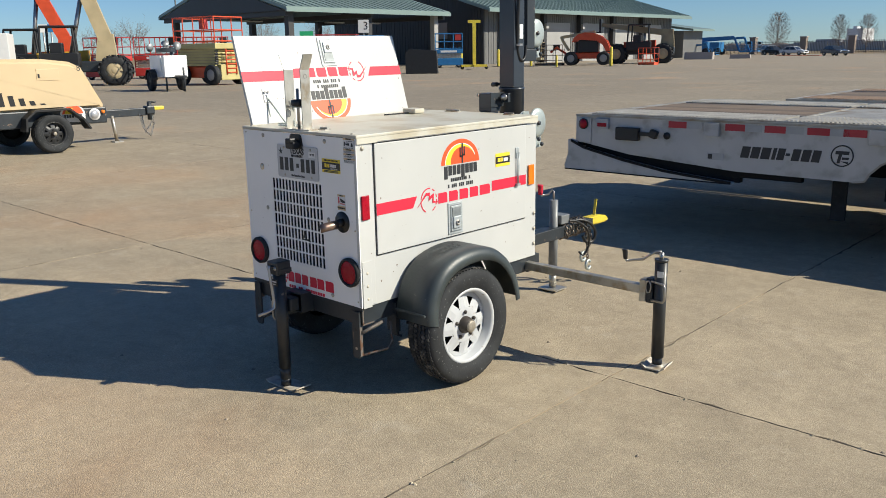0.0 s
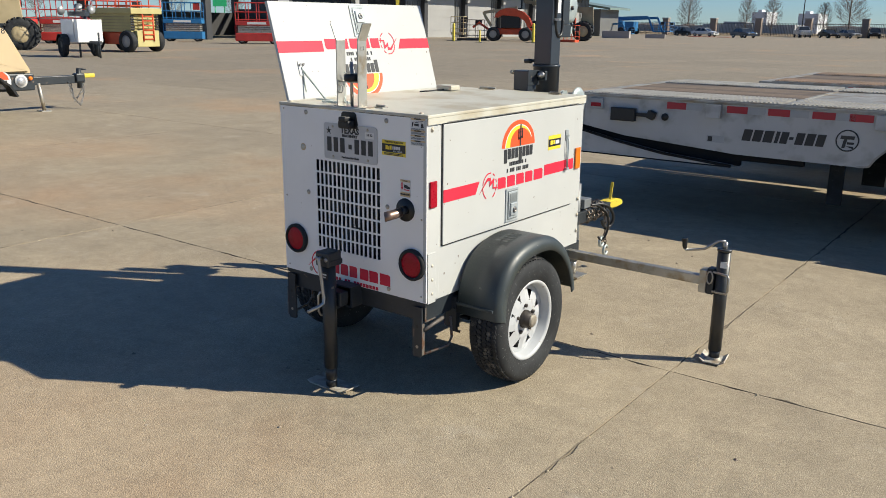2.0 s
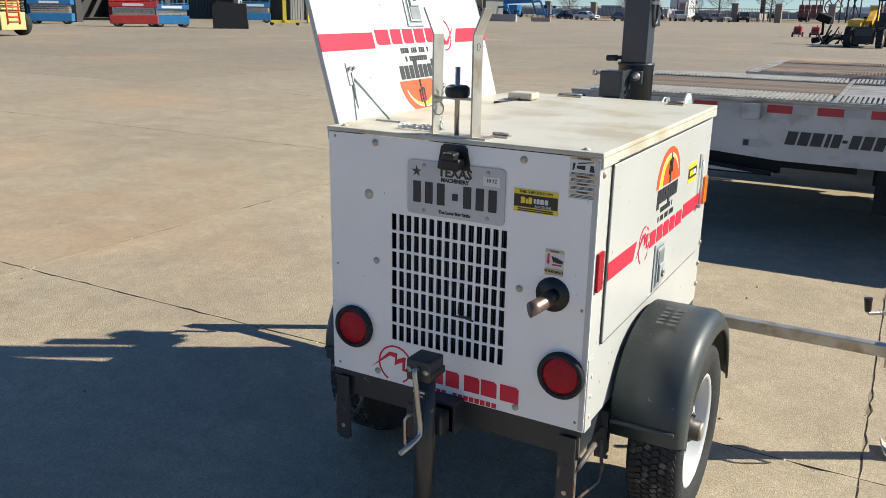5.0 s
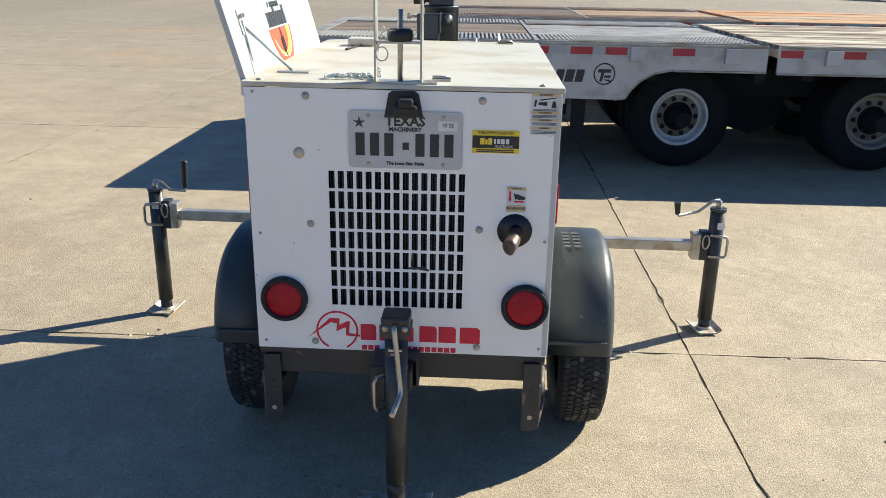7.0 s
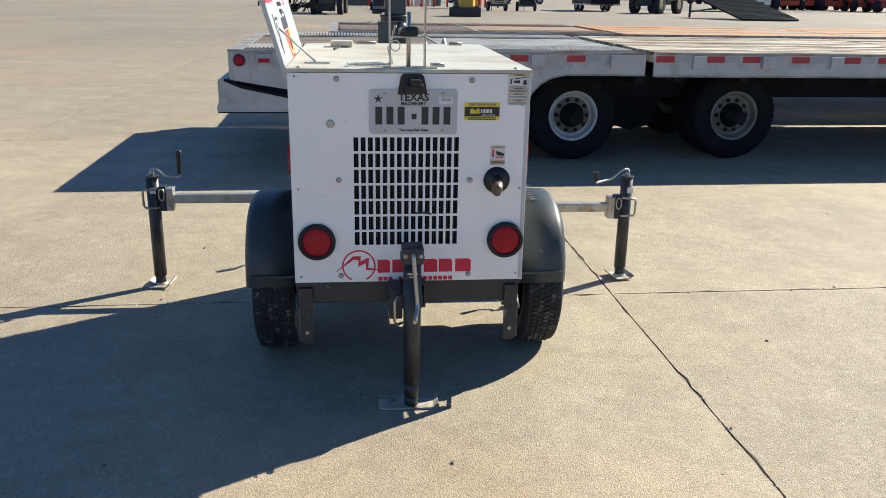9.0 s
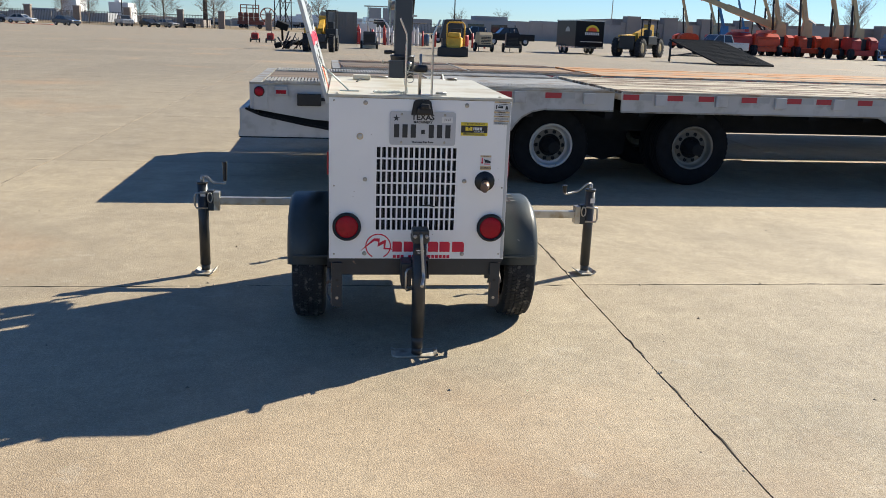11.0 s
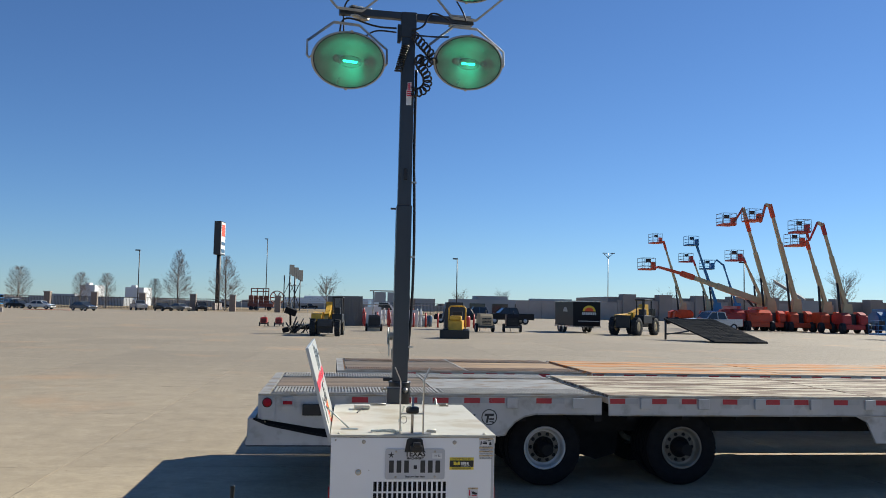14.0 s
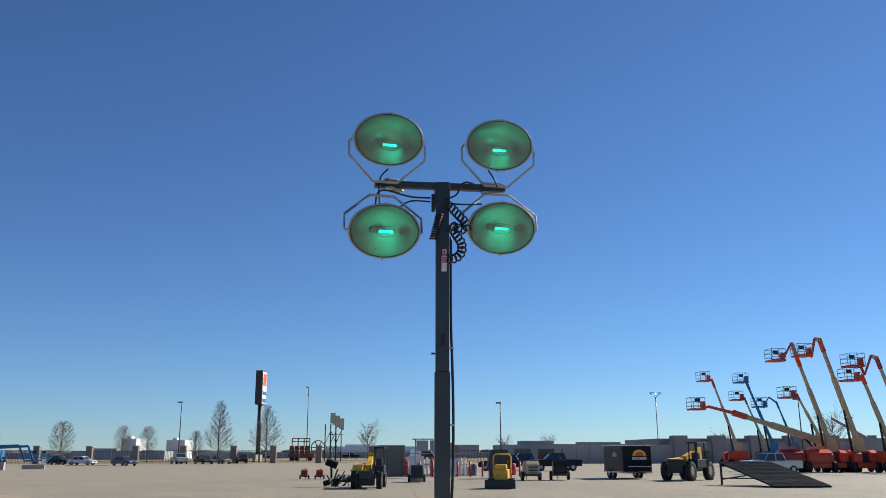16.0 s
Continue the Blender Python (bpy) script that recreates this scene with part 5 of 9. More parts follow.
def winch(parent, m, label):
    e_ = new("winch")
    e_.parent, e_.matrix_basis = parent, m
    tagged(e_, label)
    for x in (0.0, 0.075):
        bb = bm_new()
        prism(bb, [(-0.04, -0.14), (0.05, -0.14), (0.05, 0.02), (0.03, 0.06), (-0.02, 0.06), (-0.04, 0.02)], x, x + 0.005, "x")
        part("side_plate", bb, M_ZINC, e_)
    bb = bm_new()
    lathe(bb, [(0.062, -0.010), (0.062, -0.004), (0.02, -0.004), (0.02, 0.075)], (0, 0, 0), "x", 28)
    lathe(bb, [(0.083, 0.082), (0.083, 0.090), (0.06, 0.096), (0.001, 0.096)], (0, 0, 0), "x", 32)
    part("gear_wheel", bb, M_ZINC, e_)
    bb = bm_new()
    lathe(bb, [(0.03, 0.005), (0.03, 0.074)], (0, 0, 0), "x", 20)
    part("cable_drum", bb, M_STEEL, e_)
    bb = bm_new()
    for y, z in ((0.0, 0.0), (0.0, -0.09), (0.03, -0.12)):
        lathe(bb, [(0.012, 0.096), (0.012, 0.106), (0.001, 0.107)], (0, y, z), "x", 8)
    part("winch_bolt", bb, M_FRAME, e_)
    return e_


winch(tower, pose(-0.055, 1.92, 1.69), "galvanised hand winch on the mast")
winch(tower, pose(0.18, 1.60, 1.195), "galvanised hand winch at the cabinet front")
b = bm_new()
box(b, MX - 0.055, MX + 0.03, MY + 0.057, MY + 0.215, 1.53, 1.60, None, 0.004)
box(b, MX - 0.010, MX + 0.025, MY + 0.12, MY + 0.20, 1.60, 1.95, None, 0.004)
part("winch_bracket", b, M_FRAME, tower)
b = bm_new()
box(b, 0.10, 0.20, BL + 0.002, 1.56, 1.06, 1.12, None, 0.004)
part("winch_bracket", b, M_FRAME, tower)
b = bm_new()
tube(b, smooth([(MX + 0.062, MY - 0.02, 3.60), (MX + 0.060, MY - 0.02, 2.95), (MX + 0.068, MY - 0.02, 2.75), (MX + 0.076, MY - 0.02, 2.4), (MX + 0.074, MY - 0.02, 2.05), (MX + 0.064, MY - 0.03, 1.80), (MX + 0.050, MY - 0.02, 1.62), (MX + 0.050, MY + 0.0, 1.55), (MX + 0.052, MY + 0.03, 1.532), (MX + 0.052, MY + 0.06, 1.555), (MX + 0.050, MY + 0.07, 1.62)]), 0.010, 10)
part("power_cable", b, M_BLACK, tower, "black power cable along the mast")
b = bm_new()
for z in (1.62, 2.25, 2.78):
    box(b, MX + 0.045, MX + 0.082, MY - 0.032, MY - 0.008, z, z + 0.012)
part("cable_clip", b, M_STEEL, tower)
b = bm_new()
box(b, MX + 0.0415, MX + 0.0425, MY - 0.0, MY + 0.035, 1.66, 1.74)
part("mast_label", b, M_STICKW, tower, m=LEAN @ Matrix.Translation((0.0145, 0, 0)))
b = bm_new()
box(b, MX - 0.0, MX + 0.03, MY - 0.0515, MY - 0.0505, 3.42, 3.50)
lab = part("mast_label", b, M_STICKW, tower)
b = bm_new()
for k in range(3):
    box(b, MX + 0.002 + k * 0.010, MX + 0.008 + k * 0.010, MY - 0.0522, MY - 0.0515, 3.445, 3.495)
part("text_bar", b, M_RED, lab)

b = bm_new()
box(b, MX - 0.008, MX + 0.030, MY - 0.0525, MY - 0.0505, 3.335, 3.445)
tag = part("warning_label", b, M_STICKW, tower, "small white and red label on the mast", m=LEAN)
b = bm_new()
for z in (3.405, 3.420, 3.435):
    box(b, MX - 0.006, MX + 0.028, MY - 0.0532, MY - 0.0525, z - 0.005, z + 0.004)
part("label_bar", b, M_RED, tag, m=LEAN)
# lamp bar and four floodlights
b = bm_new()
m_bar = Matrix.Translation((0.012, MY - 0.01, 3.986)) @ pose(0, 0, 0, 0, -2.6, 13)
box(b, -0.50, 0.50, -0.026, 0.026, -0.025, 0.025, m_bar, 0.004)
lamp_bar = part("lamp_bar", b, M_MAST, tower, "dark crossbar at the mast head")
b = bm_new()
box(b, MX - 0.055, MX + 0.055, MY - 0.056, MY + 0.056, 3.825, 4.01, None, 0.005)
part("mast_head", b, M_FRAME, tower)
b = bm_new()
box(b, -0.03, 0.03, -0.030, -0.0265, -0.005, 0.02, m_bar)
part("red_patch", b, M_RED, lamp_bar)
b = bm_new()
box(b, MX - 0.080, MX - 0.056, MY - 0.06, MY - 0.02, 3.785, 3.915, None, 0.003)
part("junction_box", b, M_BLACK, tower, "black junction box at the mast head")
M_REFL = mat("aged_reflector", (0.36, 0.38, 0.355), 0.42, metal=0.7, var=0.14, scale=5, bump=0.05)
M_TUBE = glow("arc_tube_glow", (0.012, 1.0, 0.58), 9.5)
M_LAMPRING = mat("lamp_ring_metal", (0.34, 0.35, 0.35), 0.45, metal=0.5, var=0.1, bump=0.05)
M_LENS = bpy.data.materials.new("lamp_lens_glass")
M_LENS.use_nodes = True
nn, ll = M_LENS.node_tree.nodes, M_LENS.node_tree.links
trn, gls, fac, mxs = nn.new("ShaderNodeBsdfTransparent"), nn.new("ShaderNodeBsdfGlossy"), nn.new("ShaderNodeFresnel"), nn.new("ShaderNodeMixShader")
trn.inputs[0].default_value = (0.70, 0.90, 0.84, 1)
gls.inputs["Roughness"].default_value = 0.06
fac.inputs[0].default_value = 1.45
ll.new(fac.outputs[0], mxs.inputs[0]), ll.new(trn.outputs[0], mxs.inputs[1]), ll.new(gls.outputs[0], mxs.inputs[2])
# a film of dust on the glass
dst, mx2, cod, dno, drg = nn.new("ShaderNodeBsdfDiffuse"), nn.new("ShaderNodeMixShader"), nn.new("ShaderNodeTexCoord"), nn.new("ShaderNodeTexNoise"), nn.new("ShaderNodeMapRange")
dst.inputs[0].default_value = (0.41, 0.45, 0.42, 1)
dno.inputs["Scale"].default_value, dno.inputs["Detail"].default_value = 6, 6
drg.inputs[1].default_value, drg.inputs[2].default_value, drg.inputs[3].default_value, drg.inputs[4].default_value = 0.35, 0.7, 0.18, 0.42
ll.new(cod.outputs["Object"], dno.inputs["Vector"]), ll.new(dno.outputs[0], drg.inputs[0]), ll.new(drg.outputs[0], mx2.inputs[0])
ll.new(mxs.outputs[0], mx2.inputs[1]), ll.new(dst.outputs[0], mx2.inputs[2])
ll.new(mx2.outputs[0], nn["Material Output"].inputs[0])


M_BULB = bpy.data.materials.new("clear_bulb_glass")
M_BULB.use_nodes = True
nn, ll = M_BULB.node_tree.nodes, M_BULB.node_tree.links
trn, gls, fac, mxs = nn.new("ShaderNodeBsdfTransparent"), nn.new("ShaderNodeBsdfGlossy"), nn.new("ShaderNodeFresnel"), nn.new("ShaderNodeMixShader")
trn.inputs[0].default_value = (0.86, 0.93, 0.90, 1)
gls.inputs["Roughness"].default_value = 0.04
fac.inputs[0].default_value = 1.12
ll.new(fac.outputs[0], mxs.inputs[0]), ll.new(trn.outputs[0], mxs.inputs[1]), ll.new(gls.outputs[0], mxs.inputs[2])
ll.new(mxs.outputs[0], nn["Material Output"].inputs[0])


def oval_lathe(bm, prof, seg=44):
    """Turns (scale, along) about y with an oval section."""
    rings = [[bm.verts.new((0.253 * s0 * math.cos(a), h, 0.181 * s0 * math.sin(a))) for a in (2 * math.pi * k / seg for k in range(seg))] for s0, h in prof]
    for r0, r1 in zip(rings, rings[1:]):
        for i in range(seg):
            f = bm.faces.new((r0[i], r0[(i + 1) % seg], r1[(i + 1) % seg], r1[i]))
            f.smooth = True


def floodlight(m, up, tilt):
    e_ = new("floodlight")
    e_.parent, e_.matrix_basis = tower, m
    tagged(e_, "oval metal floodlight glowing faint green while warming up")
    bb = bm_new()
    oval_lathe(bb, [(1.0, 0.004), (0.97, 0.06), (0.86, 0.13), (0.62, 0.20), (0.30, 0.235), (0.02, 0.24), (0.02, 0.236), (0.29, 0.230), (0.60, 0.195), (0.835, 0.127), (0.945, 0.06), (0.975, 0.006)])
    part("reflector", bb, M_REFL, e_, "pale dish reflector")
    bb = bm_new()
    oval_lathe(bb, [(0.972, -0.004), (1.012, -0.006), (1.025, 0.004), (1.015, 0.018), (0.99, 0.018)])
    part("ring", bb, M_LAMPRING, e_, "metal retaining ring")
    bb = bm_new()
    oval_lathe(bb, [(0.972, -0.006), (0.966, -0.009), (0.950, -0.009), (0.946, -0.004)])
    part("gasket", bb, M_BLACK, e_, "thin black lens gasket")
    bb = bm_new()
    oval_lathe(bb, [(0.975, 0.0), (0.9, -0.004), (0.7, -0.009), (0.4, -0.013), (0.01, -0.015)])
    ln = part("lens", bb, M_LENS, e_, "clear domed glass lens")
    ln.visible_shadow = False
    bb = bm_new()
    tube(bb, [(-0.048, 0.165, -0.012), (-0.040, 0.165, -0.012), (0.040, 0.165, -0.012), (0.048, 0.165, -0.012)], 0.0075, 12)
    seat = Matrix.Translation((0.045, 0, -0.032 if up else -0.012))
    part("arc_tube", bb, M_TUBE, e_, "glowing green arc tube", m=seat)
    bb = bm_new()
    lathe(bb, [(0.004, -0.085), (0.018, -0.078), (0.034, -0.05), (0.040, 0.0), (0.034, 0.05), (0.018, 0.078), (0.004, 0.085)], (0, 0.165, -0.012), "x", 24)
    bulb = part("bulb", bb, M_BULB, e_, "clear glass bulb", smooth=True, m=seat)
    bulb.visible_shadow = False
    bb = bm_new()
    tube(bb, [(0.036, 0.165, 0), (0.10, 0.14, 0)], 0.004, 6)
    tube(bb, [(-0.036, 0.165, 0), (-0.08, 0.15, 0)], 0.004, 6)
    tube(bb, [(-0.08, 0.15, -0.03), (-0.08, 0.15, 0.03)], 0.004, 6)
    lathe(bb, [(0.001, 0.13), (0.014, 0.13), (0.02, 0.15), (0.02, 0.17)], (0.115, 0, 0), "y", 14)
    lathe(bb, [(0.001, 0.13), (0.016, 0.13), (0.024, 0.15), (0.024, 0.17)], (-0.10, 0, 0), "y", 14)
    part("lamp_holder", bb, M_LAMPRING, e_, m=seat)
    bb = bm_new()
    for k in range(4):
        a = math.pi / 2 * k
        box(bb, 0.258 * math.cos(a) - 0.008, 0.258 * math.cos(a) + 0.008, -0.01, 0.01, 0.185 * math.sin(a) - 0.006, 0.185 * math.sin(a) + 0.006)
    part("clip", bb, M_STEEL, e_)
    # yoke towards the bar
    bb = bm_new()
    d = -1 if up else 1
    q = pose(0, 0, 0, -tilt, 0, 0)
    pts = [(-0.262, 0.04, 0), (-0.28, 0.045, d * 0.02), (-0.278, 0.05, d * 0.115), (-0.09, 0.11, d * 0.275)]
    pts2 = [(-x, y, z) for x, y, z in pts[::-1]]
    for w in (pts, pts2):
        tube(bb, [q @ Vector(p) for p in w], 0.009, 4, ph=math.pi / 4)
    ends = [q @ Vector(pts[-1]), q @ Vector(pts2[0])]
    tube(bb, ends, 0.012, 4, ph=math.pi / 4)
    part("yoke", bb, M_LAMPRING, e_, "bent steel yoke")
    return e_


TILT_LAMP = 22
HEAD = Matrix.Translation((-0.020, 0, 0.045))
for x, z, up, yaw in ((-0.398, 3.574, False, 13), (0.452, 3.657, False, 9), (-0.376, 4.256, True, 13), (0.447, 4.297, True, 9)):
    floodlight(pose(x, 1.511 + 0.24 * x, z, TILT_LAMP, 0, yaw) @ Matrix.Diagonal((1.0, 1, 1.04 if up else 1.06, 1)), up, TILT_LAMP)
# mounting saddles and cables at the bar
for x in (-0.33, 0.40):
    b = bm_new()
    for dz, yaw in ((0.034, 30), (-0.034, 52)):
        rbox(b, (x, MY - 0.01 + 0.225 * x, 3.986 + 0.045 * x + dz), (0.16, 0.05, 0.014), pose(0, 0, 0, 0, -2.6, yaw if x < 0 else 13), 0.003)
    part("saddle", b, M_GALV, lamp_bar, "pale steel yoke saddle")
b = bm_new()
tube(b, smooth([(-0.048, MY - 0.055, 3.840), (-0.2, MY - 0.06, 3.840), (-0.38, MY - 0.06, 3.900), (-0.44, MY - 0.05, 3.880), (-0.45, MY - 0.05, 3.780)]), 0.007, 8)
tube(b, smooth([(-0.048, MY - 0.055, 3.810), (-0.2, MY - 0.06, 3.820), (-0.28, MY - 0.05, 3.760)]), 0.006, 8)
tube(b, smooth([(-0.42, MY - 0.05, 3.780), (-0.43, MY - 0.05, 3.990), (-0.36, MY - 0.05, 4.060)]), 0.006, 8)
tube(b, smooth([(0.06, MY - 0.06, 3.830), (0.15, MY - 0.06, 3.860), (0.18, MY - 0.05, 3.960), (0.24, MY - 0.05, 3.970), (0.33, MY - 0.05, 3.920)]), 0.007, 8)
tube(b, smooth([(0.06, MY - 0.06, 3.800), (0.2, MY - 0.06, 3.790), (0.33, MY - 0.05, 3.800)]), 0.006, 8)
tube(b, smooth([(0.38, MY - 0.06, 4.060), (0.43, MY - 0.06, 3.980), (0.45, MY - 0.06, 3.920)]), 0.006, 8)
part("lamp_cable", b, M_BLACK, lamp_bar, "black lamp cables looping to the junction box", m=HEAD)
# coiled cord
b = bm_new()
line = smooth([(0.075, 0, 3.785), (0.14, 0, 3.715), (0.215, 0, 3.635), (0.215, 0, 3.585), (0.15, 0, 3.60), (0.10, 0, 3.625), (0.125, 0, 3.565), (0.18, 0, 3.49), (0.175, 0, 3.41), (0.12, 0, 3.37), (0.07, 0, 3.375)])
line = [Vector(p) for p in line]
pts, run = [], 0.0
for p, q in zip(line, line[1:]):
    along = (q - p).normalized()
    across = Vector((along.z, 0, -along.x))
    steps = max(2, int((q - p).length / 0.003))
    for k in range(steps):
        turn = 2 * math.pi * (run + (q - p).length * k / steps) / 0.031
        c = p.lerp(q, k / steps) + Vector((0, MY - 0.10, 0))
        pts.append(c + along * 0.024 * math.sin(turn) + across * 0.030 * math.cos(turn) + Vector((0, 0.030 * math.sin(turn), 0)))
    run += (q - p).length
tube(b, pts, 0.0065, 6)
part("coiled_cord", b, M_BLACK, tower, "black coiled cord hanging from the mast head", m=HEAD)
b = bm_new()
pts = [Vector((0.02 - 0.05 * t + 0.024 * math.cos(75 * t), MY - 0.078 + 0.020 * math.sin(75 * t), 3.720 - 0.20 * t)) for t in (k / 110 for k in range(111))]
tube(b, pts, 0.007, 6)
part("coiled_cord", b, M_BLACK, tower, m=HEAD)


# ---- flatbed trailers ----
M_TAPER = mat("reflective_red", (0.40, 0.025, 0.04), 0.35, var=0.1, bump=0.05)
M_TAPEW = mat("reflective_white", (0.37, 0.38, 0.39), 0.35, var=0.08, bump=0.05)


M_DISC = mat("dirty_wheel_disc", (0.13, 0.118, 0.095), 0.55, metal=0.2, var=0.3, scale=14, bump=0.1)
M_RIMG = mat("grey_steel_wheel", (0.21, 0.195, 0.165), 0.5, metal=0.2, var=0.2, bump=0.05)


def truck_wheel(parent, m, R, W, ring_mat):
    """A truck wheel about the origin, outer face towards +x: tyre with ribs, pale rim ring, dark dished disc with hand holes, nuts and hub."""
    e = new("wheel")
    e.parent, e.matrix_basis = parent, m
    tagged(e, "wide black truck tyre on a pale-ringed steel wheel")
    bb = bm_new()
    prof = [(0.215, -0.40), (0.235, -0.46), (0.30, -0.5), (0.365, -0.47), (0.388, -0.40), (0.398, -0.33), (0.402, -0.20), (0.394, -0.195), (0.394, -0.17), (0.402, -0.165), (0.402, -0.02), (0.394, -0.015), (0.394, 0.0)]
    full = prof + [(r, -h) for r, h in prof[::-1]]
    lathe(bb, [(r * R / 0.402, h * W) for r, h in full], (0, 0, 0), "x", 56)
    ty = part("tyre", bb, M_TYRE, e)
    bb = bm_new()
    for k in range(48):
        a = 2 * math.pi * k / 48
        for s_ in (-1, 1):
            box(bb, s_ * W * 0.38 - 0.02, s_ * W * 0.38 + 0.02, -0.016, 0.016, R * 0.945, R * 0.966, Matrix.Rotation(a, 4, "X"))
    tagged(part("tread_block", bb, M_TYRE, ty), kind="stuff")
    d = W * 0.5
    bb = bm_new()
    lathe(bb, [(0.216, d * 0.78), (0.226, d * 0.92), (0.220, d * 0.98), (0.205, d * 0.94), (0.196, d * 0.80), (0.192, d * 0.45), (0.180, d * 0.36), (0.165, d * 0.34)], (0, 0, 0), "x", 48)
    rim = part("rim", bb, ring_mat, e, "pale painted rim ring")
    bb = bm_new()
    lathe(bb, [(0.167, d * 0.335), (0.150, d * 0.36), (0.112, d * 0.44)], (0, 0, 0), "x", 40)
    part("wheel_disc", bb, M_DISC, rim, "dirty brown-grey dished wheel disc")
    bb = bm_new()
    lathe(bb, [(0.112, d * 0.44), (0.102, d * 0.30), (0.070, d * 0.28)], (0, 0, 0), "x", 32)
    part("hub_recess", bb, M_UNDER, rim)
    for k in range(10):
        a = 2 * math.pi * (k + 0.5) / 10
        bb = bm_new()
        lathe(bb, [(0.0195, d * 0.36), (0.0195, d * 0.425), (0.015, d * 0.41), (0.001, d * 0.40)], (0, math.sin(a) * 0.139, math.cos(a) * 0.139), "x", 12)
        part("hand_hole", bb, M_UNDER, rim)
        a = 2 * math.pi * k / 10
        bb = bm_new()
        lathe(bb, [(0.012, d * 0.28), (0.012, d * 0.48), (0.001, d * 0.5)], (0, math.sin(a) * 0.090, math.cos(a) * 0.090), "x", 6)
        part("lug_nut", bb, M_UNDER, rim)
    bb = bm_new()
    lathe(bb, [(0.074, d * 0.2), (0.070, d * 0.72), (0.056, d * 0.80), (0.052, d * 0.95), (0.001, d * 0.97)], (0, 0, 0), "x", 20)
    part("hub", bb, M_UNDER, rim, "greasy black hub")
    return e


def flatbed(m, label, rusty, length, tape=0.0):
    """A step-deck ramp trailer: tail at x=0, near side at y=0, deck top at z=0.98."""
    root = thing("flatbed_trailer", label, "trailer", m, "parked flatbed trailers")
    W, ZD = 2.58, 0.980
    X1, X2 = 3.47, 3.55
    side = bm_new()
    arch = [(2.46, 0.590), (2.495, 0.650), (2.56, 0.718), (2.66, 0.775), (2.80, 0.803)]
    tail = [(0.0, ZD), (X1, ZD), (X1, 0.803)] + arch[::-1] + [(2.38, 0.578), (1.50, 0.585), (0.55, 0.655), (0.0, 0.745)]
    for y0 in (0.0, W - 0.03):
        prism(side, tail, y0, y0 + 0.03, "y")
        prism(side, [(X2, ZD), (length, ZD), (length, 0.60), (6.77, 0.60), (6.65, 0.50), (6.53, 0.50), (6.43, 0.72), (6.30, 0.785), (X2, 0.785)], y0, y0 + 0.03, "y")
    part("side_beam", side, M_ALU, root, "grey painted side beam")
    b = bm_new()
    for a, c, z in ((0.0, X1, 0.80), (X2, length, 0.79)):
        box(b, a, c, -0.012, 0.0, ZD - 0.012, ZD + 0.006)
        if a:
            box(b, a, c, -0.008, 0.0, z - 0.008, z + 0.006)
    box(b, 2.8, X1, -0.008, 0.0, 0.79, 0.802)
    strip(b, [(2.38, 0.578)] + arch, 0.014, -0.006, 0.0, "y")
    part("edge_flange", b, M_DECKS, root, "worn bright edge flange")
    b = bm_new()
    box(b, 0.0, 0.06, 0.03, W - 0.03, 0.70, ZD - 0.004)
    for x in (0.6, 1.6, 2.6, 3.4):
        box(b, x, x + 0.08, 0.03, W - 0.03, 0.72, 0.90)
    x = X2 + 0.2
    while x < length:
        box(b, x, x + 0.08, 0.03, W - 0.03, 0.74, 0.90)
        x += 0.6
    for y in (0.75, W - 0.9):
        box(b, 0.3, length, y, y + 0.14, 0.52, 0.90)
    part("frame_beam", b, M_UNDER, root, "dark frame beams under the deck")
    # dark plate added to make the shaded gap over the ramp black
    b = bm_new()
    box(b, 0.07, 2.0, 0.06, 0.12, 0.53, 0.90)
    box(b, 0.07, 1.52, 0.06, 0.12, 0.487, 0.529)
    box(b, 0.07, 0.10, 0.12, W - 0.12, 0.48, 0.90)
    part("gap_filler_plate", b, M_UNDER, root)
    # folded ramp slung under the tail
    b = bm_new()
    for y0 in (-0.02, W - 0.05):
        prism(b, [(-0.07, 0.755), (-0.03, 0.74), (0.06, 0.690), (0.5, 0.605), (0.9, 0.540), (1.48, 0.493), (1.48, 0.482), (0.9, 0.482), (-0.10, 0.486), (-0.11, 0.515), (-0.07, 0.63)], y0, y0 + 0.07, "y")
    box(b, -0.10, -0.04, 0.05, W - 0.05, 0.50, 0.735)
    ramp = part("folded_ramp", b, M_ALU, root, "grey ramp folded under the tail")
    b = bm_new()
    strip(b, [(-0.04, 0.747), (0.1, 0.688), (0.5, 0.605), (0.9, 0.540), (1.48, 0.491)], 0.022, -0.026, -0.018, "y")
    strip(b, [(1.48, 0.484), (0.9, 0.483), (-0.10, 0.485)], 0.010, -0.026, -0.018, "y")
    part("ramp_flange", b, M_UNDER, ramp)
    # deck
    b = bm_new()
    box(b, 0.02, X1 - 0.01, 0.03, W - 0.03, 0.90, ZD - 0.010)
    box(b, X2, length, 0.03, W - 0.03, 0.90, ZD - 0.022)
    part("deck_plate", b, M_DECKS if not rusty else M_RUSTD, root, "worn deck plate")
    for a, c, mt in ((0.12, 1.78, M_DECKR), (1.82, X1 - 0.04, M_DECKS if not rusty else M_TAND)):
        for k in range(7):
            bb = bm_new()
            y0 = 0.70 + k * 0.170
            box(bb, a, c, y0, y0 + 0.163, ZD - 0.009, ZD + 0.004, None, 0.003)
            part("plank", bb, mt, root)
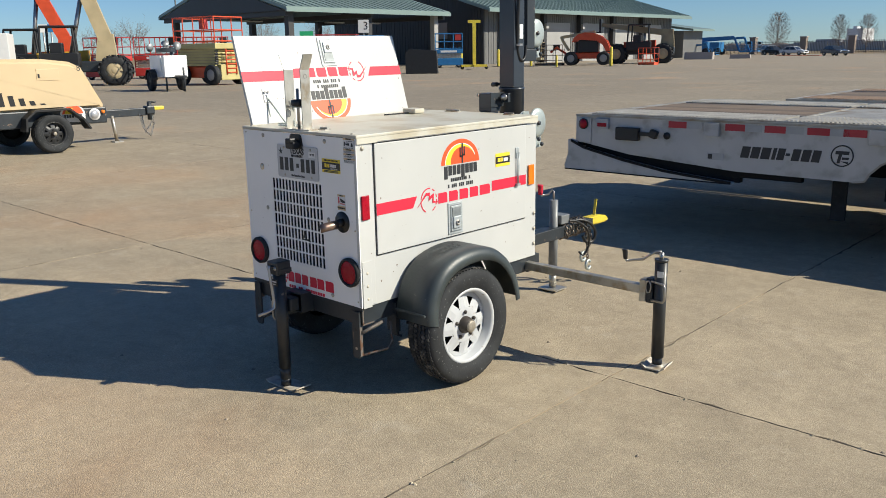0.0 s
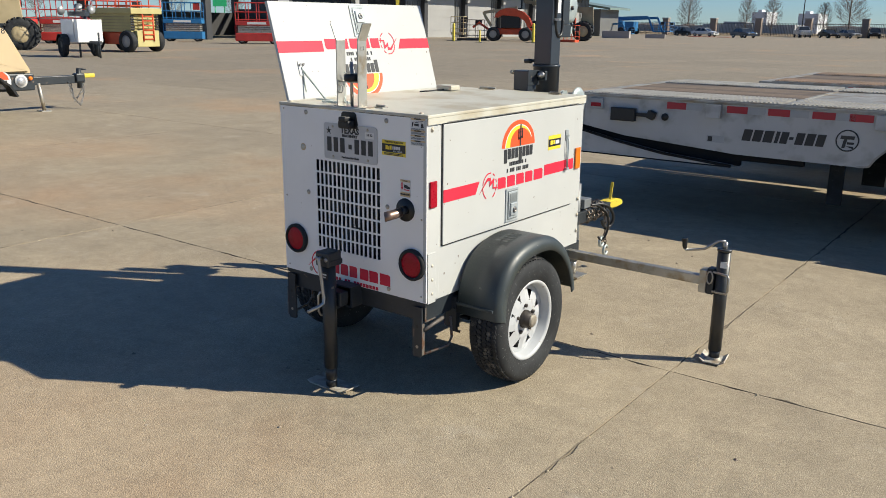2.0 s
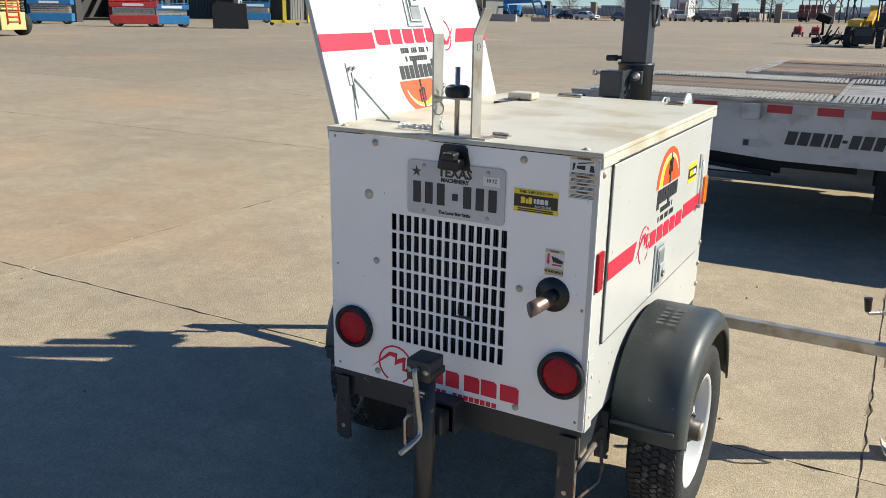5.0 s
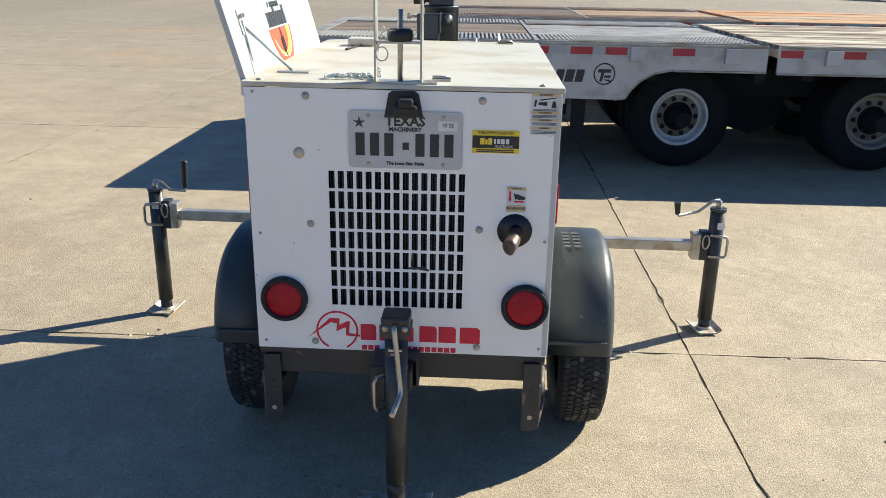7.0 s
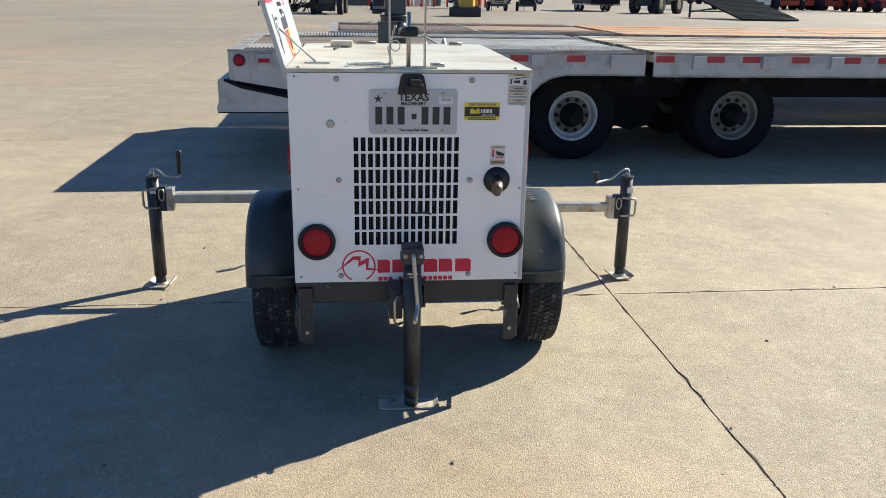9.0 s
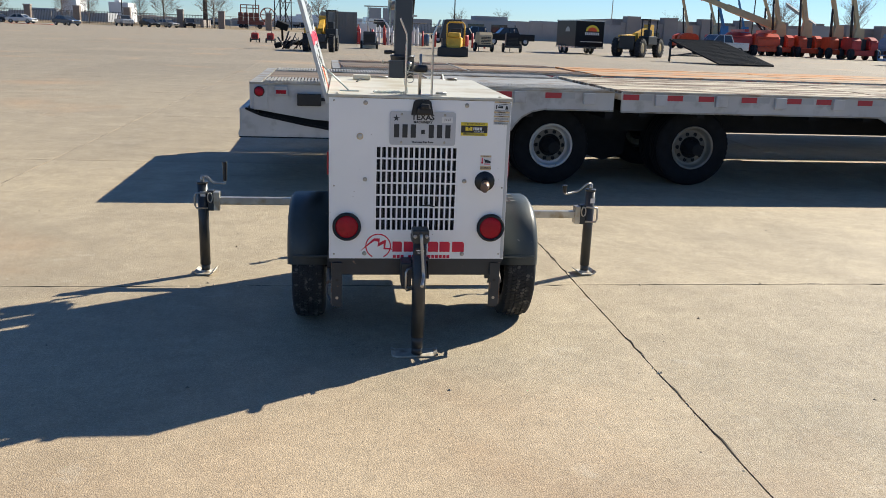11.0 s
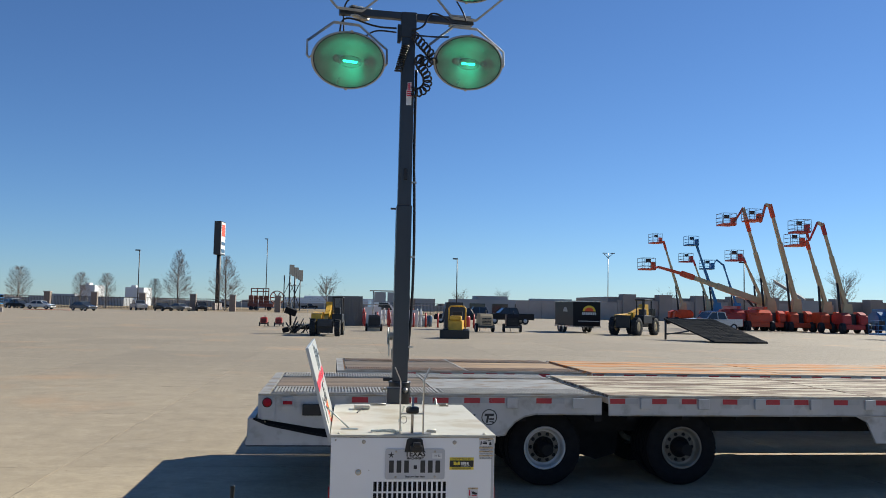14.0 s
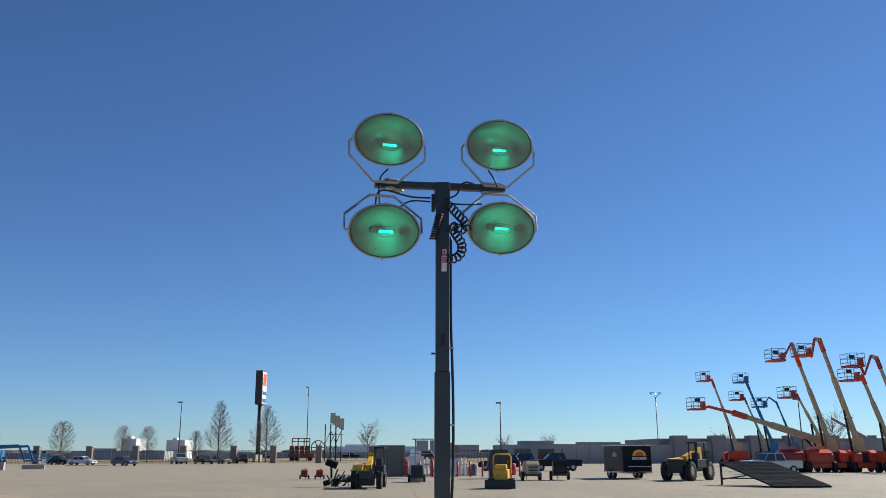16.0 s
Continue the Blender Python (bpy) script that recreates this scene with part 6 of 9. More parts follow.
    for y0, y1 in ((0.10, 0.62), (W - 0.64, W - 0.12)):
        # dark bed under the bars paints the shade into their gaps
        bb = bm_new()
        box(bb, 0.13, X1 - 0.06, y0, y1, ZD - 0.009, ZD - 0.003)
        part("traction_bed", bb, M_FRAME, root)
        bb = bm_new()
        x = 0.14
        while x < X1 - 0.08:
            if not 1.76 < x < 1.82:
                box(bb, x, x + 0.016, y0, y1, ZD - 0.008, ZD + 0.018)
            x += 0.032
        tagged(part("traction_bar", bb, M_GRATE if not rusty else M_RUSTB, root, "row of raised traction bars"), kind="stuff")
        bb = bm_new()
        box(bb, 0.12, X1 - 0.05, y0 - 0.03, y0 - 0.002, ZD - 0.008, ZD + 0.012)
        box(bb, 0.12, X1 - 0.05, y1 + 0.002, y1 + 0.03, ZD - 0.008, ZD + 0.012)
        part("traction_frame", bb, M_DECKS, root)
    bb = bm_new()
    box(bb, 0.0, 0.10, 0.03, W - 0.03, ZD - 0.008, ZD + 0.004)
    box(bb, 1.785, 1.815, 0.08, W - 0.08, ZD - 0.008, ZD + 0.01)
    part("cap_strip", bb, M_DECKS, root)
    rr_ = random.Random(7 if rusty else 3)
    nseg = 3
    seg = (length - X2 - 0.05) / nseg
    shared = None
    for k in range(11):
        y0 = 0.10 + k * 0.2165
        for q in range(nseg):
            if shared is None:
                bb = bm_new()
                box(bb, 0, seg - 0.012, 0, 0.2075, 0, 0.030, None, 0.004)
                ob = part("plank", bb, M_RUSTD if rusty else M_DECKW, root)
                shared = ob.data
            else:
                ob = new("plank", shared)
                ob.parent = root
            ob.matrix_basis = Matrix.Translation((X2 + 0.03 + q * seg, y0, ZD - 0.024 + rr_.uniform(-0.003, 0.003)))
    # pockets, tape
    tape_r, tape_w = bm_new(), bm_new()
    pockets = [1.24, 2.47, 3.155] + [3.88 + 0.627 * k for k in range(int((length - 3.9) / 0.627))]
    reds = [0.91, 1.40, 1.715, 2.035, 2.29, 2.78, X2 + 0.01]
    for k, p in enumerate(pockets[3:]):
        reds += [p + 0.28] if k % 2 else [p + 0.13, p + 0.455]
    for x in reds:
        box(tape_r, x, x + 0.160, -0.004, 0.0, 0.905 + tape, 0.958 + tape)
        if all(not (p - 0.13 < x + 0.162 < p + 0.12) for p in pockets):
            box(tape_w, x + 0.162, x + 0.295, -0.004, 0.0, 0.905 + tape, 0.958 + tape)
    part("red_tape", tape_r, M_TAPER, root, "dull red reflective tape")
    part("white_tape", tape_w, M_TAPEW, root, "dull white reflective tape")
    for x in pockets:
        bb = bm_new()
        box(bb, x, x + 0.12, -0.035, -0.001, 0.855, 0.962, None, 0.005)
        part("stake_pocket", bb, M_ALU, root)
    # tail lamp, marker box, latch box
    bb = bm_new()
    box(bb, 0.035, 0.165, -0.014, 0.0, 0.735, 0.955, None, 0.004)
    tl = part("lamp_plate", bb, M_ALU, root)
    bb = bm_new()
    lathe(bb, [(0.048, -0.014), (0.048, -0.024), (0.040, -0.026)], (0.088, 0, 0.902), "y", 24)
    part("lamp_grommet", bb, M_BLACK, tl)
    bb = bm_new()
    lathe(bb, [(0.041, -0.022), (0.030, -0.032), (0.001, -0.034)], (0.088, 0, 0.902), "y", 24)
    part("lens", bb, M_REDLENS, tl, "red lamp lens")
    bb = bm_new()
    box(bb, 0.225, 0.345, -0.03, 0.0, 0.865, 0.955, None, 0.004)
    mb_ = part("marker_box", bb, M_TAPEW, root)
    bb = bm_new()
    box(bb, 0.24, 0.33, -0.036, -0.03, 0.885, 0.918)
    part("lens", bb, M_REDLENS, mb_)
    bb = bm_new()
    box(bb, 0.43, 0.65, -0.05, 0.0, 0.78, 0.89, None, 0.008)
    box(bb, 0.65, 0.76, -0.03, 0.0, 0.825, 0.855)
    rbox(bb, (0.79, -0.03, 0.845), (0.07, 0.05, 0.07), pose(0, 0, 0, 0, 20, 0), 0.01)
    lathe(bb, [(0.03, 0.0), (0.03, -0.01), (0.001, -0.012)], (0.90, 0, 0.835), "y", 16)
    part("latch_box", bb, M_BLACK, root, "black air-line box on the side")
    bb = bm_new()
    box(bb, 1.26, 1.40, -0.003, 0.0, 0.665, 0.72)
    st_ = part("placard", bb, M_TAPEW, root)
    bb = bm_new()
    box(bb, 1.27, 1.305, -0.005, -0.003, 0.672, 0.712)
    part("print_bar", bb, M_INK, st_)
    # brand word as plain blocks, ring device
    bb = bm_new()
    for k, w in enumerate((0.085, 0.085, 0.09, 0.035, 0.07, 0.04, 0.075, 0.08, 0.075)):
        x = 1.535 + 0.90 * (0, 0.088, 0.176, 0.272, 0.315, 0.392, 0.438, 0.518, 0.602)[k]
        zc = 0.745 + 0.004 * k / 8
        h = 0.045 if k != 5 else 0.010
        sl = 0.018 if k != 5 else 0.004
        w *= 0.78
        prism(bb, [(x, zc - h), (x + w, zc - h), (x + w + sl, zc + h), (x + sl, zc + h)], -0.0032, 0.0, "y")
    part("brand_block", bb, M_INK, root, "black slanted blocks in place of the brand word")
    bb = bm_new()
    lathe(bb, [(0.080, 0.0), (0.080, -0.0032), (0.071, -0.0032), (0.071, 0.0)], (2.295, 0, 0.765), "y", 36)
    prism(bb, [(2.250, 0.80), (2.345, 0.80), (2.340, 0.775), (2.246, 0.775)], -0.0032, 0.0, "y")
    prism(bb, [(2.272, 0.775), (2.295, 0.775), (2.281, 0.71), (2.260, 0.71)], -0.0032, 0.0, "y")
    prism(bb, [(2.295, 0.755), (2.345, 0.755), (2.340, 0.738), (2.295, 0.738)], -0.0032, 0.0, "y")
    prism(bb, [(2.286, 0.725), (2.337, 0.725), (2.332, 0.708), (2.345, 0.708)], -0.0032, 0.0, "y")
    part("ring_device", bb, M_INK, root, "black ring device")
    # axles and wheels
    for x, mt in ((2.96, M_RIM), (4.48, M_RIMG)):
        bb = bm_new()
        tube(bb, [(x, 0.2, 0.40), (x, W - 0.2, 0.40)], 0.06, 12)
        part("axle", bb, M_UNDER, root)
        for y, rz in ((0.44, -90), (0.74, -90), (W - 0.44, 90), (W - 0.74, 90)):
            truck_wheel(root, Matrix.Translation((x, y, 0.402)) @ pose(0, 0, 0, 0, 0, rz), 0.402, 0.235, mt)
    # dark block added to hide the sunlit ground between the axles
    bb = bm_new()
    prism(bb, [(3.42, 0.62), (4.0, 0.62), (3.95, 0.24), (3.72, 0.17), (3.50, 0.24)], 0.95, 1.45, "y")
    part("axle_gap_block", bb, M_UNDER, root, "black block added between the axles to hide the ground behind")
    bb = bm_new()
    box(bb, 2.12, 2.23, 0.42, 0.45, 0.20, 0.58)
    box(bb, 2.08, 2.28, W - 0.45, W - 0.42, 0.10, 0.52)
    part("mud_flap", bb, M_RUBBER, root, "black rubber mud flap")
    bb = bm_new()
    box(bb, length - 1.2, length - 1.05, 0.5, 0.65, 0.03, 0.6)
    box(bb, length - 1.2, length - 1.05, W - 0.65, W - 0.5, 0.03, 0.6)
    box(bb, length - 1.28, length - 0.97, 0.42, 0.73, 0.0, 0.03)
    box(bb, length - 1.28, length - 0.97, W - 0.73, W - 0.42, 0.0, 0.03)
    part("landing_leg", bb, M_UNDER, root)
    return root


flatbed(pose(-1.205, 4.02, 0, 0, 0, 1.1), "grey step-deck flatbed trailer with reflective tape and folded ramp", False, 12.5)
flatbed(pose(-0.49, 7.02, 0, 0, 0, 1.1), "second grey flatbed trailer with a rust-stained deck", True, 12.5, 0.018)


# ---- the yard's machines and the distance ----
M_JLG = mat("lift_orange", (0.62, 0.075, 0.022), 0.45, var=0.12, scale=3, bump=0.05)
M_LRED = mat("lift_red", (0.42, 0.035, 0.03), 0.45, var=0.15, scale=3, bump=0.05)
M_TAN = mat("lift_cream", (0.48, 0.385, 0.225), 0.5, var=0.1, scale=2, bump=0.05)
# darker copy of the lift cream, with shade put into the colour
M_TAN_SHADE = mat("shaded_cream", (0.34, 0.28, 0.16), 0.55, var=0.2, scale=2, bump=0.05)
M_LIFTY = mat("lift_straw_yellow", (0.46, 0.40, 0.17), 0.5, var=0.1, scale=2, bump=0.05)
M_CREAM = mat("compressor_cream", (0.57, 0.44, 0.265), 0.42, var=0.05, scale=2, bump=0.05, coat=0.2)
M_BLUE = mat("lift_blue", (0.018, 0.145, 0.34), 0.42, var=0.12, scale=3, bump=0.05)
M_CAT = mat("machine_yellow", (0.70, 0.40, 0.04), 0.45, var=0.15, scale=3, bump=0.05)
M_GLASS = mat("dark_glass", (0.025, 0.03, 0.035), 0.08, var=0.1, bump=0.0, coat=0.5)
M_SILVER = mat("car_silver", (0.50, 0.51, 0.53), 0.3, metal=0.4, var=0.03, bump=0.0, coat=0.6)
M_CARW = mat("car_white", (0.72, 0.73, 0.74), 0.3, var=0.03, bump=0.0, coat=0.6)
M_CARK = mat("car_black", (0.012, 0.013, 0.016), 0.35, var=0.05, bump=0.0, spec=0.2)
M_CARB = mat("car_blue", (0.035, 0.06, 0.10), 0.25, var=0.05, bump=0.0, coat=0.6)
M_CARG = mat("car_tan", (0.30, 0.28, 0.24), 0.3, metal=0.3, var=0.03, bump=0.0, coat=0.6)
M_CLAD = mat("dark_cladding", (0.040, 0.040, 0.041), 0.5, var=0.1, scale=0.6, bump=0.05)
M_CLADG = mat("grey_cladding", (0.145, 0.145, 0.14), 0.5, var=0.1, scale=0.6, bump=0.05)
M_DOORW = mat("pale_door", (0.33, 0.325, 0.31), 0.5, var=0.06, scale=0.8, bump=0.05)
M_ROOF = mat("green_grey_roof", (0.20, 0.27, 0.25), 0.45, metal=0.2, var=0.06, scale=0.5, bump=0.05)
M_BRICK = mat("pier_brick", (0.24, 0.19, 0.155), 0.8, var=0.2, scale=6, bump=0.3)
M_BLOCK = mat("block_wall", (0.36, 0.325, 0.30), 0.8, var=0.1, scale=0.4, bump=0.2)
M_BLOCKD = mat("block_wall_dark", (0.29, 0.255, 0.232), 0.8, var=0.1, scale=0.4, bump=0.2)
M_BARK = mat("grey_bark", (0.16, 0.125, 0.10), 0.9, var=0.2, scale=4, bump=0.4)
M_TWIG = mat("winter_twigs", (0.20, 0.155, 0.125), 0.95, var=0.25, scale=2, bump=0.0)
M_FARW = mat("far_white_wall", (0.62, 0.63, 0.64), 0.7, var=0.05, scale=0.2, bump=0.0)
M_FARG = mat("far_grey_wall", (0.30, 0.31, 0.32), 0.7, var=0.1, scale=0.2, bump=0.0)
M_FARR = mat("far_red_wall", (0.25, 0.085, 0.06), 0.7, var=0.15, scale=0.2, bump=0.0)
M_FARD = mat("far_tree_line", (0.11, 0.10, 0.095), 0.95, var=0.3, scale=0.3, bump=0.0)
M_GREENSIGN = mat("road_sign_green", (0.01, 0.30, 0.12), 0.5, bump=0)
M_CHROME = mat("dull_chrome", (0.55, 0.55, 0.55), 0.25, metal=0.9, bump=0)


def simple_wheel(parent, x, y, r, w, rim=None, axis="x", name="wheel"):
    """Tyre with a rim and hub inside, its axle along axis, standing on z=0."""
    bb = bm_new()
    lathe(bb, [(r * 0.55, -w * 0.42), (r * 0.9, -w * 0.5), (r, -w * 0.32), (r, w * 0.32), (r * 0.9, w * 0.5), (r * 0.55, w * 0.42)], (x, y, r), axis, 24)
    t = part(name, bb, M_RUBBER, parent)
    bb = bm_new()
    lathe(bb, [(0.001, -w * 0.30), (r * 0.2, -w * 0.32), (r * 0.3, -w * 0.22), (r * 0.57, -w * 0.40), (r * 0.57, w * 0.40), (r * 0.3, w * 0.22), (r * 0.2, w * 0.32), (0.001, w * 0.30)], (x, y, r), axis, 20)
    part("rim", bb, rim or M_SILVER, t)
    return t


def basket(parent, c, w, d, h, material, mid=2, yaw=0, rail=None):
    """A railed work platform: floor pan, posts, rails; base centre at c."""
    bb = bm_new()
    q = Matrix.Translation(c) @ pose(0, 0, 0, 0, 0, yaw)
    box(bb, -w / 2, w / 2, -d / 2, d / 2, 0, 0.14, q)
    part("platform_floor", bb, material, parent)
    bb = bm_new()
    nx = max(2, int(w / 0.6))
    for i in range(nx + 1):
        x = -w / 2 + w * i / nx
        for y in (-d / 2, d / 2):
            tube(bb, [q @ Vector((x, y, 0.1)), q @ Vector((x, y, h))], 0.021, 5)
    for k in range(mid + 1):
        z = h * (k + 1) / (mid + 1)
        tube(bb, [q @ Vector(p) for p in ((-w / 2, -d / 2, z), (w / 2, -d / 2, z), (w / 2, d / 2, z), (-w / 2, d / 2, z), (-w / 2, -d / 2, z))], 0.020, 5)
    part("guard_rail", bb, rail or material, parent)
    bb = bm_new()
    box(bb, w * 0.1, w * 0.1 + 0.4, d / 2 - 0.15, d / 2 - 0.02, h - 0.3, h - 0.02, q)
    part("control_box", bb, M_BLACK, parent)


def boom_lift(x, y, paint, boom_paint, pts, tip, facing=0, bw=0.9, ch=1.0, thick=0.30, label=None, group="boom lifts in the yard"):
    """A self-propelled boom lift. pts: points of the boom (x, z) beside the base, in the plane of y; tip: basket base."""
    root = thing("boom_lift", label or "boom lift with raised boom and railed basket", "boom lift", stretch(1.25, -0.45) @ Matrix.Translation((x, y, 0)), group)
    q = pose(0, 0, 0, 0, 0, facing)
    thick *= 0.85
    bb = bm_new()
    box(bb, -1.15, 1.15, -0.75, 0.75, 0.32, 0.72, q, 0.05)
    part("chassis", bb, paint, root)
    for sx in (-1, 1):
        for sy in (-1, 1):
            p = q @ Vector((sx * 1.0, sy * 0.95, 0))
            t = simple_wheel(root, 0, 0, 0.42, 0.32, M_FRAME, "y")
            t.matrix_basis = Matrix.Translation(p) @ q
    bb = bm_new()
    prism(bb, [(-1.2, 0.74), (1.0, 0.74), (1.25, 0.95), (1.25, 1.40), (0.85, 1.68), (-0.5, 1.72), (-1.15, 1.45)], -0.95, -0.30, "y", q)
    bmesh.ops.bevel(bb, geom=list(bb.edges), offset=0.10, segments=2, affect="EDGES")
    part("engine_hood", bb, paint, root)
    bb = bm_new()
    prism(bb, [(-1.1, 0.74), (1.0, 0.74), (1.2, 0.95), (1.2, 1.40), (0.8, 1.62), (-0.5, 1.65), (-1.05, 1.42)], 0.30, 0.95, "y", q)
    part("tank_hood", bb, paint, root)
    bb = bm_new()
    box(bb, -0.5, 0.8, -0.28, 0.28, 0.74, 1.55, q)
    part("turntable", bb, M_FRAME, root)
    V = [Vector((px - x, 0, pz)) for px, pz in pts]
    for k, (a, c) in enumerate(zip(V, V[1:])):
        bb = bm_new()
        last = k == len(V) - 2 and len(V) > 2
        w0 = thick * (0.55 if last else 1.0)
        mat_ = paint if (k and last) else boom_paint
        if not k:
            mid = a.lerp(c, 0.62)
            tube(bb, [a, mid], thick * 0.72, 4, thick * 0.66, ph=math.pi / 4)
            part("boom_base", bb, boom_paint, root)
            bb = bm_new()
            tube(bb, [a.lerp(c, 0.58), c], thick * 0.52, 4, thick * 0.45, ph=math.pi / 4)
            part("boom_fly", bb, boom_paint, root)
            bb = bm_new()
            tube(bb, [a.lerp(c, 0.88), c + (c - a).normalized() * 0.15], thick * 0.6, 4, ph=math.pi / 4)
            part("boom_nose", bb, paint, root)
            bb = bm_new()
            side = Vector((0.45, 0, -0.1)) if c.x < a.x else Vector((-0.45, 0, -0.1))
            tube(bb, [Vector((a.x, 0, 0.9)) - side, a.lerp(c, 0.30) - side * 0.3], 0.10, 8)
            part("lift_cylinder", bb, M_BLACK, root)
        else:
            tube(bb, [a, c], w0 * 0.62, 4, w0 * 0.5, ph=math.pi / 4)
            part("jib", bb, mat_, root)
    bb = bm_new()
    a = V[0]
    prism(bb, [(a.x - 0.45, 1.3), (a.x + 0.5, 1.3), (a.x + 0.35, a.z + 0.35), (a.x - 0.25, a.z + 0.35)], -0.24, 0.24, "y")
    part("boom_tower", bb, boom_paint, root)
    e = V[-1]
    t = Vector((tip[0] - x, 0, tip[1]))
    bb = bm_new()
    tube(bb, [e, Vector((t.x + 0.6, 0, t.z + 0.1))], 0.10, 5)
    box(bb, t.x + 0.45, t.x + 0.75, -0.2, 0.2, t.z, t.z + 0.7)
    part("basket_mount", bb, paint, root)
    basket(root, t, 1.15, bw * 0.9, ch * 0.92, paint, 2, 0, M_CLADG if paint is not M_BLUE else None)
    return root


boom_lift(37.7, 92, M_JLG, M_TAN, [(38.0, 2.2), (35.7, 9.6)], (34.7, 9.4), 8, 1.6, 1.2, label="orange boom lift with cream boom raised steeply")
boom_lift(36.4, 66, M_JLG, M_TAN, [(35.6, 2.2), (27.8, 4.7), (25.6, 5.25)], (24.6, 4.95), 78, 1.3, 1.1, 0.62, "orange boom lift with long cream boom held low")
boom_lift(39.0, 85, M_BLUE, M_BLUE, [(39.1, 2.2), (36.8, 8.8)], (36.2, 8.7), 80, 1.6, 1.1, label="blue boom lift with raised boom")
boom_lift(40.0, 89, M_LRED, M_TAN, [(39.9, 2.4), (38.1, 7.3)], (37.2, 7.1), 80, 1.6, 1.1, 0.24)
boom_lift(42.0, 86, M_BLUE, M_BLUE, [(41.8, 2.2), (40.3, 6.7), (39.5, 7.3), (38.8, 6.2)], (38.4, 6.2), 80, 1.6, 1.1, 0.22, "blue articulated boom lift with folded jib")
boom_lift(37.8, 72, M_LRED, M_TAN, [(37.7, 2.9), (36.0, 6.6)], (35.1, 6.3), 80, 1.6, 1.1, 0.26)
boom_lift(35.2, 65.2, M_JLG, M_TAN, [(35.1, 2.4), (33.1, 9.3), (32.8, 10.5), (32.0, 9.2)], (31.3, 8.9), 80, 1.6, 1.1, 0.36, "orange boom lift with cream boom and angled red jib")
boom_lift(37.1, 64.2, M_JLG, M_TAN, [(36.9, 2.4), (34.7, 10.6), (34.3, 10.7), (33.9, 9.2)], (33.1, 9.2), 80, 1.6, 1.1, 0.40, "orange boom lift with cream boom and angled red jib")
boom_lift(38.4, 61.8, M_JLG, M_TAN, [(38.2, 2.2), (36.6, 7.4)], (35.6, 7.0), 80, 1.6, 1.1, 0.34)
boom_lift(38.9, 59.6, M_LRED, M_TAN, [(38.6, 2.0), (36.7, 8.6), (36.3, 8.8), (35.6, 7.3)], (34.8, 7.9), 80, 1.6, 1.1, 0.34, "red boom lift with cream boom and angled red jib")
# low chassis row in front of them
for k, (x, y, mm) in enumerate(((31.9, 65.6, M_LRED), (33.7, 64.6, M_JLG), (42.5, 60.5, M_BLUE), (44.0, 58.0, M_JLG))):
    root = thing("boom_lift", "boom lift parked with its boom stowed low", "boom lift", stretch(1.25, -0.45) @ Matrix.Translation((x, y, 0)) @ pose(0, 0, 0, 0, 0, 78), "boom lifts in the yard")
    b = bm_new()
    box(b, -1.15, 1.15, -0.75, 0.75, 0.32, 0.72, None, 0.05)
    part("chassis", b, mm, root)
    for sx in (-1, 1):
        for sy in (-1, 1):
            simple_wheel(root, sx * 1.0, sy * 0.95, 0.42, 0.32, M_FRAME, "y")
    b = bm_new()
    prism(b, [(-1.2, 0.74), (1.0, 0.74), (1.3, 0.95), (1.3, 1.40), (0.85, 1.72), (-0.5, 1.78), (-1.15, 1.45)], -0.95, 0.95, "y")
    bmesh.ops.bevel(b, geom=list(b.edges), offset=0.12, segments=2, affect="EDGES")
    part("engine_hood", b, mm, root)
    b = bm_new()
    box(b, -2.6, 2.4, -0.15, 0.15, 1.80, 2.02)
    part("boom_base", b, mm, root)


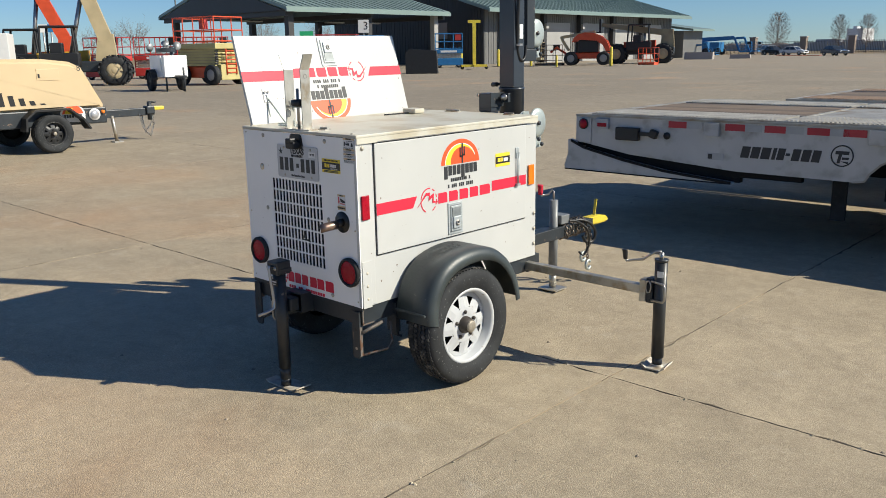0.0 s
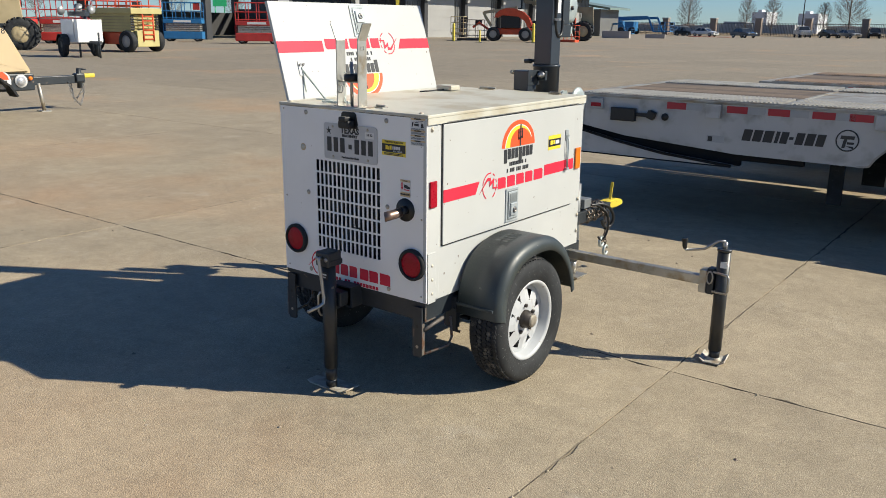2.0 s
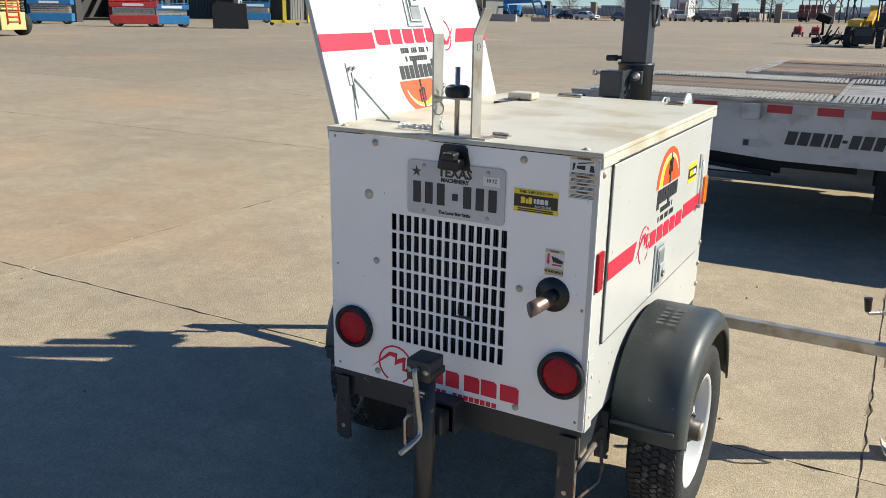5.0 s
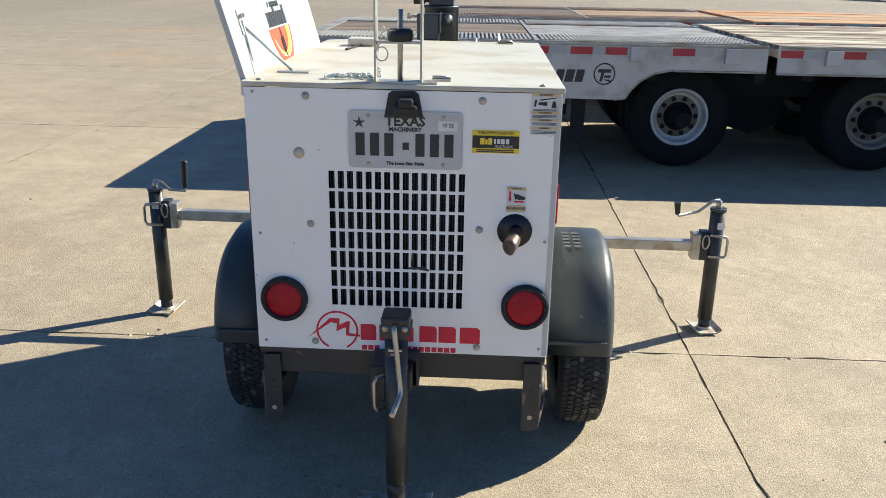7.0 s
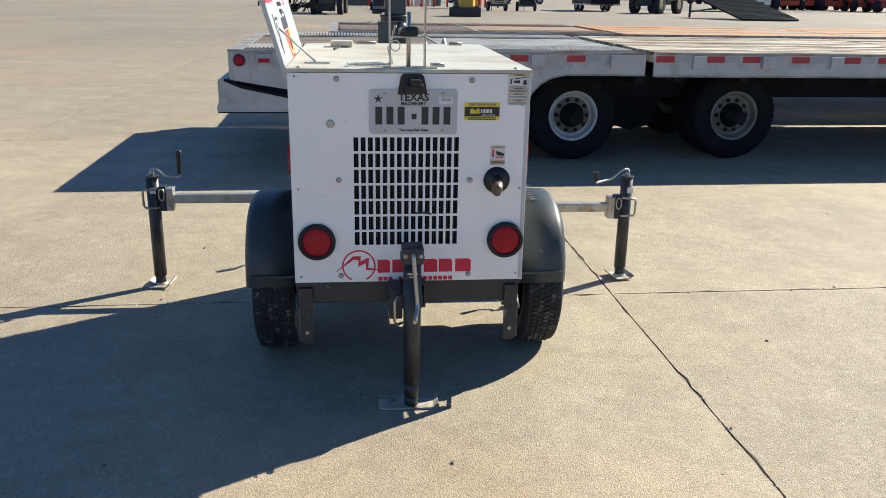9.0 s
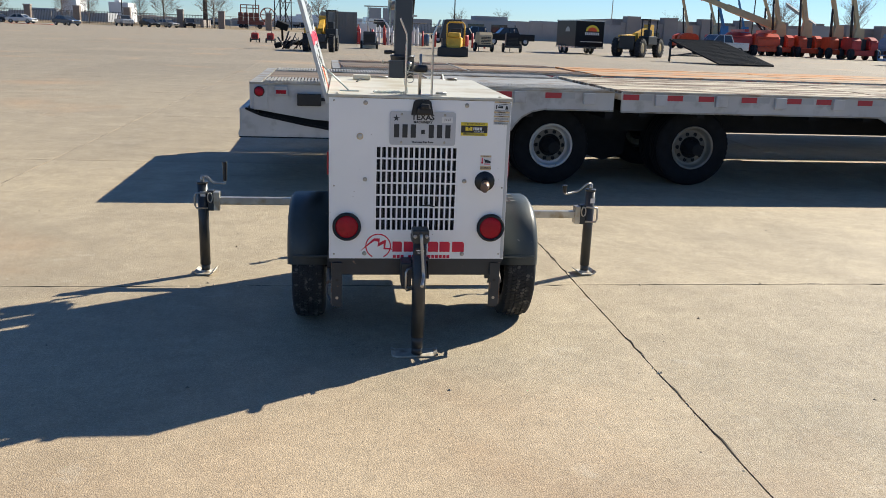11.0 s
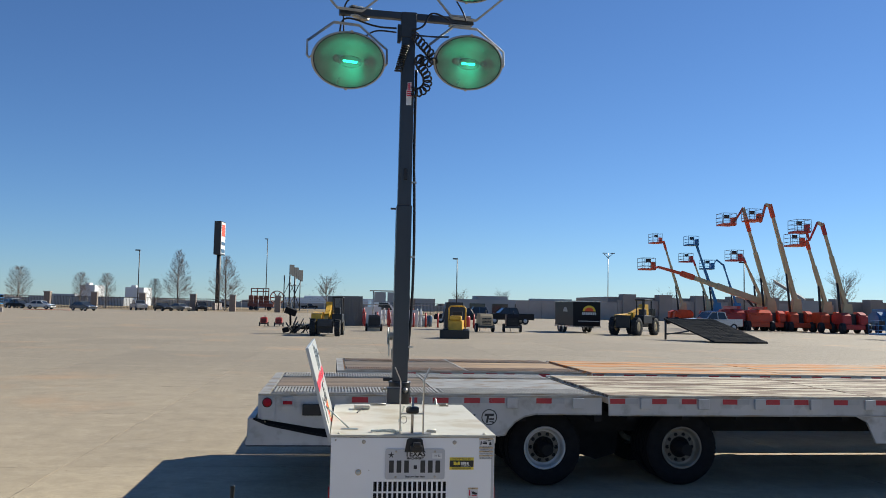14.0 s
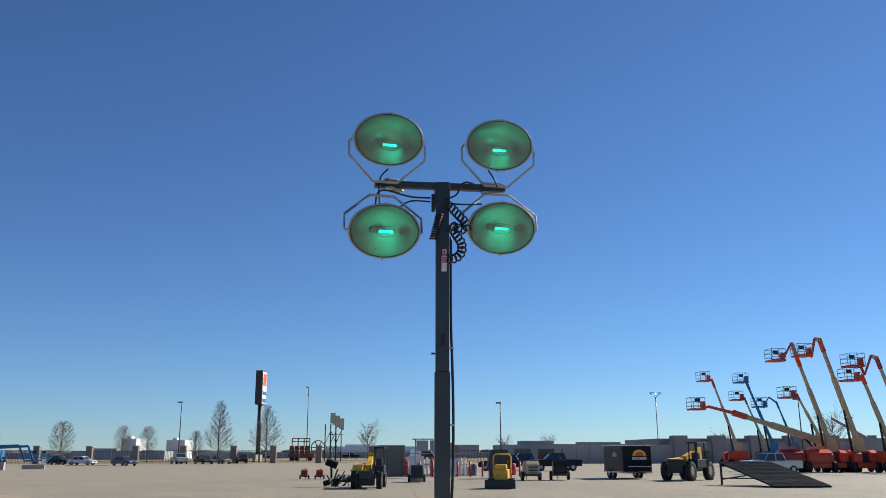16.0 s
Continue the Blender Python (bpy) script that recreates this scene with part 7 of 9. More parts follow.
# scissor lifts
def scissor_lift(x, y, rz, paint, body, L, W, zd, label, big=False):
    root = thing("scissor_lift", label, "scissor lift", pose(x, y, 0, 0, 0, rz), "scissor lifts by the canopy")
    r = 0.40 if big else 0.20
    for sx in (-1, 1):
        for sy in (-1, 1):
            simple_wheel(root, sx * L * 0.36, sy * (W / 2 - 0.08), r, 0.26 if big else 0.14, M_DOORW if big else M_SILVER, "y")
    bb = bm_new()
    box(bb, -L / 2, L / 2, -W / 2 + (0.25 if big else 0.0), W / 2 - (0.25 if big else 0.0), r * 0.7, r * 0.7 + (0.45 if big else 0.42), None, 0.03)
    part("chassis", bb, body, root)
    if big:
        bb = bm_new()
        box(bb, -L / 2 - 0.012, -L / 2 + 0.15, -W / 2 + 0.22, W / 2 - 0.22, r * 0.5, r * 0.7 + 0.52, None, 0.02)
        part("end_plate", bb, M_LIFTY, root, "cream end plate under the ladder")
        # filler box in shaded cream makes the stack look solid
        bb = bm_new()
        box(bb, -L * 0.40, L * 0.44, -W / 2 + 0.17, W / 2 - 0.17, r * 0.7 + 0.46, zd - 0.02)
        part("stack_filler", bb, M_TAN_SHADE, root, "shaded cream filler inside the folded scissor stack")
        for sy in (-1, 1):
            for k in range(6):
                bb = bm_new()
                zk = r * 0.7 + 0.56 + (zd - r * 0.7 - 0.56) * k / 6
                rbox(bb, (-L * 0.44 - 0.01, sy * (W / 2 - 0.16), zk), (0.05, 0.16, 0.075), pose(0, 0, 0), 0.02)
                part("arm_knuckle", bb, M_BLACK, root, "black-ended pivot of the scissor arms")
    z0 = r * 0.7 + (0.46 if big else 0.43)
    n = 6 if big else 4
    for k in range(n):
        bb = bm_new()
        h = (zd - z0) / n
        za, zb = z0 + k * h + h * 0.1, z0 + k * h + h * 0.9
        for y0 in (-W / 2 + 0.08, W / 2 - 0.16):
            box(bb, -L * 0.44, L * 0.44, y0, y0 + 0.08, za, zb)
        for sx in (-1, 1):
            tube(bb, [(sx * L * 0.42, -W / 2 + 0.1, (za + zb) / 2), (sx * L * 0.42, W / 2 - 0.1, (za + zb) / 2)], 0.05, 6)
        part("scissor_arm", bb, M_LIFTY if big else M_GALV, root)
    bb = bm_new()
    for sx in (-1,):
        for y0 in (-0.25, 0.25):
            tube(bb, [(sx * L / 2 - 0.03, y0, r), (sx * L / 2 - 0.03, y0, zd)], 0.03, 6)
        for k in range(6):
            z = r + (zd - r) * (k + 0.5) / 6
            tube(bb, [(sx * L / 2 - 0.03, -0.25, z), (sx * L / 2 - 0.03, 0.25, z)], 0.025, 6)
    tagged(part("ladder", bb, paint, root), kind="stuff")
    bb = bm_new()
    box(bb, -L / 2, L / 2, -W / 2, W / 2, zd, zd + (0.22 if big else 0.24), None, 0.02)
    part("deck", bb, M_LIFTY if big else body, root)
    bb = bm_new()
    n = max(3, int(L / 0.55))
    h0, h1 = zd + 0.22, zd + 0.22 + (1.0 if big else 0.95)
    for i in range(n + 1):
        px_ = -L / 2 + 0.03 + (L - 0.06) * i / n
        for y0 in (-W / 2 + 0.03, W / 2 - 0.03):
            tube(bb, [(px_, y0, h0), (px_, y0, h1)], 0.024, 5)
    for z in (h0 + 0.08, (h0 + h1) / 2, h1):
        tube(bb, [(-L / 2 + 0.03, -W / 2 + 0.03, z), (L / 2 - 0.03, -W / 2 + 0.03, z), (L / 2 - 0.03, W / 2 - 0.03, z), (-L / 2 + 0.03, W / 2 - 0.03, z), (-L / 2 + 0.03, -W / 2 + 0.03, z)], 0.026, 5)
    part("guard_rail", bb, paint, root)
    bb = bm_new()
    box(bb, L / 2 - 0.45, L / 2 - 0.1, -W / 2 + 0.03, -W / 2 + 0.2, h1 - 0.4, h1 - 0.02)
    part("control_box", bb, M_LRED if paint is not M_LRED else M_BLACK, root)
    bb = bm_new()
    box(bb, -0.5, 0.5, -W / 2 - 0.006, -W / 2, zd + 0.06, zd + 0.18)
    part("brand_bar", bb, M_STICKW, root)
    return root


scissor_lift(-27.18, 16.78, 188, M_JLG, M_JLG, 2.5, 1.5, 1.40, "large cream scissor lift with orange guard rails", True)
scissor_lift(-39.8, 28.9, 42, M_BLUE, M_BLUE, 2.2, 0.95, 1.02, "blue electric scissor lift with grey arms")
scissor_lift(-33.0, 28.6, 40, M_LRED, M_LRED, 2.3, 0.95, 0.95, "red electric scissor lift parked by the canopy")
scissor_lift(-31.6, 29.6, 60, M_BLUE, M_BLUE, 1.7, 0.85, 0.85, "small blue electric scissor lift by the canopy")
scissor_lift(-31.8, 36.4, 42, M_BLUE, M_BLUE, 1.7, 0.85, 0.85, "small blue electric scissor lift by the workshop")
for k in range(3):
    scissor_lift(-39.5 + 0.8 * k, 18.6 + k * 2.4, 20 + 25 * k, M_LRED, M_LRED, 2.3, 1.0, 0.95, "dull red scissor lift parked in a row")


# telehandlers
def telehandler(m, paint, boom, label, wr=0.62, boom_up=25, blen=5.5, stout=1.0, base=1.45):
    """Long axis along x, boom pivot at the back (-x), pointing to +x and up."""
    root = thing("telehandler", label, "telehandler", m, "telehandlers in the yard")
    for sx in (-1, 1):
        for sy in (-1, 1):
            t = simple_wheel(root, sx * base, sy * 0.95, wr, 0.42, M_TAN, "y")
            bb = bm_new()
            for k in range(18):
                a = 2 * math.pi * k / 18
                box(bb, -0.19, 0.19, -0.05, 0.05, wr - 0.03, wr + 0.045, Matrix.Translation((sx * base, sy * 0.95, wr)) @ Matrix.Rotation(a, 4, "Y") @ pose(0, 0, 0, 0, 0, 90 + (18 if sy > 0 else -18)))
            tagged(part("lug", bb, M_RUBBER, t), kind="stuff")
    bb = bm_new()
    box(bb, -2.1, 1.9, -0.55, 0.55, 0.55, 1.0, None, 0.05)
    part("chassis", bb, M_FRAME, root)
    bb = bm_new()
    prism(bb, [(-0.9, 0.9), (1.1, 0.9), (1.1, 1.35), (-0.9, 1.45)], -1.15, -0.4, "y")
    part("engine_hood", bb, paint, root)
    bb = bm_new()
    for p in ((-0.6, 0.45), (0.55, 0.45), (-0.6, 1.15), (0.75, 1.15)):
        tube(bb, [(p[0], p[1], 1.0), (p[0] * 0.9, p[1], 2.35)], 0.05, 5)
    box(bb, -0.7, 0.7, 0.38, 1.22, 2.33, 2.42, None, 0.03)
    box(bb, -0.7, 0.8, 0.40, 1.2, 0.8, 1.35, None, 0.05)
    part("cab_frame", bb, M_BLACK, root)
    bb = bm_new()
    box(bb, -0.1, 0.4, 0.55, 1.0, 1.2, 1.75, None, 0.05)
    part("seat", bb, M_BLACK, root)
    a = Vector((-1.7, -0.05, 1.85))
    d = Vector((math.cos(radians(boom_up)), 0, math.sin(radians(boom_up))))
    for k, (s0, s1, w) in enumerate(((0, 0.62, 0.36), (0.58, 0.86, 0.29), (0.82, 1.0, 0.22))):
        bb = bm_new()
        tube(bb, [a + d * blen * s0, a + d * blen * s1], w * stout * 0.707, 4, ph=math.pi / 4)
        part("boom_section", bb, boom, root)
        if k < 2:
            bb = bm_new()
            for q in (0.97, 1.0):
                tube(bb, [a + d * blen * (s1 * q - 0.012), a + d * blen * (s1 * q)], (w * stout + 0.05) * 0.707, 4, ph=math.pi / 4)
            part("boom_collar", bb, boom, root)
    bb = bm_new()
    prism(bb, [(-2.1, 0.9), (-1.2, 0.9), (-1.4, 2.1), (-2.0, 2.1)], -0.32, 0.22, "y")
    part("boom_pivot", bb, boom, root)
    tip = a + d * blen
    bb = bm_new()
    box(bb, tip.x, tip.x + 0.12, -0.6, 0.6, tip.z - 0.5, tip.z + 0.35)
    for y0 in (-0.4, 0.3):
        box(bb, tip.x + 0.12, tip.x + 1.15, y0, y0 + 0.1, tip.z - 0.5, tip.z - 0.44)
    part("fork_carriage", bb, M_BLACK, root)
    bb = bm_new()
    tube(bb, [(-0.2, -0.05, 1.0), a + d * blen * 0.35], 0.09, 8)
    part("lift_cylinder", bb, M_STEEL, root)
    return root


telehandler(stretch(1.0, 1.2) @ pose(-32.2, 14.0, 0, 0, 0, 238), M_CAT, M_TAN, "cream and yellow telehandler with boom raised high", 0.60, 72, 6.5, 1.55, 2.0)
telehandler(stretch(1.0, 1.1) @ pose(-36.4, 14.2, 0, 0, 0, 240), M_JLG, M_JLG, "orange telehandler with boom raised high", 0.56, 66, 7.0, 1.45)
telehandler(pose(-24.4, 46.5, 0, 0, 0, 205), M_JLG, M_TAN_SHADE, "orange telehandler with its cream boom low", 0.60, 8, 4.2)
telehandler(stretch(1.06, -0.2) @ pose(19.7, 54.6, 0, 0, 0, 222) @ Matrix.Diagonal((0.85, 0.95, 1.05, 1)), M_CAT, M_CAT, "yellow and dark green telehandler with boom lowered", 0.60, -14, 3.6)
telehandler(pose(-1.6, 46.6, 0, 0, 0, 265) @ Matrix.Diagonal((0.8, 0.75, 0.95, 1)), M_CAT, M_CAT, "yellow rough-terrain forklift parked in the yard", 0.50, -20, 3.4)
root = thing("boom_lift", "orange articulated boom lift folded low by the workshop", "boom lift", pose(-26.3, 43.4, 0, 0, 0, 28), "lifts by the workshop")
for sx in (-1, 1):
    for sy in (-1, 1):
        simple_wheel(root, sx * 1.0, sy * 0.85, 0.42, 0.30, M_DOORW, "y")
b = bm_new()
box(b, -1.35, 1.45, -0.62, 0.62, 0.40, 0.78, None, 0.06)
part("chassis", b, M_JLG, root)
b = bm_new()
box(b, -0.55, 0.65, -0.78, 0.78, 0.78, 1.55, None, 0.05)
part("engine", b, M_BLACK, root, "dark open engine bay")
for y0, y1 in ((-0.95, -0.45), (0.45, 0.95)):
    b = bm_new()
    prism(b, [(-0.95, 1.40), (-0.85, 1.65), (-0.60, 1.86), (-0.20, 1.98), (0.30, 1.96), (0.80, 1.78), (1.18, 1.45), (1.40, 0.95), (1.15, 0.82), (0.95, 1.20), (0.55, 1.48), (-0.4, 1.55)], y0, y1, "y")
    part("hood_shell", b, M_JLG, root, "rounded orange hood")
b = bm_new()
tube(b, [(-1.2, 0, 0.9), (-1.6, 0, 1.5), (-1.7, 0, 1.75)], 0.12, 4, ph=math.pi / 4)
part("riser", b, M_TAN, root)
b = bm_new()
tube(b, [(-1.7, 0, 1.72), (0.4, 0, 2.02)], 0.13, 4, ph=math.pi / 4)
part("boom_base", b, M_TAN, root)
b = bm_new()
tube(b, [(-1.4, 0.2, 0.7), (-2.0, 0.2, 1.1), (-2.4, 0.2, 0.8)], 0.10, 4, ph=math.pi / 4)
part("jib", b, M_JLG, root)
basket(root, Vector((-3.3, 0.2, 0.35)), 0.8, 1.6, 1.1, M_TAN, 2, 0)
root = thing("work_platform", "orange railed work platform standing on the ground", "platform", pose(-21.4, 42.1, 0, 0, 0, 10))
basket(root, Vector((0, 0, 0.0)), 0.95, 0.8, 0.95, M_JLG, 2, 0)
root = thing("cage", "rusty brown lift cage by the workshop wall", "cage", pose(-29.5, 43.8, 0, 0, 0, 25))
basket(root, Vector((0, 0, 0.0)), 1.8, 1.0, 1.3, M_BARK, 3, 0)


# towable compressor nearest the tower
M_RIMK = mat("black_steel_wheel", (0.035, 0.036, 0.037), 0.4, metal=0.3, var=0.3, scale=14, bump=0.08)
comp = thing("towable_compressor", "cream towable air compressor with black frame, wheel and drawbar", "compressor", pose(-11.97, 3.27, 0, 0, 0, 1.5) @ Matrix.Scale(1.08, 4))
b = bm_new()
prof = [(-1.75, 0.62), (-1.80, 1.05), (-1.70, 1.33), (-1.45, 1.43), (0.0, 1.42), (0.42, 1.37), (0.60, 1.28), (0.90, 0.70), (0.90, 0.62)]
prism(b, prof, -0.76, 0.76, "x")
bmesh.ops.bevel(b, geom=[e_ for e_ in b.edges if abs(e_.verts[0].co.x - e_.verts[1].co.x) < 0.01], offset=0.07, segments=3, affect="EDGES")
hood = part("hood", b, M_CREAM, comp, "smooth cream canopy")
b = bm_new()
for k in range(8):
    y0 = -1.15 + k * 0.15
    hh = 0.20 if k < 4 else 0.20 - 0.045 * (k - 3)
    prism(b, [(y0, 0.74), (y0 + 0.075, 0.74), (y0 + 0.05, 0.74 + hh), (y0 - 0.025, 0.74 + hh)], 0.755, 0.765, "x")
part("louvre", b, M_BLACK, hood, "dark louvre slots")
b = bm_new()
box(b, 0.757, 0.766, -0.12, 0.22, 1.10, 1.27, None, 0.003)
part("hatch", b, M_CREAM, hood)
b = bm_new()
box(b, 0.757, 0.772, -0.10, -0.075, 1.14, 1.20)
part("hatch_latch", b, M_BLACK, hood)
letters("unit_lettering", "8", 0.13, M_INK, comp, Matrix.Translation((0.764, 0.53, 1.27)) @ pose(0, 0, 0, 0, 0, 90))
b = bm_new()
box(b, -0.74, 0.74, -1.75, 0.93, 0.40, 0.655, None, 0.02)
part("base_frame", b, M_FRAME, comp, "black base frame")
for s_ in (-1, 1):
    road_wheel("wheel", comp, Matrix.Translation((s_ * 0.80, 0, 0.30)) @ pose(0, 0, 0, 0, 0, 0 if s_ > 0 else 180), 0.30, 0.20, 0.175, M_RIMK, 8, "black tyre on a black steel wheel")
    b = bm_new()
    strip(b, [(-0.42, 0.36), (-0.40, 0.55), (-0.26, 0.66), (0.26, 0.66), (0.46, 0.50), (0.56, 0.34)], 0.03, s_ * 0.70, s_ * 0.93, "x")
    part("fender", b, M_BLACK, comp)
b = bm_new()
box(b, -0.06, 0.06, 0.90, 2.15, 0.42, 0.55, None, 0.01)
part("drawbar", b, M_FRAME, comp)
b = bm_new()
box(b, -0.05, 0.05, 2.13, 2.35, 0.50, 0.57, None, 0.015)
part("coupler", b, M_YELLOW, comp)
b = bm_new()
tube(b, [(0.05, 1.35, 0.45), (0.05, 1.40, 0.02)], 0.03, 8)
box(b, -0.03, 0.13, 1.32, 1.48, 0.0, 0.02)
part("stand", b, M_GALV, comp)
b = bm_new()
tube(b, [(0.05, 2.05, 0.34), (0.05, 2.06, 0.66)], 0.04, 8)
box(b, -0.04, 0.10, 1.98, 2.14, 0.44, 0.58, None, 0.02)
tube(b, [(0.05, 2.06, 0.65), (0.10, 2.16, 0.64)], 0.015, 6)
part("drawbar_jack", b, M_FRAME, comp)
b = bm_new()
tube(b, [(0.02, 1.18, 0.55), (0.02, 1.18, 0.60), (0.06, 1.16, 0.66)], 0.022, 8)
part("brake_lever", b, M_LRED, comp)
b = bm_new()
chain(b, [(0.06, 1.85, 0.45), (0.07, 1.9, 0.2), (0.08, 2.02, 0.06), (0.07, 2.1, 0.25), (0.06, 2.12, 0.5)], 0.05, 0.006, 0.014)
part("tow_chain", b, M_STEEL, comp)
b = bm_new()
chain(b, [(-0.06, 1.95, 0.45), (-0.05, 2.0, 0.12), (-0.04, 2.14, 0.3), (-0.03, 2.14, 0.5)], 0.05, 0.006, 0.014)
part("tow_chain", b, M_STEEL, comp)
# round and sunrise badges
b = bm_new()
lathe(b, [(0.095, 0.745), (0.095, 0.75), (0.001, 0.75)], (0, 0.72, 0.545), "x", 24)
bd = part("round_badge", b, M_STICKW, comp)
b = bm_new()
lathe(b, [(0.068, 0.751), (0.068, 0.754), (0.001, 0.754)], (0, 0.72, 0.545), "x", 20)
part("badge_core", b, M_SILVER, bd)
b = bm_new()
prism(b, [(0.20, 0.46), (0.56, 0.43)] + [(0.37 + 0.20 * math.cos(radians(a)), 0.56 + 0.16 * math.sin(radians(a))) for a in range(0, 181, 20)], 0.745, 0.75, "x")
bd = part("sunrise_badge", b, M_STICKW, comp)
b = bm_new()
prism(b, [(0.37 + 0.165 * math.cos(radians(a)), 0.575 + 0.13 * math.sin(radians(a))) for a in range(0, 181, 15)], 0.751, 0.754, "x")
part("sunrise_red", b, M_ORANGE, bd)
b = bm_new()
prism(b, [(0.37 + 0.13 * math.cos(radians(a)), 0.575 + 0.09 * math.sin(radians(a))) for a in range(90, 181, 15)] + [(0.37, 0.575)], 0.755, 0.758, "x")
part("sunrise_gold", b, M_STICKY, bd)
b = bm_new()
for k in range(7):
    box(b, 0.751, 0.754, 0.225 + k * 0.042, 0.257 + k * 0.042, 0.515, 0.565)
part("word_bar", b, M_INK, bd)
b = bm_new()
lathe(b, [(0.03, 0.745), (0.03, 0.765), (0.001, 0.77)], (0, 0.86, 0.58), "x", 12)
part("side_marker", b, M_ORANGELENS, comp)
b = bm_new()
box(b, 0.70, 0.80, -1.55, -0.80, 0.15, 0.52, None, 0.03)
tube(b, [(0.78, -1.4, 0.34), (0.92, -1.4, 0.34)], 0.12, 12)
part("air_outlet", b, M_STEEL, comp, "air outlet fittings")
b = bm_new()
box(b, -0.85, 0.85, -3.8, -1.95, 0.35, 2.35, None, 0.02)
bx = solid("box_truck_body", b, M_STICKW, "plain white box body of a parked truck", "truck", m=stretch(1.0, 1.9) @ pose(-32.8, 8.6, 0, 0, 0, 150))
bx.location.z = -0.35


# second light tower, folded
lt2 = thing("light_tower_trailer", "white towable light tower with its mast folded flat", "light tower", pose(-23.5, 12.8, 0, 0, 0, -98) @ Matrix.Diagonal((0.95, 0.80, 1.05, 1)))
b = bm_new()
box(b, -0.42, 0.42, -0.75, 0.45, 0.45, 1.12, None, 0.01)
part("body", b, M_WHITE, lt2)
b = bm_new()
box(b, -0.42, 0.42, 0.55, 0.85, 0.45, 1.12, None, 0.01)
part("tool_box", b, M_WHITE, lt2)
for s_ in (-1, 1):
    simple_wheel(lt2, s_ * 0.55, -0.3, 0.31, 0.19, M_BLACK, "x")
    b = bm_new()
    strip(b, [(-0.66, 0.36), (-0.60, 0.58), (-0.42, 0.68), (-0.18, 0.68), (0.0, 0.58), (0.06, 0.36)], 0.02, s_ * 0.44, s_ * 0.66, "x")
    part("fender", b, M_BLACK, lt2)
b = bm_new()
box(b, -0.05, 0.05, 0.45, 1.75, 0.42, 0.50)
for x, y in ((0.3, 0.6), (-0.3, 0.6), (0.0, 1.6)):
    tube(b, [(x, y, 0.0), (x, y, 0.75)], 0.035, 8)
part("drawbar", b, M_FRAME, lt2)
b = bm_new()
box(b, -0.07, 0.07, -1.0, 0.75, 1.22, 1.36)
tube(b, [(0, 0.5, 0.5), (0, 0.5, 1.4)], 0.07, 6)
part("folded_mast", b, M_MAST, lt2)
for k, (x, y, z) in enumerate(((-0.3, -0.95, 1.38), (0.3, -0.95, 1.38), (-0.28, 0.35, 1.42), (0.2, 0.5, 1.5))):
    b = bm_new()
    lathe(b, [(0.02, 0.09), (0.09, 0.07), (0.135, 0.0), (0.14, -0.015), (0.001, -0.02)], (0, 0, 0), "z", 18)
    o_ = part("floodlight", b, M_LAMPRING, lt2)
    o_.matrix_basis = pose(x, y, z, 30 + 40 * k, 20, 0)

# ---- workshop, canopy and what stands by it ----
WX0, WX1, WY0, WY1, WE, WP = -53.6, -37.0, 46.0, 75.0, 3.9, 6.6
WR = (WX0 + WX1) / 2
ws = thing("workshop_building", "dark metal-clad workshop with roller doors and green-grey roof", "building", stretch(1.6))
b = bm_new()
box(b, WX0, WX1, WY0 + 0.12, WY1, 0.0, WE)
part("side_wall", b, M_CLADG, ws, "grey ribbed metal wall")
b = bm_new()
prism(b, [(WX0, 0.0), (WX1 + 0.05, 0.0), (WX1 + 0.05, WE), (WR, WP - 0.15), (WX0, WE)], WY0, WY0 + 0.115, "y")
part("gable_wall", b, M_CLAD, ws, "dark ribbed metal gable wall")
b = bm_new()
k = WX0 + 0.1
while k < WX1:
    box(b, k, k + 0.07, WY0 - 0.03, WY0, 0.0, WE + (WP - 0.2 - WE) * (1 - abs(k - WR) / (WX1 - WR)))
    k += 0.3
tagged(part("cladding_rib", b, M_CLAD, ws), kind="stuff")
b = bm_new()
k = WY0 + 0.3
while k < WY1:
    box(b, WX1, WX1 + 0.03, k, k + 0.07, 0.0, WE)
    k += 0.3
tagged(part("cladding_rib", b, M_CLADG, ws), kind="stuff")
for k in range(5):
    y = 48.6 + k * 5.2
    b = bm_new()
    box(b, WX1 + 0.032, WX1 + 0.07, y, y + 3.4, 0.0, 3.1)
    rd = part("roller_door", b, M_DOORW, ws, "pale sectional roller door")
    b = bm_new()
    for j in range(6):
        box(b, WX1 + 0.071, WX1 + 0.085, y, y + 3.4, 0.5 * j, 0.5 * j + 0.46)
    part("slat", b, M_DOORW, rd)
    b = bm_new()
    box(b, WX1 + 0.03, WX1 + 0.40, y - 0.75, y - 0.35, 0.0, 3.75)
    part("pilaster", b, M_CLAD, ws)
    b = bm_new()
    box(b, WX1 + 0.40, WX1 + 0.62, y - 0.72, y - 0.38, 2.6, 3.0, None, 0.03)
    part("wall_lamp", b, M_DOORW, ws)
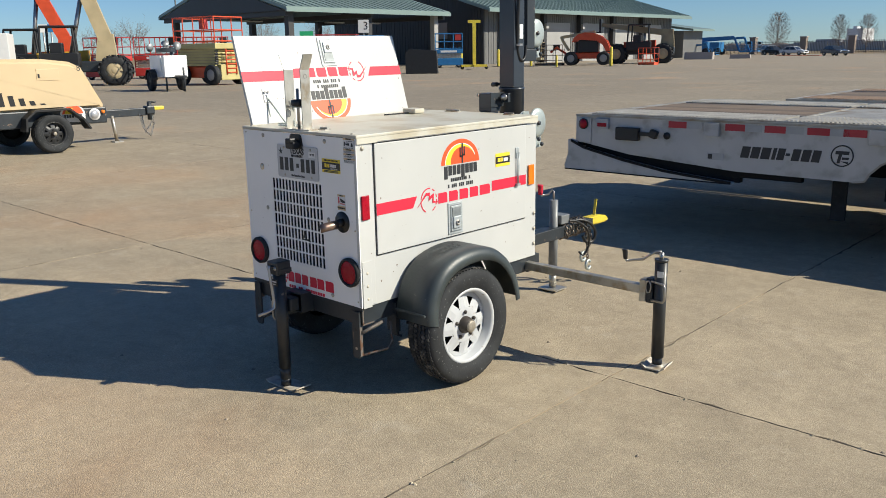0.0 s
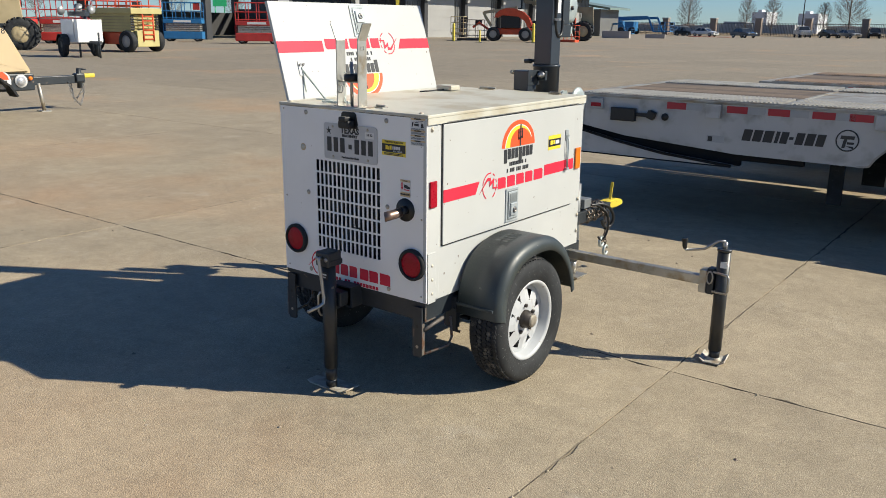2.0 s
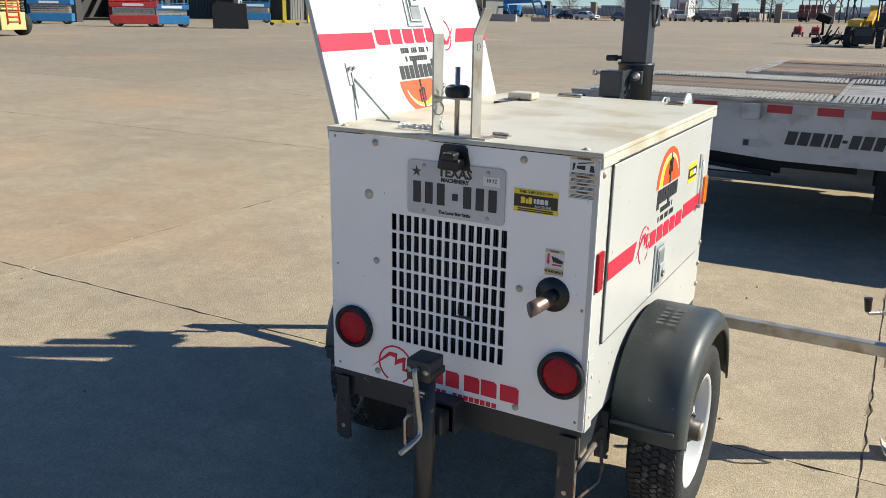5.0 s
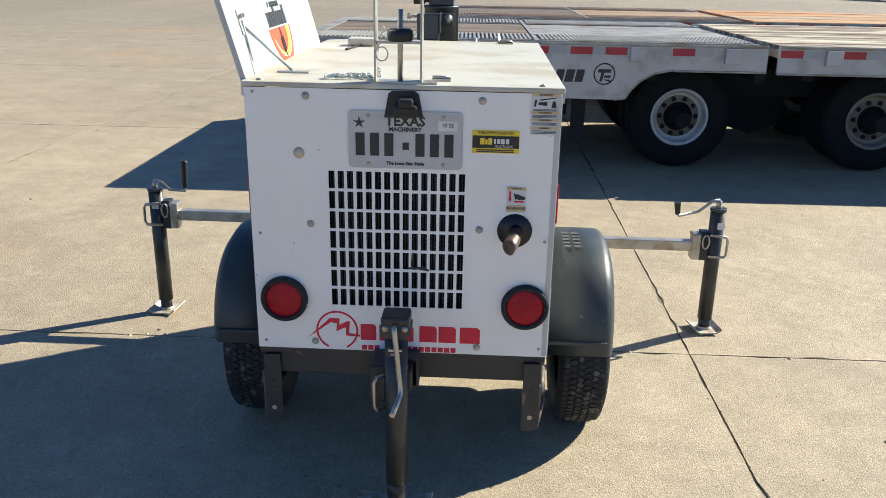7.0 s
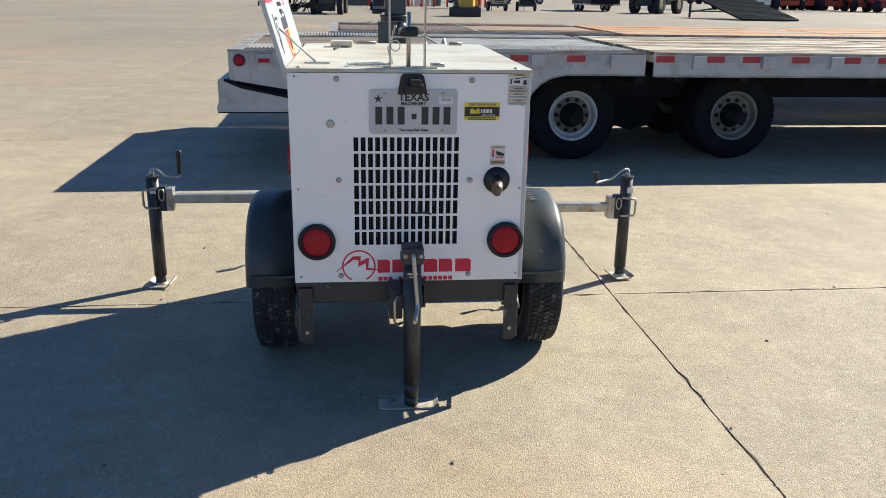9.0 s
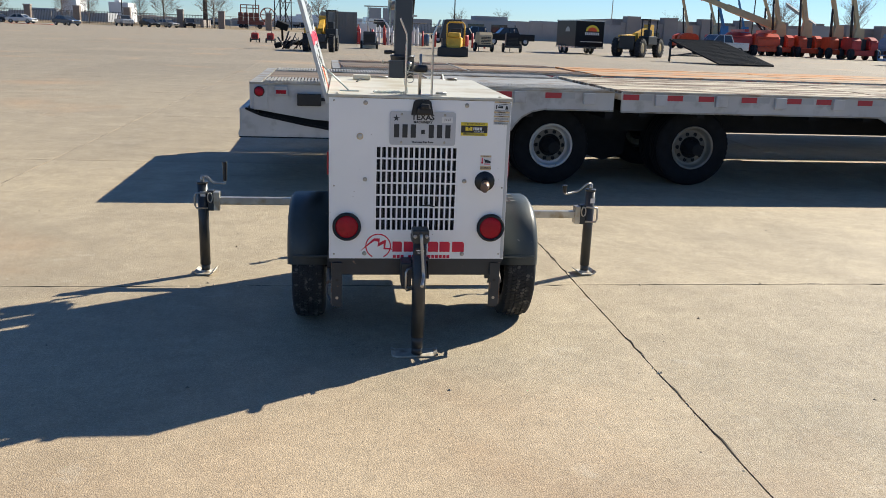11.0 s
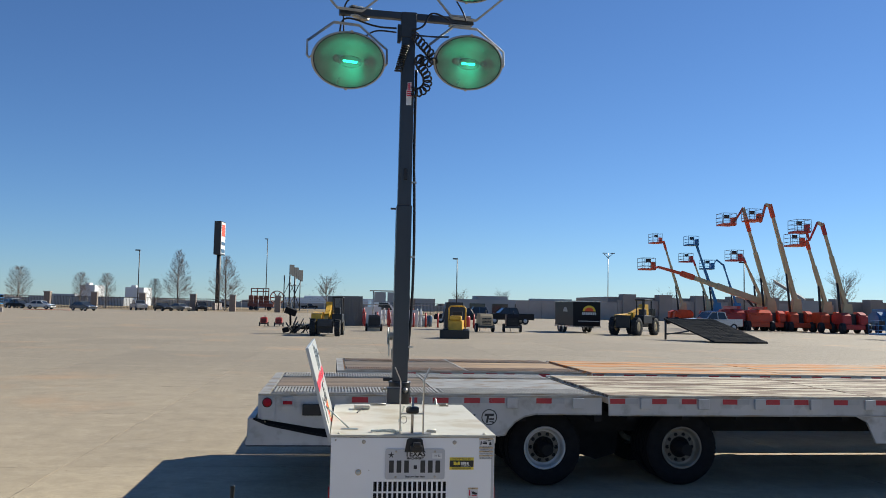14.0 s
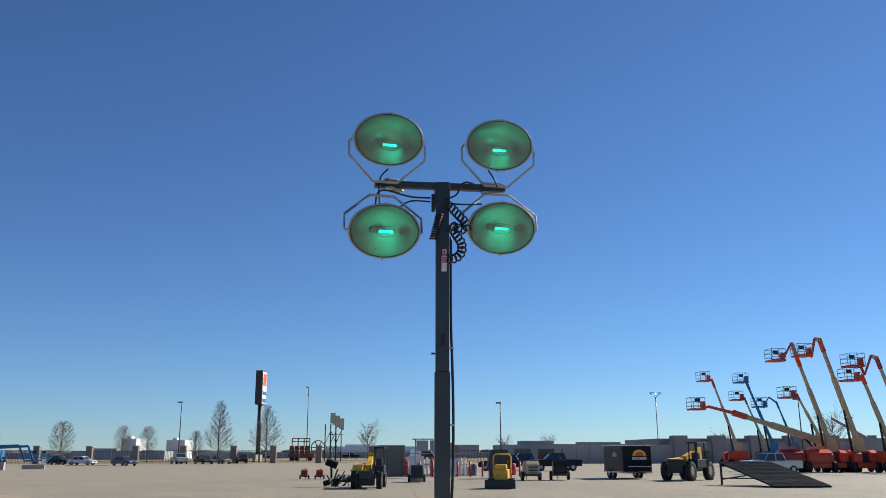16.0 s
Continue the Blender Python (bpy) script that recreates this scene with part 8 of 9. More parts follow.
for s_ in (-1, 1):
    b = bm_new()
    ex_ = WR + s_ * (WX1 - WR + 1.6)
    prism(b, [(ex_, WE - 0.18), (ex_, WE + 0.05), (WR, WP + 0.18), (WR, WP)], WY0 - 1.3, WY1 + 0.8, "y")
    part("roof", b, M_ROOF, ws, "green-grey standing-seam metal roof")
    b = bm_new()
    k = WY0 - 1.2
    while k < WY1 + 0.8:
        prism(b, [(ex_, WE + 0.055), (ex_, WE + 0.10), (WR, WP + 0.23), (WR, WP + 0.185)], k, k + 0.05, "y")
        k += 0.6
    tagged(part("roof_seam", b, M_ROOF, ws), kind="stuff")
    b = bm_new()
    box(b, ex_ - 0.06, ex_ + 0.10, WY0 - 1.32, WY1 + 0.82, WE - 0.24, WE - 0.02)
    part("gutter", b, M_ROOF, ws)
b = bm_new()
box(b, -41.6, -40.5, WY0 - 0.06, WY0 - 0.032, 1.9, 3.1)
part("notice_board", b, M_BLOCKD, ws)
b = bm_new()
box(b, -50, WX1 + 0.9, WY1 + 0.85, WY1 + 5.0, 0.0, 2.6)
part("side_annex", b, M_CLADG, ws, "low grey annex")
b = bm_new()
prism(b, [(-35.1, 2.55), (-35.1, 2.75), (-46.0, 4.3), (-46.0, 4.1)], WY1 + 0.85, WY1 + 5.6, "y")
part("annex_roof", b, M_ROOF, ws)

CX0, CX1, CY0, CY1, CE, CP = -52.5, -38.0, 29.0, 43.5, 3.7, 5.6
CR = (CX0 + CX1) / 2
canopy = thing("wash_canopy", "open steel canopy with dark posts and a green-grey metal roof", "canopy", stretch(1.5))
for x in (CX0 + 0.8, CX1 - 0.8):
    for y in (CY0 + 0.8, (CY0 + CY1) / 2, CY1 - 0.8):
        b = bm_new()
        box(b, x - 0.2, x + 0.2, y - 0.2, y + 0.2, 0.0, CE - 0.2)
        part("post", b, M_CLAD if (x, y) != (CX1 - 0.8, CY1 - 0.8) else M_DOORW, canopy)
for s_ in (-1, 1):
    b = bm_new()
    ex_ = CR + s_ * (CX1 - CR)
    prism(b, [(ex_, CE - 0.12), (ex_, CE + 0.08), (CR, CP + 0.1), (CR, CP - 0.1)], CY0, CY1, "y")
    part("roof", b, M_ROOF, canopy, "green-grey metal roof slope")
    b = bm_new()
    k = CY0 + 0.1
    while k < CY1:
        prism(b, [(ex_, CE + 0.085), (ex_, CE + 0.13), (CR, CP + 0.15), (CR, CP + 0.105)], k, k + 0.05, "y")
        k += 0.6
    tagged(part("roof_seam", b, M_ROOF, canopy), kind="stuff")
    b = bm_new()
    box(b, ex_ - 0.05, ex_ + 0.10, CY0 - 0.02, CY1 + 0.02, CE - 0.22, CE + 0.02)
    part("gutter", b, M_ROOF, canopy)
for y in (CY0 + 0.3, CY0 + 7.2, CY1 - 0.3):
    b = bm_new()
    box(b, CX0 + 0.3, CX1 - 0.3, y - 0.12, y + 0.12, CE - 0.45, CE - 0.13)
    part("cross_beam", b, M_CLAD, canopy)
# dark sheet closes the open gable to give its underside's shade
b = bm_new()
prism(b, [(CX0 + 0.3, CE - 0.14), (CX1 - 0.3, CE - 0.14), (CR, CP - 0.13)], CY0 + 0.02, CY0 + 0.10, "y")
part("gable_shade_sheet", b, M_CLAD, canopy)
for k in range(4):
    b = bm_new()
    box(b, -44.5 + 0.2 * k, -44.2 + 0.2 * k, CY0 + 1.2 + k * 3.4, CY0 + 2.8 + k * 3.4, CE - 0.60, CE - 0.50)
    part("strip_light", b, M_DOORW, canopy)
b = bm_new()
box(b, CX0 + 0.3, CX1 - 6.0, CY1 - 0.7, CY1 - 0.5, 0.0, 2.0)
box(b, CX0 + 0.6, CX0 + 0.8, CY0 + 1.0, CY1 - 0.8, 0.0, 1.7)
part("back_wall", b, M_CLAD, canopy, "dark half-height steel wall")

root = thing("bay_sign", "white bay number sign on a pale post", "sign", pose(-40.0, 37.0, 0, 0, 0, 45))
b = bm_new()
tube(b, [(0, 0, 0), (0, 0, 2.5)], 0.05, 8)
part("post", b, M_DOORW, root)
b = bm_new()
box(b, -0.36, 0.36, -0.09, -0.06, 2.45, 3.3)
part("panel", b, M_STICKW, root)
letters("number_lettering", "3", 0.75, M_INK, root, pose(0.14, -0.095, 2.88))
root = thing("gantry_stand", "yellow steel tee stand on castors", "stand", pose(-26.9, 33.0, 0, 0, 0, 45))
b = bm_new()
box(b, -0.09, 0.09, -0.09, 0.09, 0.15, 2.45)
part("post", b, M_YELLOW, root)
b = bm_new()
box(b, -0.34, 0.34, -0.08, 0.08, 2.45, 2.6)
part("top_bar", b, M_YELLOW, root)
b = bm_new()
box(b, -0.7, 0.7, -0.07, 0.07, 0.14, 0.26)
box(b, -0.07, 0.07, -0.6, 0.6, 0.145, 0.255)
part("base", b, M_YELLOW, root)
for x in (-0.66, 0.66):
    b = bm_new()
    lathe(b, [(0.001, -0.04), (0.10, -0.04), (0.10, 0.04), (0.001, 0.04)], (x, 0, 0.10), "y", 12)
    part("castor", b, M_RUBBER, root)
b = bm_new()
prism(b, [(-0.75, 0.0), (0.75, 0.0), (0.70, 1.05), (-0.55, 1.15), (-0.75, 0.95)], -0.5, 0.5, "y")
solid("plastic_bin", b, M_BLACK, "black plastic parts bin on the concrete", "bin", m=pose(-24.9, 26.8, 0, 0, 0, 40))
proto = thing("bollard", "yellow painted steel bollard standing in the concrete", "bollard", pose(-25.5, 38.8, 0), "bollards before the workshop")
b = bm_new()
lathe(b, [(0.055, 0.0), (0.055, 0.64), (0.04, 0.68), (0.001, 0.70)], (0, 0, 0), "z", 14)
part("pipe", b, M_YELLOW, proto)
b = bm_new()
box(b, -0.2, 0.2, -0.2, 0.2, 0.0, 0.015)
part("base_plate", b, M_FRAME, proto)
for x, y in ((-22.3, 39.5), (-30.4, 39.5), (-33.4, 39.4), (-36.2, 38.6), (-28.6, 40.5)):
    copy_thing(proto, afar(pose(x, y, 0)))
for x, y, L, rz in ((-27.2, 60.8, 2.2, 10), (-45.5, 110.0, 2.6, 15)):
    b = bm_new()
    prism(b, [(-0.3, 0.0), (0.3, 0.0), (0.22, 0.55), (-0.22, 0.55)], -L / 2, L / 2, "x")
    solid("barrier_block", b, M_BLOCK, "low concrete barrier block on the pavement", "barrier", "barrier blocks", m=pose(x, y, 0, 0, 0, rz))

# ---- vehicles ----
def car(x, y, rz, paint, kind="sedan", label=""):
    """A parked car along x, front at +x."""
    root = thing("car" if kind != "pickup" else "pickup_truck", label, "car" if kind != "pickup" else "pickup", pose(x, y, 0, 0, 0, rz), "cars parked along the fence")
    shapes = {
        "sedan": ([(-2.25, 0.35), (2.25, 0.35), (2.3, 0.6), (2.15, 0.78), (1.05, 0.92), (-1.6, 0.95), (-2.2, 0.92), (-2.3, 0.6)], [(1.0, 0.9), (0.35, 1.40), (-0.9, 1.43), (-1.65, 0.93)], 0.88, 0.33),
        "suv": ([(-2.2, 0.4), (2.25, 0.4), (2.3, 0.75), (2.1, 0.98), (1.1, 1.08), (-2.15, 1.12), (-2.25, 0.7)], [(1.05, 1.05), (0.45, 1.66), (-1.8, 1.68), (-2.15, 1.1)], 0.92, 0.36),
        "pickup": ([(-2.8, 0.5), (2.8, 0.5), (2.85, 0.95), (2.7, 1.18), (1.35, 1.25), (-2.8, 1.2)], [(1.3, 1.2), (0.65, 1.85), (-0.75, 1.87), (-1.0, 1.2)], 0.98, 0.40),
    }
    low, top, hw, wr = shapes[kind]
    bb = bm_new()
    prism(bb, low, -hw, hw, "y")
    bmesh.ops.bevel(bb, geom=[e_ for e_ in bb.edges if abs(e_.verts[0].co.y - e_.verts[1].co.y) < 0.01], offset=0.09, segments=3, affect="EDGES")
    part("body", bb, paint, root)
    bb = bm_new()
    cx = sum(p[0] for p in top) / 4
    lo = [bb.verts.new((p[0], s_ * (hw - (0.06 if p[1] < 1.3 else 0.18)), p[1])) for s_ in (-1, 1) for p in top]
    bb.faces.new(lo[:4]), bb.faces.new(lo[4:][::-1])
    for k in range(4):
        bb.faces.new((lo[k], lo[(k + 1) % 4], lo[4 + (k + 1) % 4], lo[4 + k]))
    part("glasshouse", bb, M_GLASS, root)
    bb = bm_new()
    box(bb, top[2][0] - 0.02, top[1][0] + 0.02, -hw + 0.17, hw - 0.17, top[1][1] - 0.02, top[1][1] + 0.045, None, 0.02)
    part("roof", bb, paint, root)
    for s_ in (-1, 1):
        for k in (0, 3):
            p, q = top[k], top[1 if k == 0 else 2]
            bb = bm_new()
            tube(bb, [(p[0], s_ * (hw - 0.05), p[1]), (q[0], s_ * (hw - 0.17), q[1] + 0.01)], 0.045, 5)
            part("roof_pillar", bb, paint, root)
        bb = bm_new()
        tube(bb, [(cx, s_ * (hw - 0.05), top[0][1]), (cx, s_ * (hw - 0.17), top[1][1])], 0.045, 5)
        part("roof_pillar", bb, paint, root)
    L = low[1][0]
    for sx in (-0.62, 0.66):
        for s_ in (-1, 1):
            simple_wheel(root, sx * L, s_ * (hw - 0.09), wr, 0.22, M_SILVER, "y")
    for s_ in (-1, 1):
        bb = bm_new()
        box(bb, L - 0.15, L + 0.07, s_ * hw * 0.5, s_ * hw * 0.9, low[2][1] + 0.02, low[2][1] + 0.16, None, 0.03)
        part("headlight", bb, M_CHROME, root)
    bb = bm_new()
    box(bb, L - 0.05, L + 0.08, -hw * 0.45, hw * 0.45, low[2][1] - 0.08, low[2][1] + 0.12, None, 0.02)
    part("grille", bb, M_BLACK if kind != "pickup" else M_CHROME, root)
    return root


car(-52.2, 147, -12, M_CARW, "sedan", "white sedan parked by the fence")
car(-42.0, 136, -35, M_CARB, "sedan", "dark blue sedan parked by the fence")
car(-38.6, 157, -62, M_SILVER, "pickup", "silver pickup truck parked facing the yard")
car(-33.9, 155, -52, M_CARK, "sedan", "black sedan parked facing the yard")
car(-31.4, 158, -40, M_CARG, "sedan", "pale grey sedan parked by the fence")
car(-28.8, 165, -75, M_CARK, "suv", "black sport utility parked by the fence")
car(-57.5, 152, -30, M_CARK, "sedan", "black sedan parked by the fence")
car(-60.5, 158, -40, M_SILVER, "suv", "silver sport utility parked by the fence")
car(34.6, 75, -168, M_SILVER, "pickup", "silver pickup parked beside the lifts")
car(-43, 292, 0, M_CARK, "suv", "dark sport utility on the highway")
car(-14, 292, 0, M_CARK, "pickup", "dark pickup on the highway")


def parked_blue(x, y, rz, label):
    root = thing("boom_lift", label, "boom lift", pose(x, y, 0, 0, 0, rz), "blue machines by the fence")
    bb = bm_new()
    box(bb, -1.2, 1.2, -1.0, 1.0, 0.35, 1.5, None, 0.08)
    part("engine_hood", bb, M_BLUE, root)
    for sx in (-1, 1):
        for sy in (-1, 1):
            simple_wheel(root, sx * 1.0, sy * 0.95, 0.42, 0.3, M_FRAME, "y")
    bb = bm_new()
    tube(bb, [(-1.5, 0, 1.7), (3.8, 0, 1.95)], 0.24, 4, 0.18, ph=math.pi / 4)
    tube(bb, [(3.8, 0, 1.95), (4.4, 0, 0.5)], 0.14, 4, ph=math.pi / 4)
    part("boom_base", bb, M_BLUE, root)
    basket(root, Vector((5.0, 0, 0.35)), 1.2, 1.8, 1.1, M_BLUE)
    return root


parked_blue(-39.5, 86.0, 20, "blue boom lift stowed low by the awning")
parked_blue(-42.0, 95.0, 8, "blue boom lift stowed low by the awning")
parked_blue(-62.0, 126.0, 10, "blue boom lift stowed low by the parking row")
parked_blue(44.8, 55.5, 168, "blue boom lift stowed low in the yard")

# ---- enclosed trailer, ramp and the cluster in the middle of the yard ----
root = thing("enclosed_trailer", "black enclosed cargo trailer with sunrise graphic and two axles", "trailer", stretch(1.10, -0.45) @ pose(16.0, 57.4, 0, 0, 0, 8))
b = bm_new()
box(b, -1.05, 1.05, -2.1, 1.5, 0.42, 2.28, None, 0.06)
part("box_body", b, M_CARK, root)
b = bm_new()
box(b, -1.07, 1.07, -2.12, 1.52, 0.40, 0.50)
box(b, -1.07, 1.07, -2.12, 1.52, 2.22, 2.30)
part("edge_trim", b, M_CHROME, root)
for s_ in (-1, 1):
    for y in (-0.2, 0.6):
        simple_wheel(root, s_ * 0.98, y, 0.34, 0.2, M_SILVER, "x")
b = bm_new()
prism(b, [(0.15 + 0.5 * math.cos(radians(a)), 1.55 + 0.42 * math.sin(radians(a))) for a in range(0, 181, 15)], -2.125, -2.12, "y")
sb = part("sunrise_badge", b, M_STICKY, root)
b = bm_new()
prism(b, [(0.15 + 0.34 * math.cos(radians(a)), 1.552 + 0.27 * math.sin(radians(a))) for a in range(0, 181, 15)], -2.13, -2.126, "y")
part("sunrise_red", b, M_ORANGE, sb)
b = bm_new()
for k in range(8):
    box(b, -0.38 + k * 0.135, -0.28 + k * 0.135, -2.125, -2.12, 1.30, 1.48)
box(b, -0.7, 0.95, -2.125, -2.12, 0.82, 0.87)
part("word_bar", b, M_STICKW, root)
b = bm_new()
prism(b, [(-0.6 + 0.42 * math.cos(radians(a)), 1.5 + 0.34 * math.sin(radians(a))) for a in range(0, 181, 20)], -1.056, -1.051, "x")
part("side_badge", b, M_DOORW, root)
b = bm_new()
bar(b, (0, -2.1, 0.45), (0, -3.2, 0.45), 0.1)
part("drawbar", b, M_FRAME, root)

root = thing("yard_ramp", "dark steel loading ramp on legs, ribbed deck", "ramp", stretch(1.12, 0.0) @ Matrix.Translation((19.1, 39.1, 0)) @ pose(0, 0, 0, 0, 0, -3) @ Matrix.Diagonal((1.05, 1, 1, 1)))
RL, RZ = 4.5, 1.15
for k in range(3):
    b = bm_new()
    x0 = k * 0.93
    vs = [b.verts.new(p) for p in ((x0, 0, 0.02), (x0 + 0.90, 0, 0.02), (x0 + 0.90 - 1.2, RL, RZ), (x0 - 1.2, RL, RZ), (x0, 0, 0.10), (x0 + 0.90, 0, 0.10), (x0 + 0.90 - 1.2, RL, RZ + 0.09), (x0 - 1.2, RL, RZ + 0.09))]
    for f in ((0, 3, 2, 1), (4, 5, 6, 7), (0, 1, 5, 4), (1, 2, 6, 5), (2, 3, 7, 6), (3, 0, 4, 7)):
        b.faces.new([vs[i] for i in f])
    part("deck_panel", b, M_UNDER, root)
b = bm_new()
for k in range(30):
    t = (k + 0.5) / 30
    y, z, xo = t * RL, 0.10 + (RZ - 0.01) * t, -1.2 * t
    box(b, xo, xo + 2.76, y, y + 0.03, z, z + 0.025)
part("rib", b, M_FRAME, root)
b = bm_new()
for x in (-1.15, 1.4):
    tube(b, [(x, RL - 0.15, 0), (x, RL - 0.15, RZ)], 0.06, 6)
    tube(b, [(x, RL - 0.15, 0.3), (x + 0.6, RL - 2.2, 0.55)], 0.04, 6)
tube(b, [(-1.15, RL - 0.15, 0.35), (1.4, RL - 0.15, 0.35)], 0.04, 6)
part("leg", b, M_FRAME, root)

root = thing("shipping_container", "grey corrugated steel storage container", "container", pose(-0.8, 73.5, 0, 0, 0, 12) @ Matrix.Diagonal((0.8, 1.0, 1.0, 1)))
b = bm_new()
box(b, -1.25, 1.25, -3.0, 3.0, 0.0, 2.6)
part("shell", b, M_CLADG, root)
b = bm_new()
for k in range(20):
    box(b, -1.29, -1.25, -2.9 + k * 0.3, -2.75 + k * 0.3, 0.1, 2.5)
    if k < 8:
        box(b, -1.2 + k * 0.3, -1.05 + k * 0.3, -3.04, -3.0, 0.1, 2.5)
part("rib", b, M_CLADG, root)


def small_engine(x, y, rz, paint, s, label, name="generator", legs=True):
    """A two-wheeled engine set: frame, wheels, engine block, hood and hitch."""
    root = thing(name, label, "machine", pose(x, y, 0, 0, 0, rz), "machines in the yard")
    for sx in (-1, 1):
        simple_wheel(root, sx * 0.55 * s, 0, 0.28 * s, 0.16 * s, M_DOORW, "x")
    bb = bm_new()
    box(bb, -0.5 * s, 0.5 * s, -0.7 * s, 0.7 * s, 0.28 * s, 0.42 * s, None, 0.02)
    part("frame", bb, M_FRAME, root)
    bb = bm_new()
    prism(bb, [(-0.62 * s, 0.42 * s), (0.62 * s, 0.42 * s), (0.60 * s, 1.0 * s), (0.40 * s, 1.2 * s), (-0.40 * s, 1.2 * s), (-0.60 * s, 1.0 * s)], -0.42 * s, 0.42 * s, "x", pose(0, 0, 0))
    bmesh.ops.bevel(bb, geom=list(bb.edges), offset=0.04, segments=2, affect="EDGES")
    part("hood", bb, paint, root)
    bb = bm_new()
    for k in range(5):
        box(bb, -0.3 * s, 0.3 * s, -0.63 * s, -0.615 * s, (0.5 + k * 0.09) * s, (0.55 + k * 0.09) * s)
    part("louvre", bb, M_BLACK, root)
    bb = bm_new()
    tube(bb, [(0.1 * s, 0.2 * s, 1.18 * s), (0.1 * s, 0.2 * s, 1.42 * s)], 0.04 * s, 8)
    part("exhaust", bb, M_FRAME, root)
    bb = bm_new()
    bar(bb, (0, 0.6 * s, 0.35 * s), (0, 1.5 * s, 0.35 * s), 0.06)
    bar(bb, (0, 1.4 * s, 0.0), (0, 1.4 * s, 0.4 * s), 0.05)
    part("drawbar", bb, M_FRAME, root)
    return root


small_engine(9.7, 58.8, 4, M_CREAM, 1.15, "cream towable compressor seen from behind", "towable_compressor")
small_engine(11.9, 59.4, -6, M_CARK, 1.15, "black and white towable generator in the yard")
small_engine(1.4, 56.2, 0, M_BLACK, 0.95, "black engine set on two wheels")
small_engine(-7.0, 64.2, 0, M_LRED, 0.60, "small red engine cart in the yard")
small_engine(-5.8, 63.7, 0, M_LRED, 0.60, "small red engine cart in the yard")
b = bm_new()
box(b, -0.55, 0.55, -0.02, 0.0, 0.48, 1.30)
solid("canvas_cover", b, M_STICKW, "white canvas sheet behind the black engine set", "sheet", m=pose(1.4, 57.0, -0.48))

# trencher
root = thing("trencher", "yellow compact dozer with a black blade and roll hoop", "dozer", pose(5.9, 45.4, 0, 0, 0, -12))
for s_ in (-1, 1):
    b = bm_new()
    prism(b, [(-0.75, 0.0), (0.75, 0.0), (0.95, 0.25), (0.8, 0.55), (-0.8, 0.55), (-0.95, 0.25)], s_ * 0.42, s_ * 0.72, "x")
    part("track", b, M_RUBBER, root)
b = bm_new()
box(b, -0.40, 0.40, -0.7, 0.8, 0.35, 1.05, None, 0.06)
box(b, -0.34, 0.34, -0.75, -0.1, 1.05, 1.32, None, 0.08)
part("hood", b, M_CAT, root)
b = bm_new()
box(b, -0.85, 0.85, -1.25, -1.15, 0.02, 0.50, None, 0.02)
part("blade", b, M_BLACK, root)
b = bm_new()
for s_ in (-1, 1):
    box(b, s_ * 0.40, s_ * 0.50, -1.16, 0.0, 0.2, 0.32)
part("push_arm", b, M_CAT, root)
b = bm_new()
tube(b, [(-0.5, 0.5, 0.5), (-0.5, 0.5, 1.75), (-0.38, 0.5, 1.88), (0.38, 0.5, 1.88), (0.5, 0.5, 1.75), (0.5, 0.5, 0.5)], 0.045, 8)
part("roll_hoop", b, M_CAT, root)
b = bm_new()
box(b, -0.3, 0.3, 0.2, 0.75, 0.9, 1.15, None, 0.05)
box(b, -0.3, 0.3, 0.65, 0.8, 1.1, 1.55, None, 0.05)
part("seat", b, M_BLACK, root)
b = bm_new()
box(b, -0.75, 0.75, -0.5, 0.5, 0.0, 0.8)
box(b, -0.9, 0.9, -0.6, 0.6, 0.8, 1.0)
prism(b, [(-0.9, 1.0), (0.9, 1.0), (0.65, 2.2), (-0.65, 2.2)], -0.6, 0.6, "y")
solid("hopper", b, M_CLAD, "dark steel hopper standing in the yard", "hopper", m=pose(8.0, 64.0, 0))

# attachment frames beside the forklift
root = thing("auger_attachment", "dark tangle of drilling and mowing attachments", "attachment", pose(-3.0, 48.5, 0) @ Matrix.Diagonal((0.8, 0.8, 0.8, 1)))
b = bm_new()
rnd = random.Random(11)
for k in range(16):
    x, y = rnd.uniform(-1.3, 1.0), rnd.uniform(-0.8, 0.8)
    tube(b, [(x, y, 0.05), (x + rnd.uniform(-0.6, 0.9), y + rnd.uniform(-0.4, 0.4), rnd.uniform(0.5, 1.3))], rnd.uniform(0.03, 0.07), 6)
tagged(part("steel_arm", b, M_FRAME, root), kind="stuff")
b = bm_new()
for k in range(5):
    x, y = -1.4 + 0.6 * k, rnd.uniform(-0.5, 0.5)
    rbox(b, (x, y, 0.3 + 0.1 * k), (0.5, 0.6, 0.35), pose(0, 0, 0, rnd.uniform(-30, 30), rnd.uniform(-30, 30), 20 * k), 0.03)
part("housing", b, M_UNDER, root)
b = bm_new()
tube(b, [(-1.1, 0, 0.6), (-1.15, 0, 2.0)], 0.08, 8)
rbox(b, (-1.1, 0, 1.7), (0.9, 0.5, 0.5), pose(0, 0, 0, 10, 20, 0), 0.05)
part("upright", b, M_UNDER, root)

# gas cage with white and red posts
root = thing("gas_cylinder_rack", "rack of white and red gas cylinders behind red guard posts", "rack", pose(3.4, 70.5, 0))
for k in range(15):
    b = bm_new()
    lathe(b, [(0.12, 0.0), (0.12, 1.35), (0.06, 1.5), (0.04, 1.6), (0.001, 1.61)], (-2.5 + 0.36 * k, 0.3 * (k % 3), 0), "z", 10)
    part("cylinder", b, M_FARW if k % 3 else M_LRED, root)
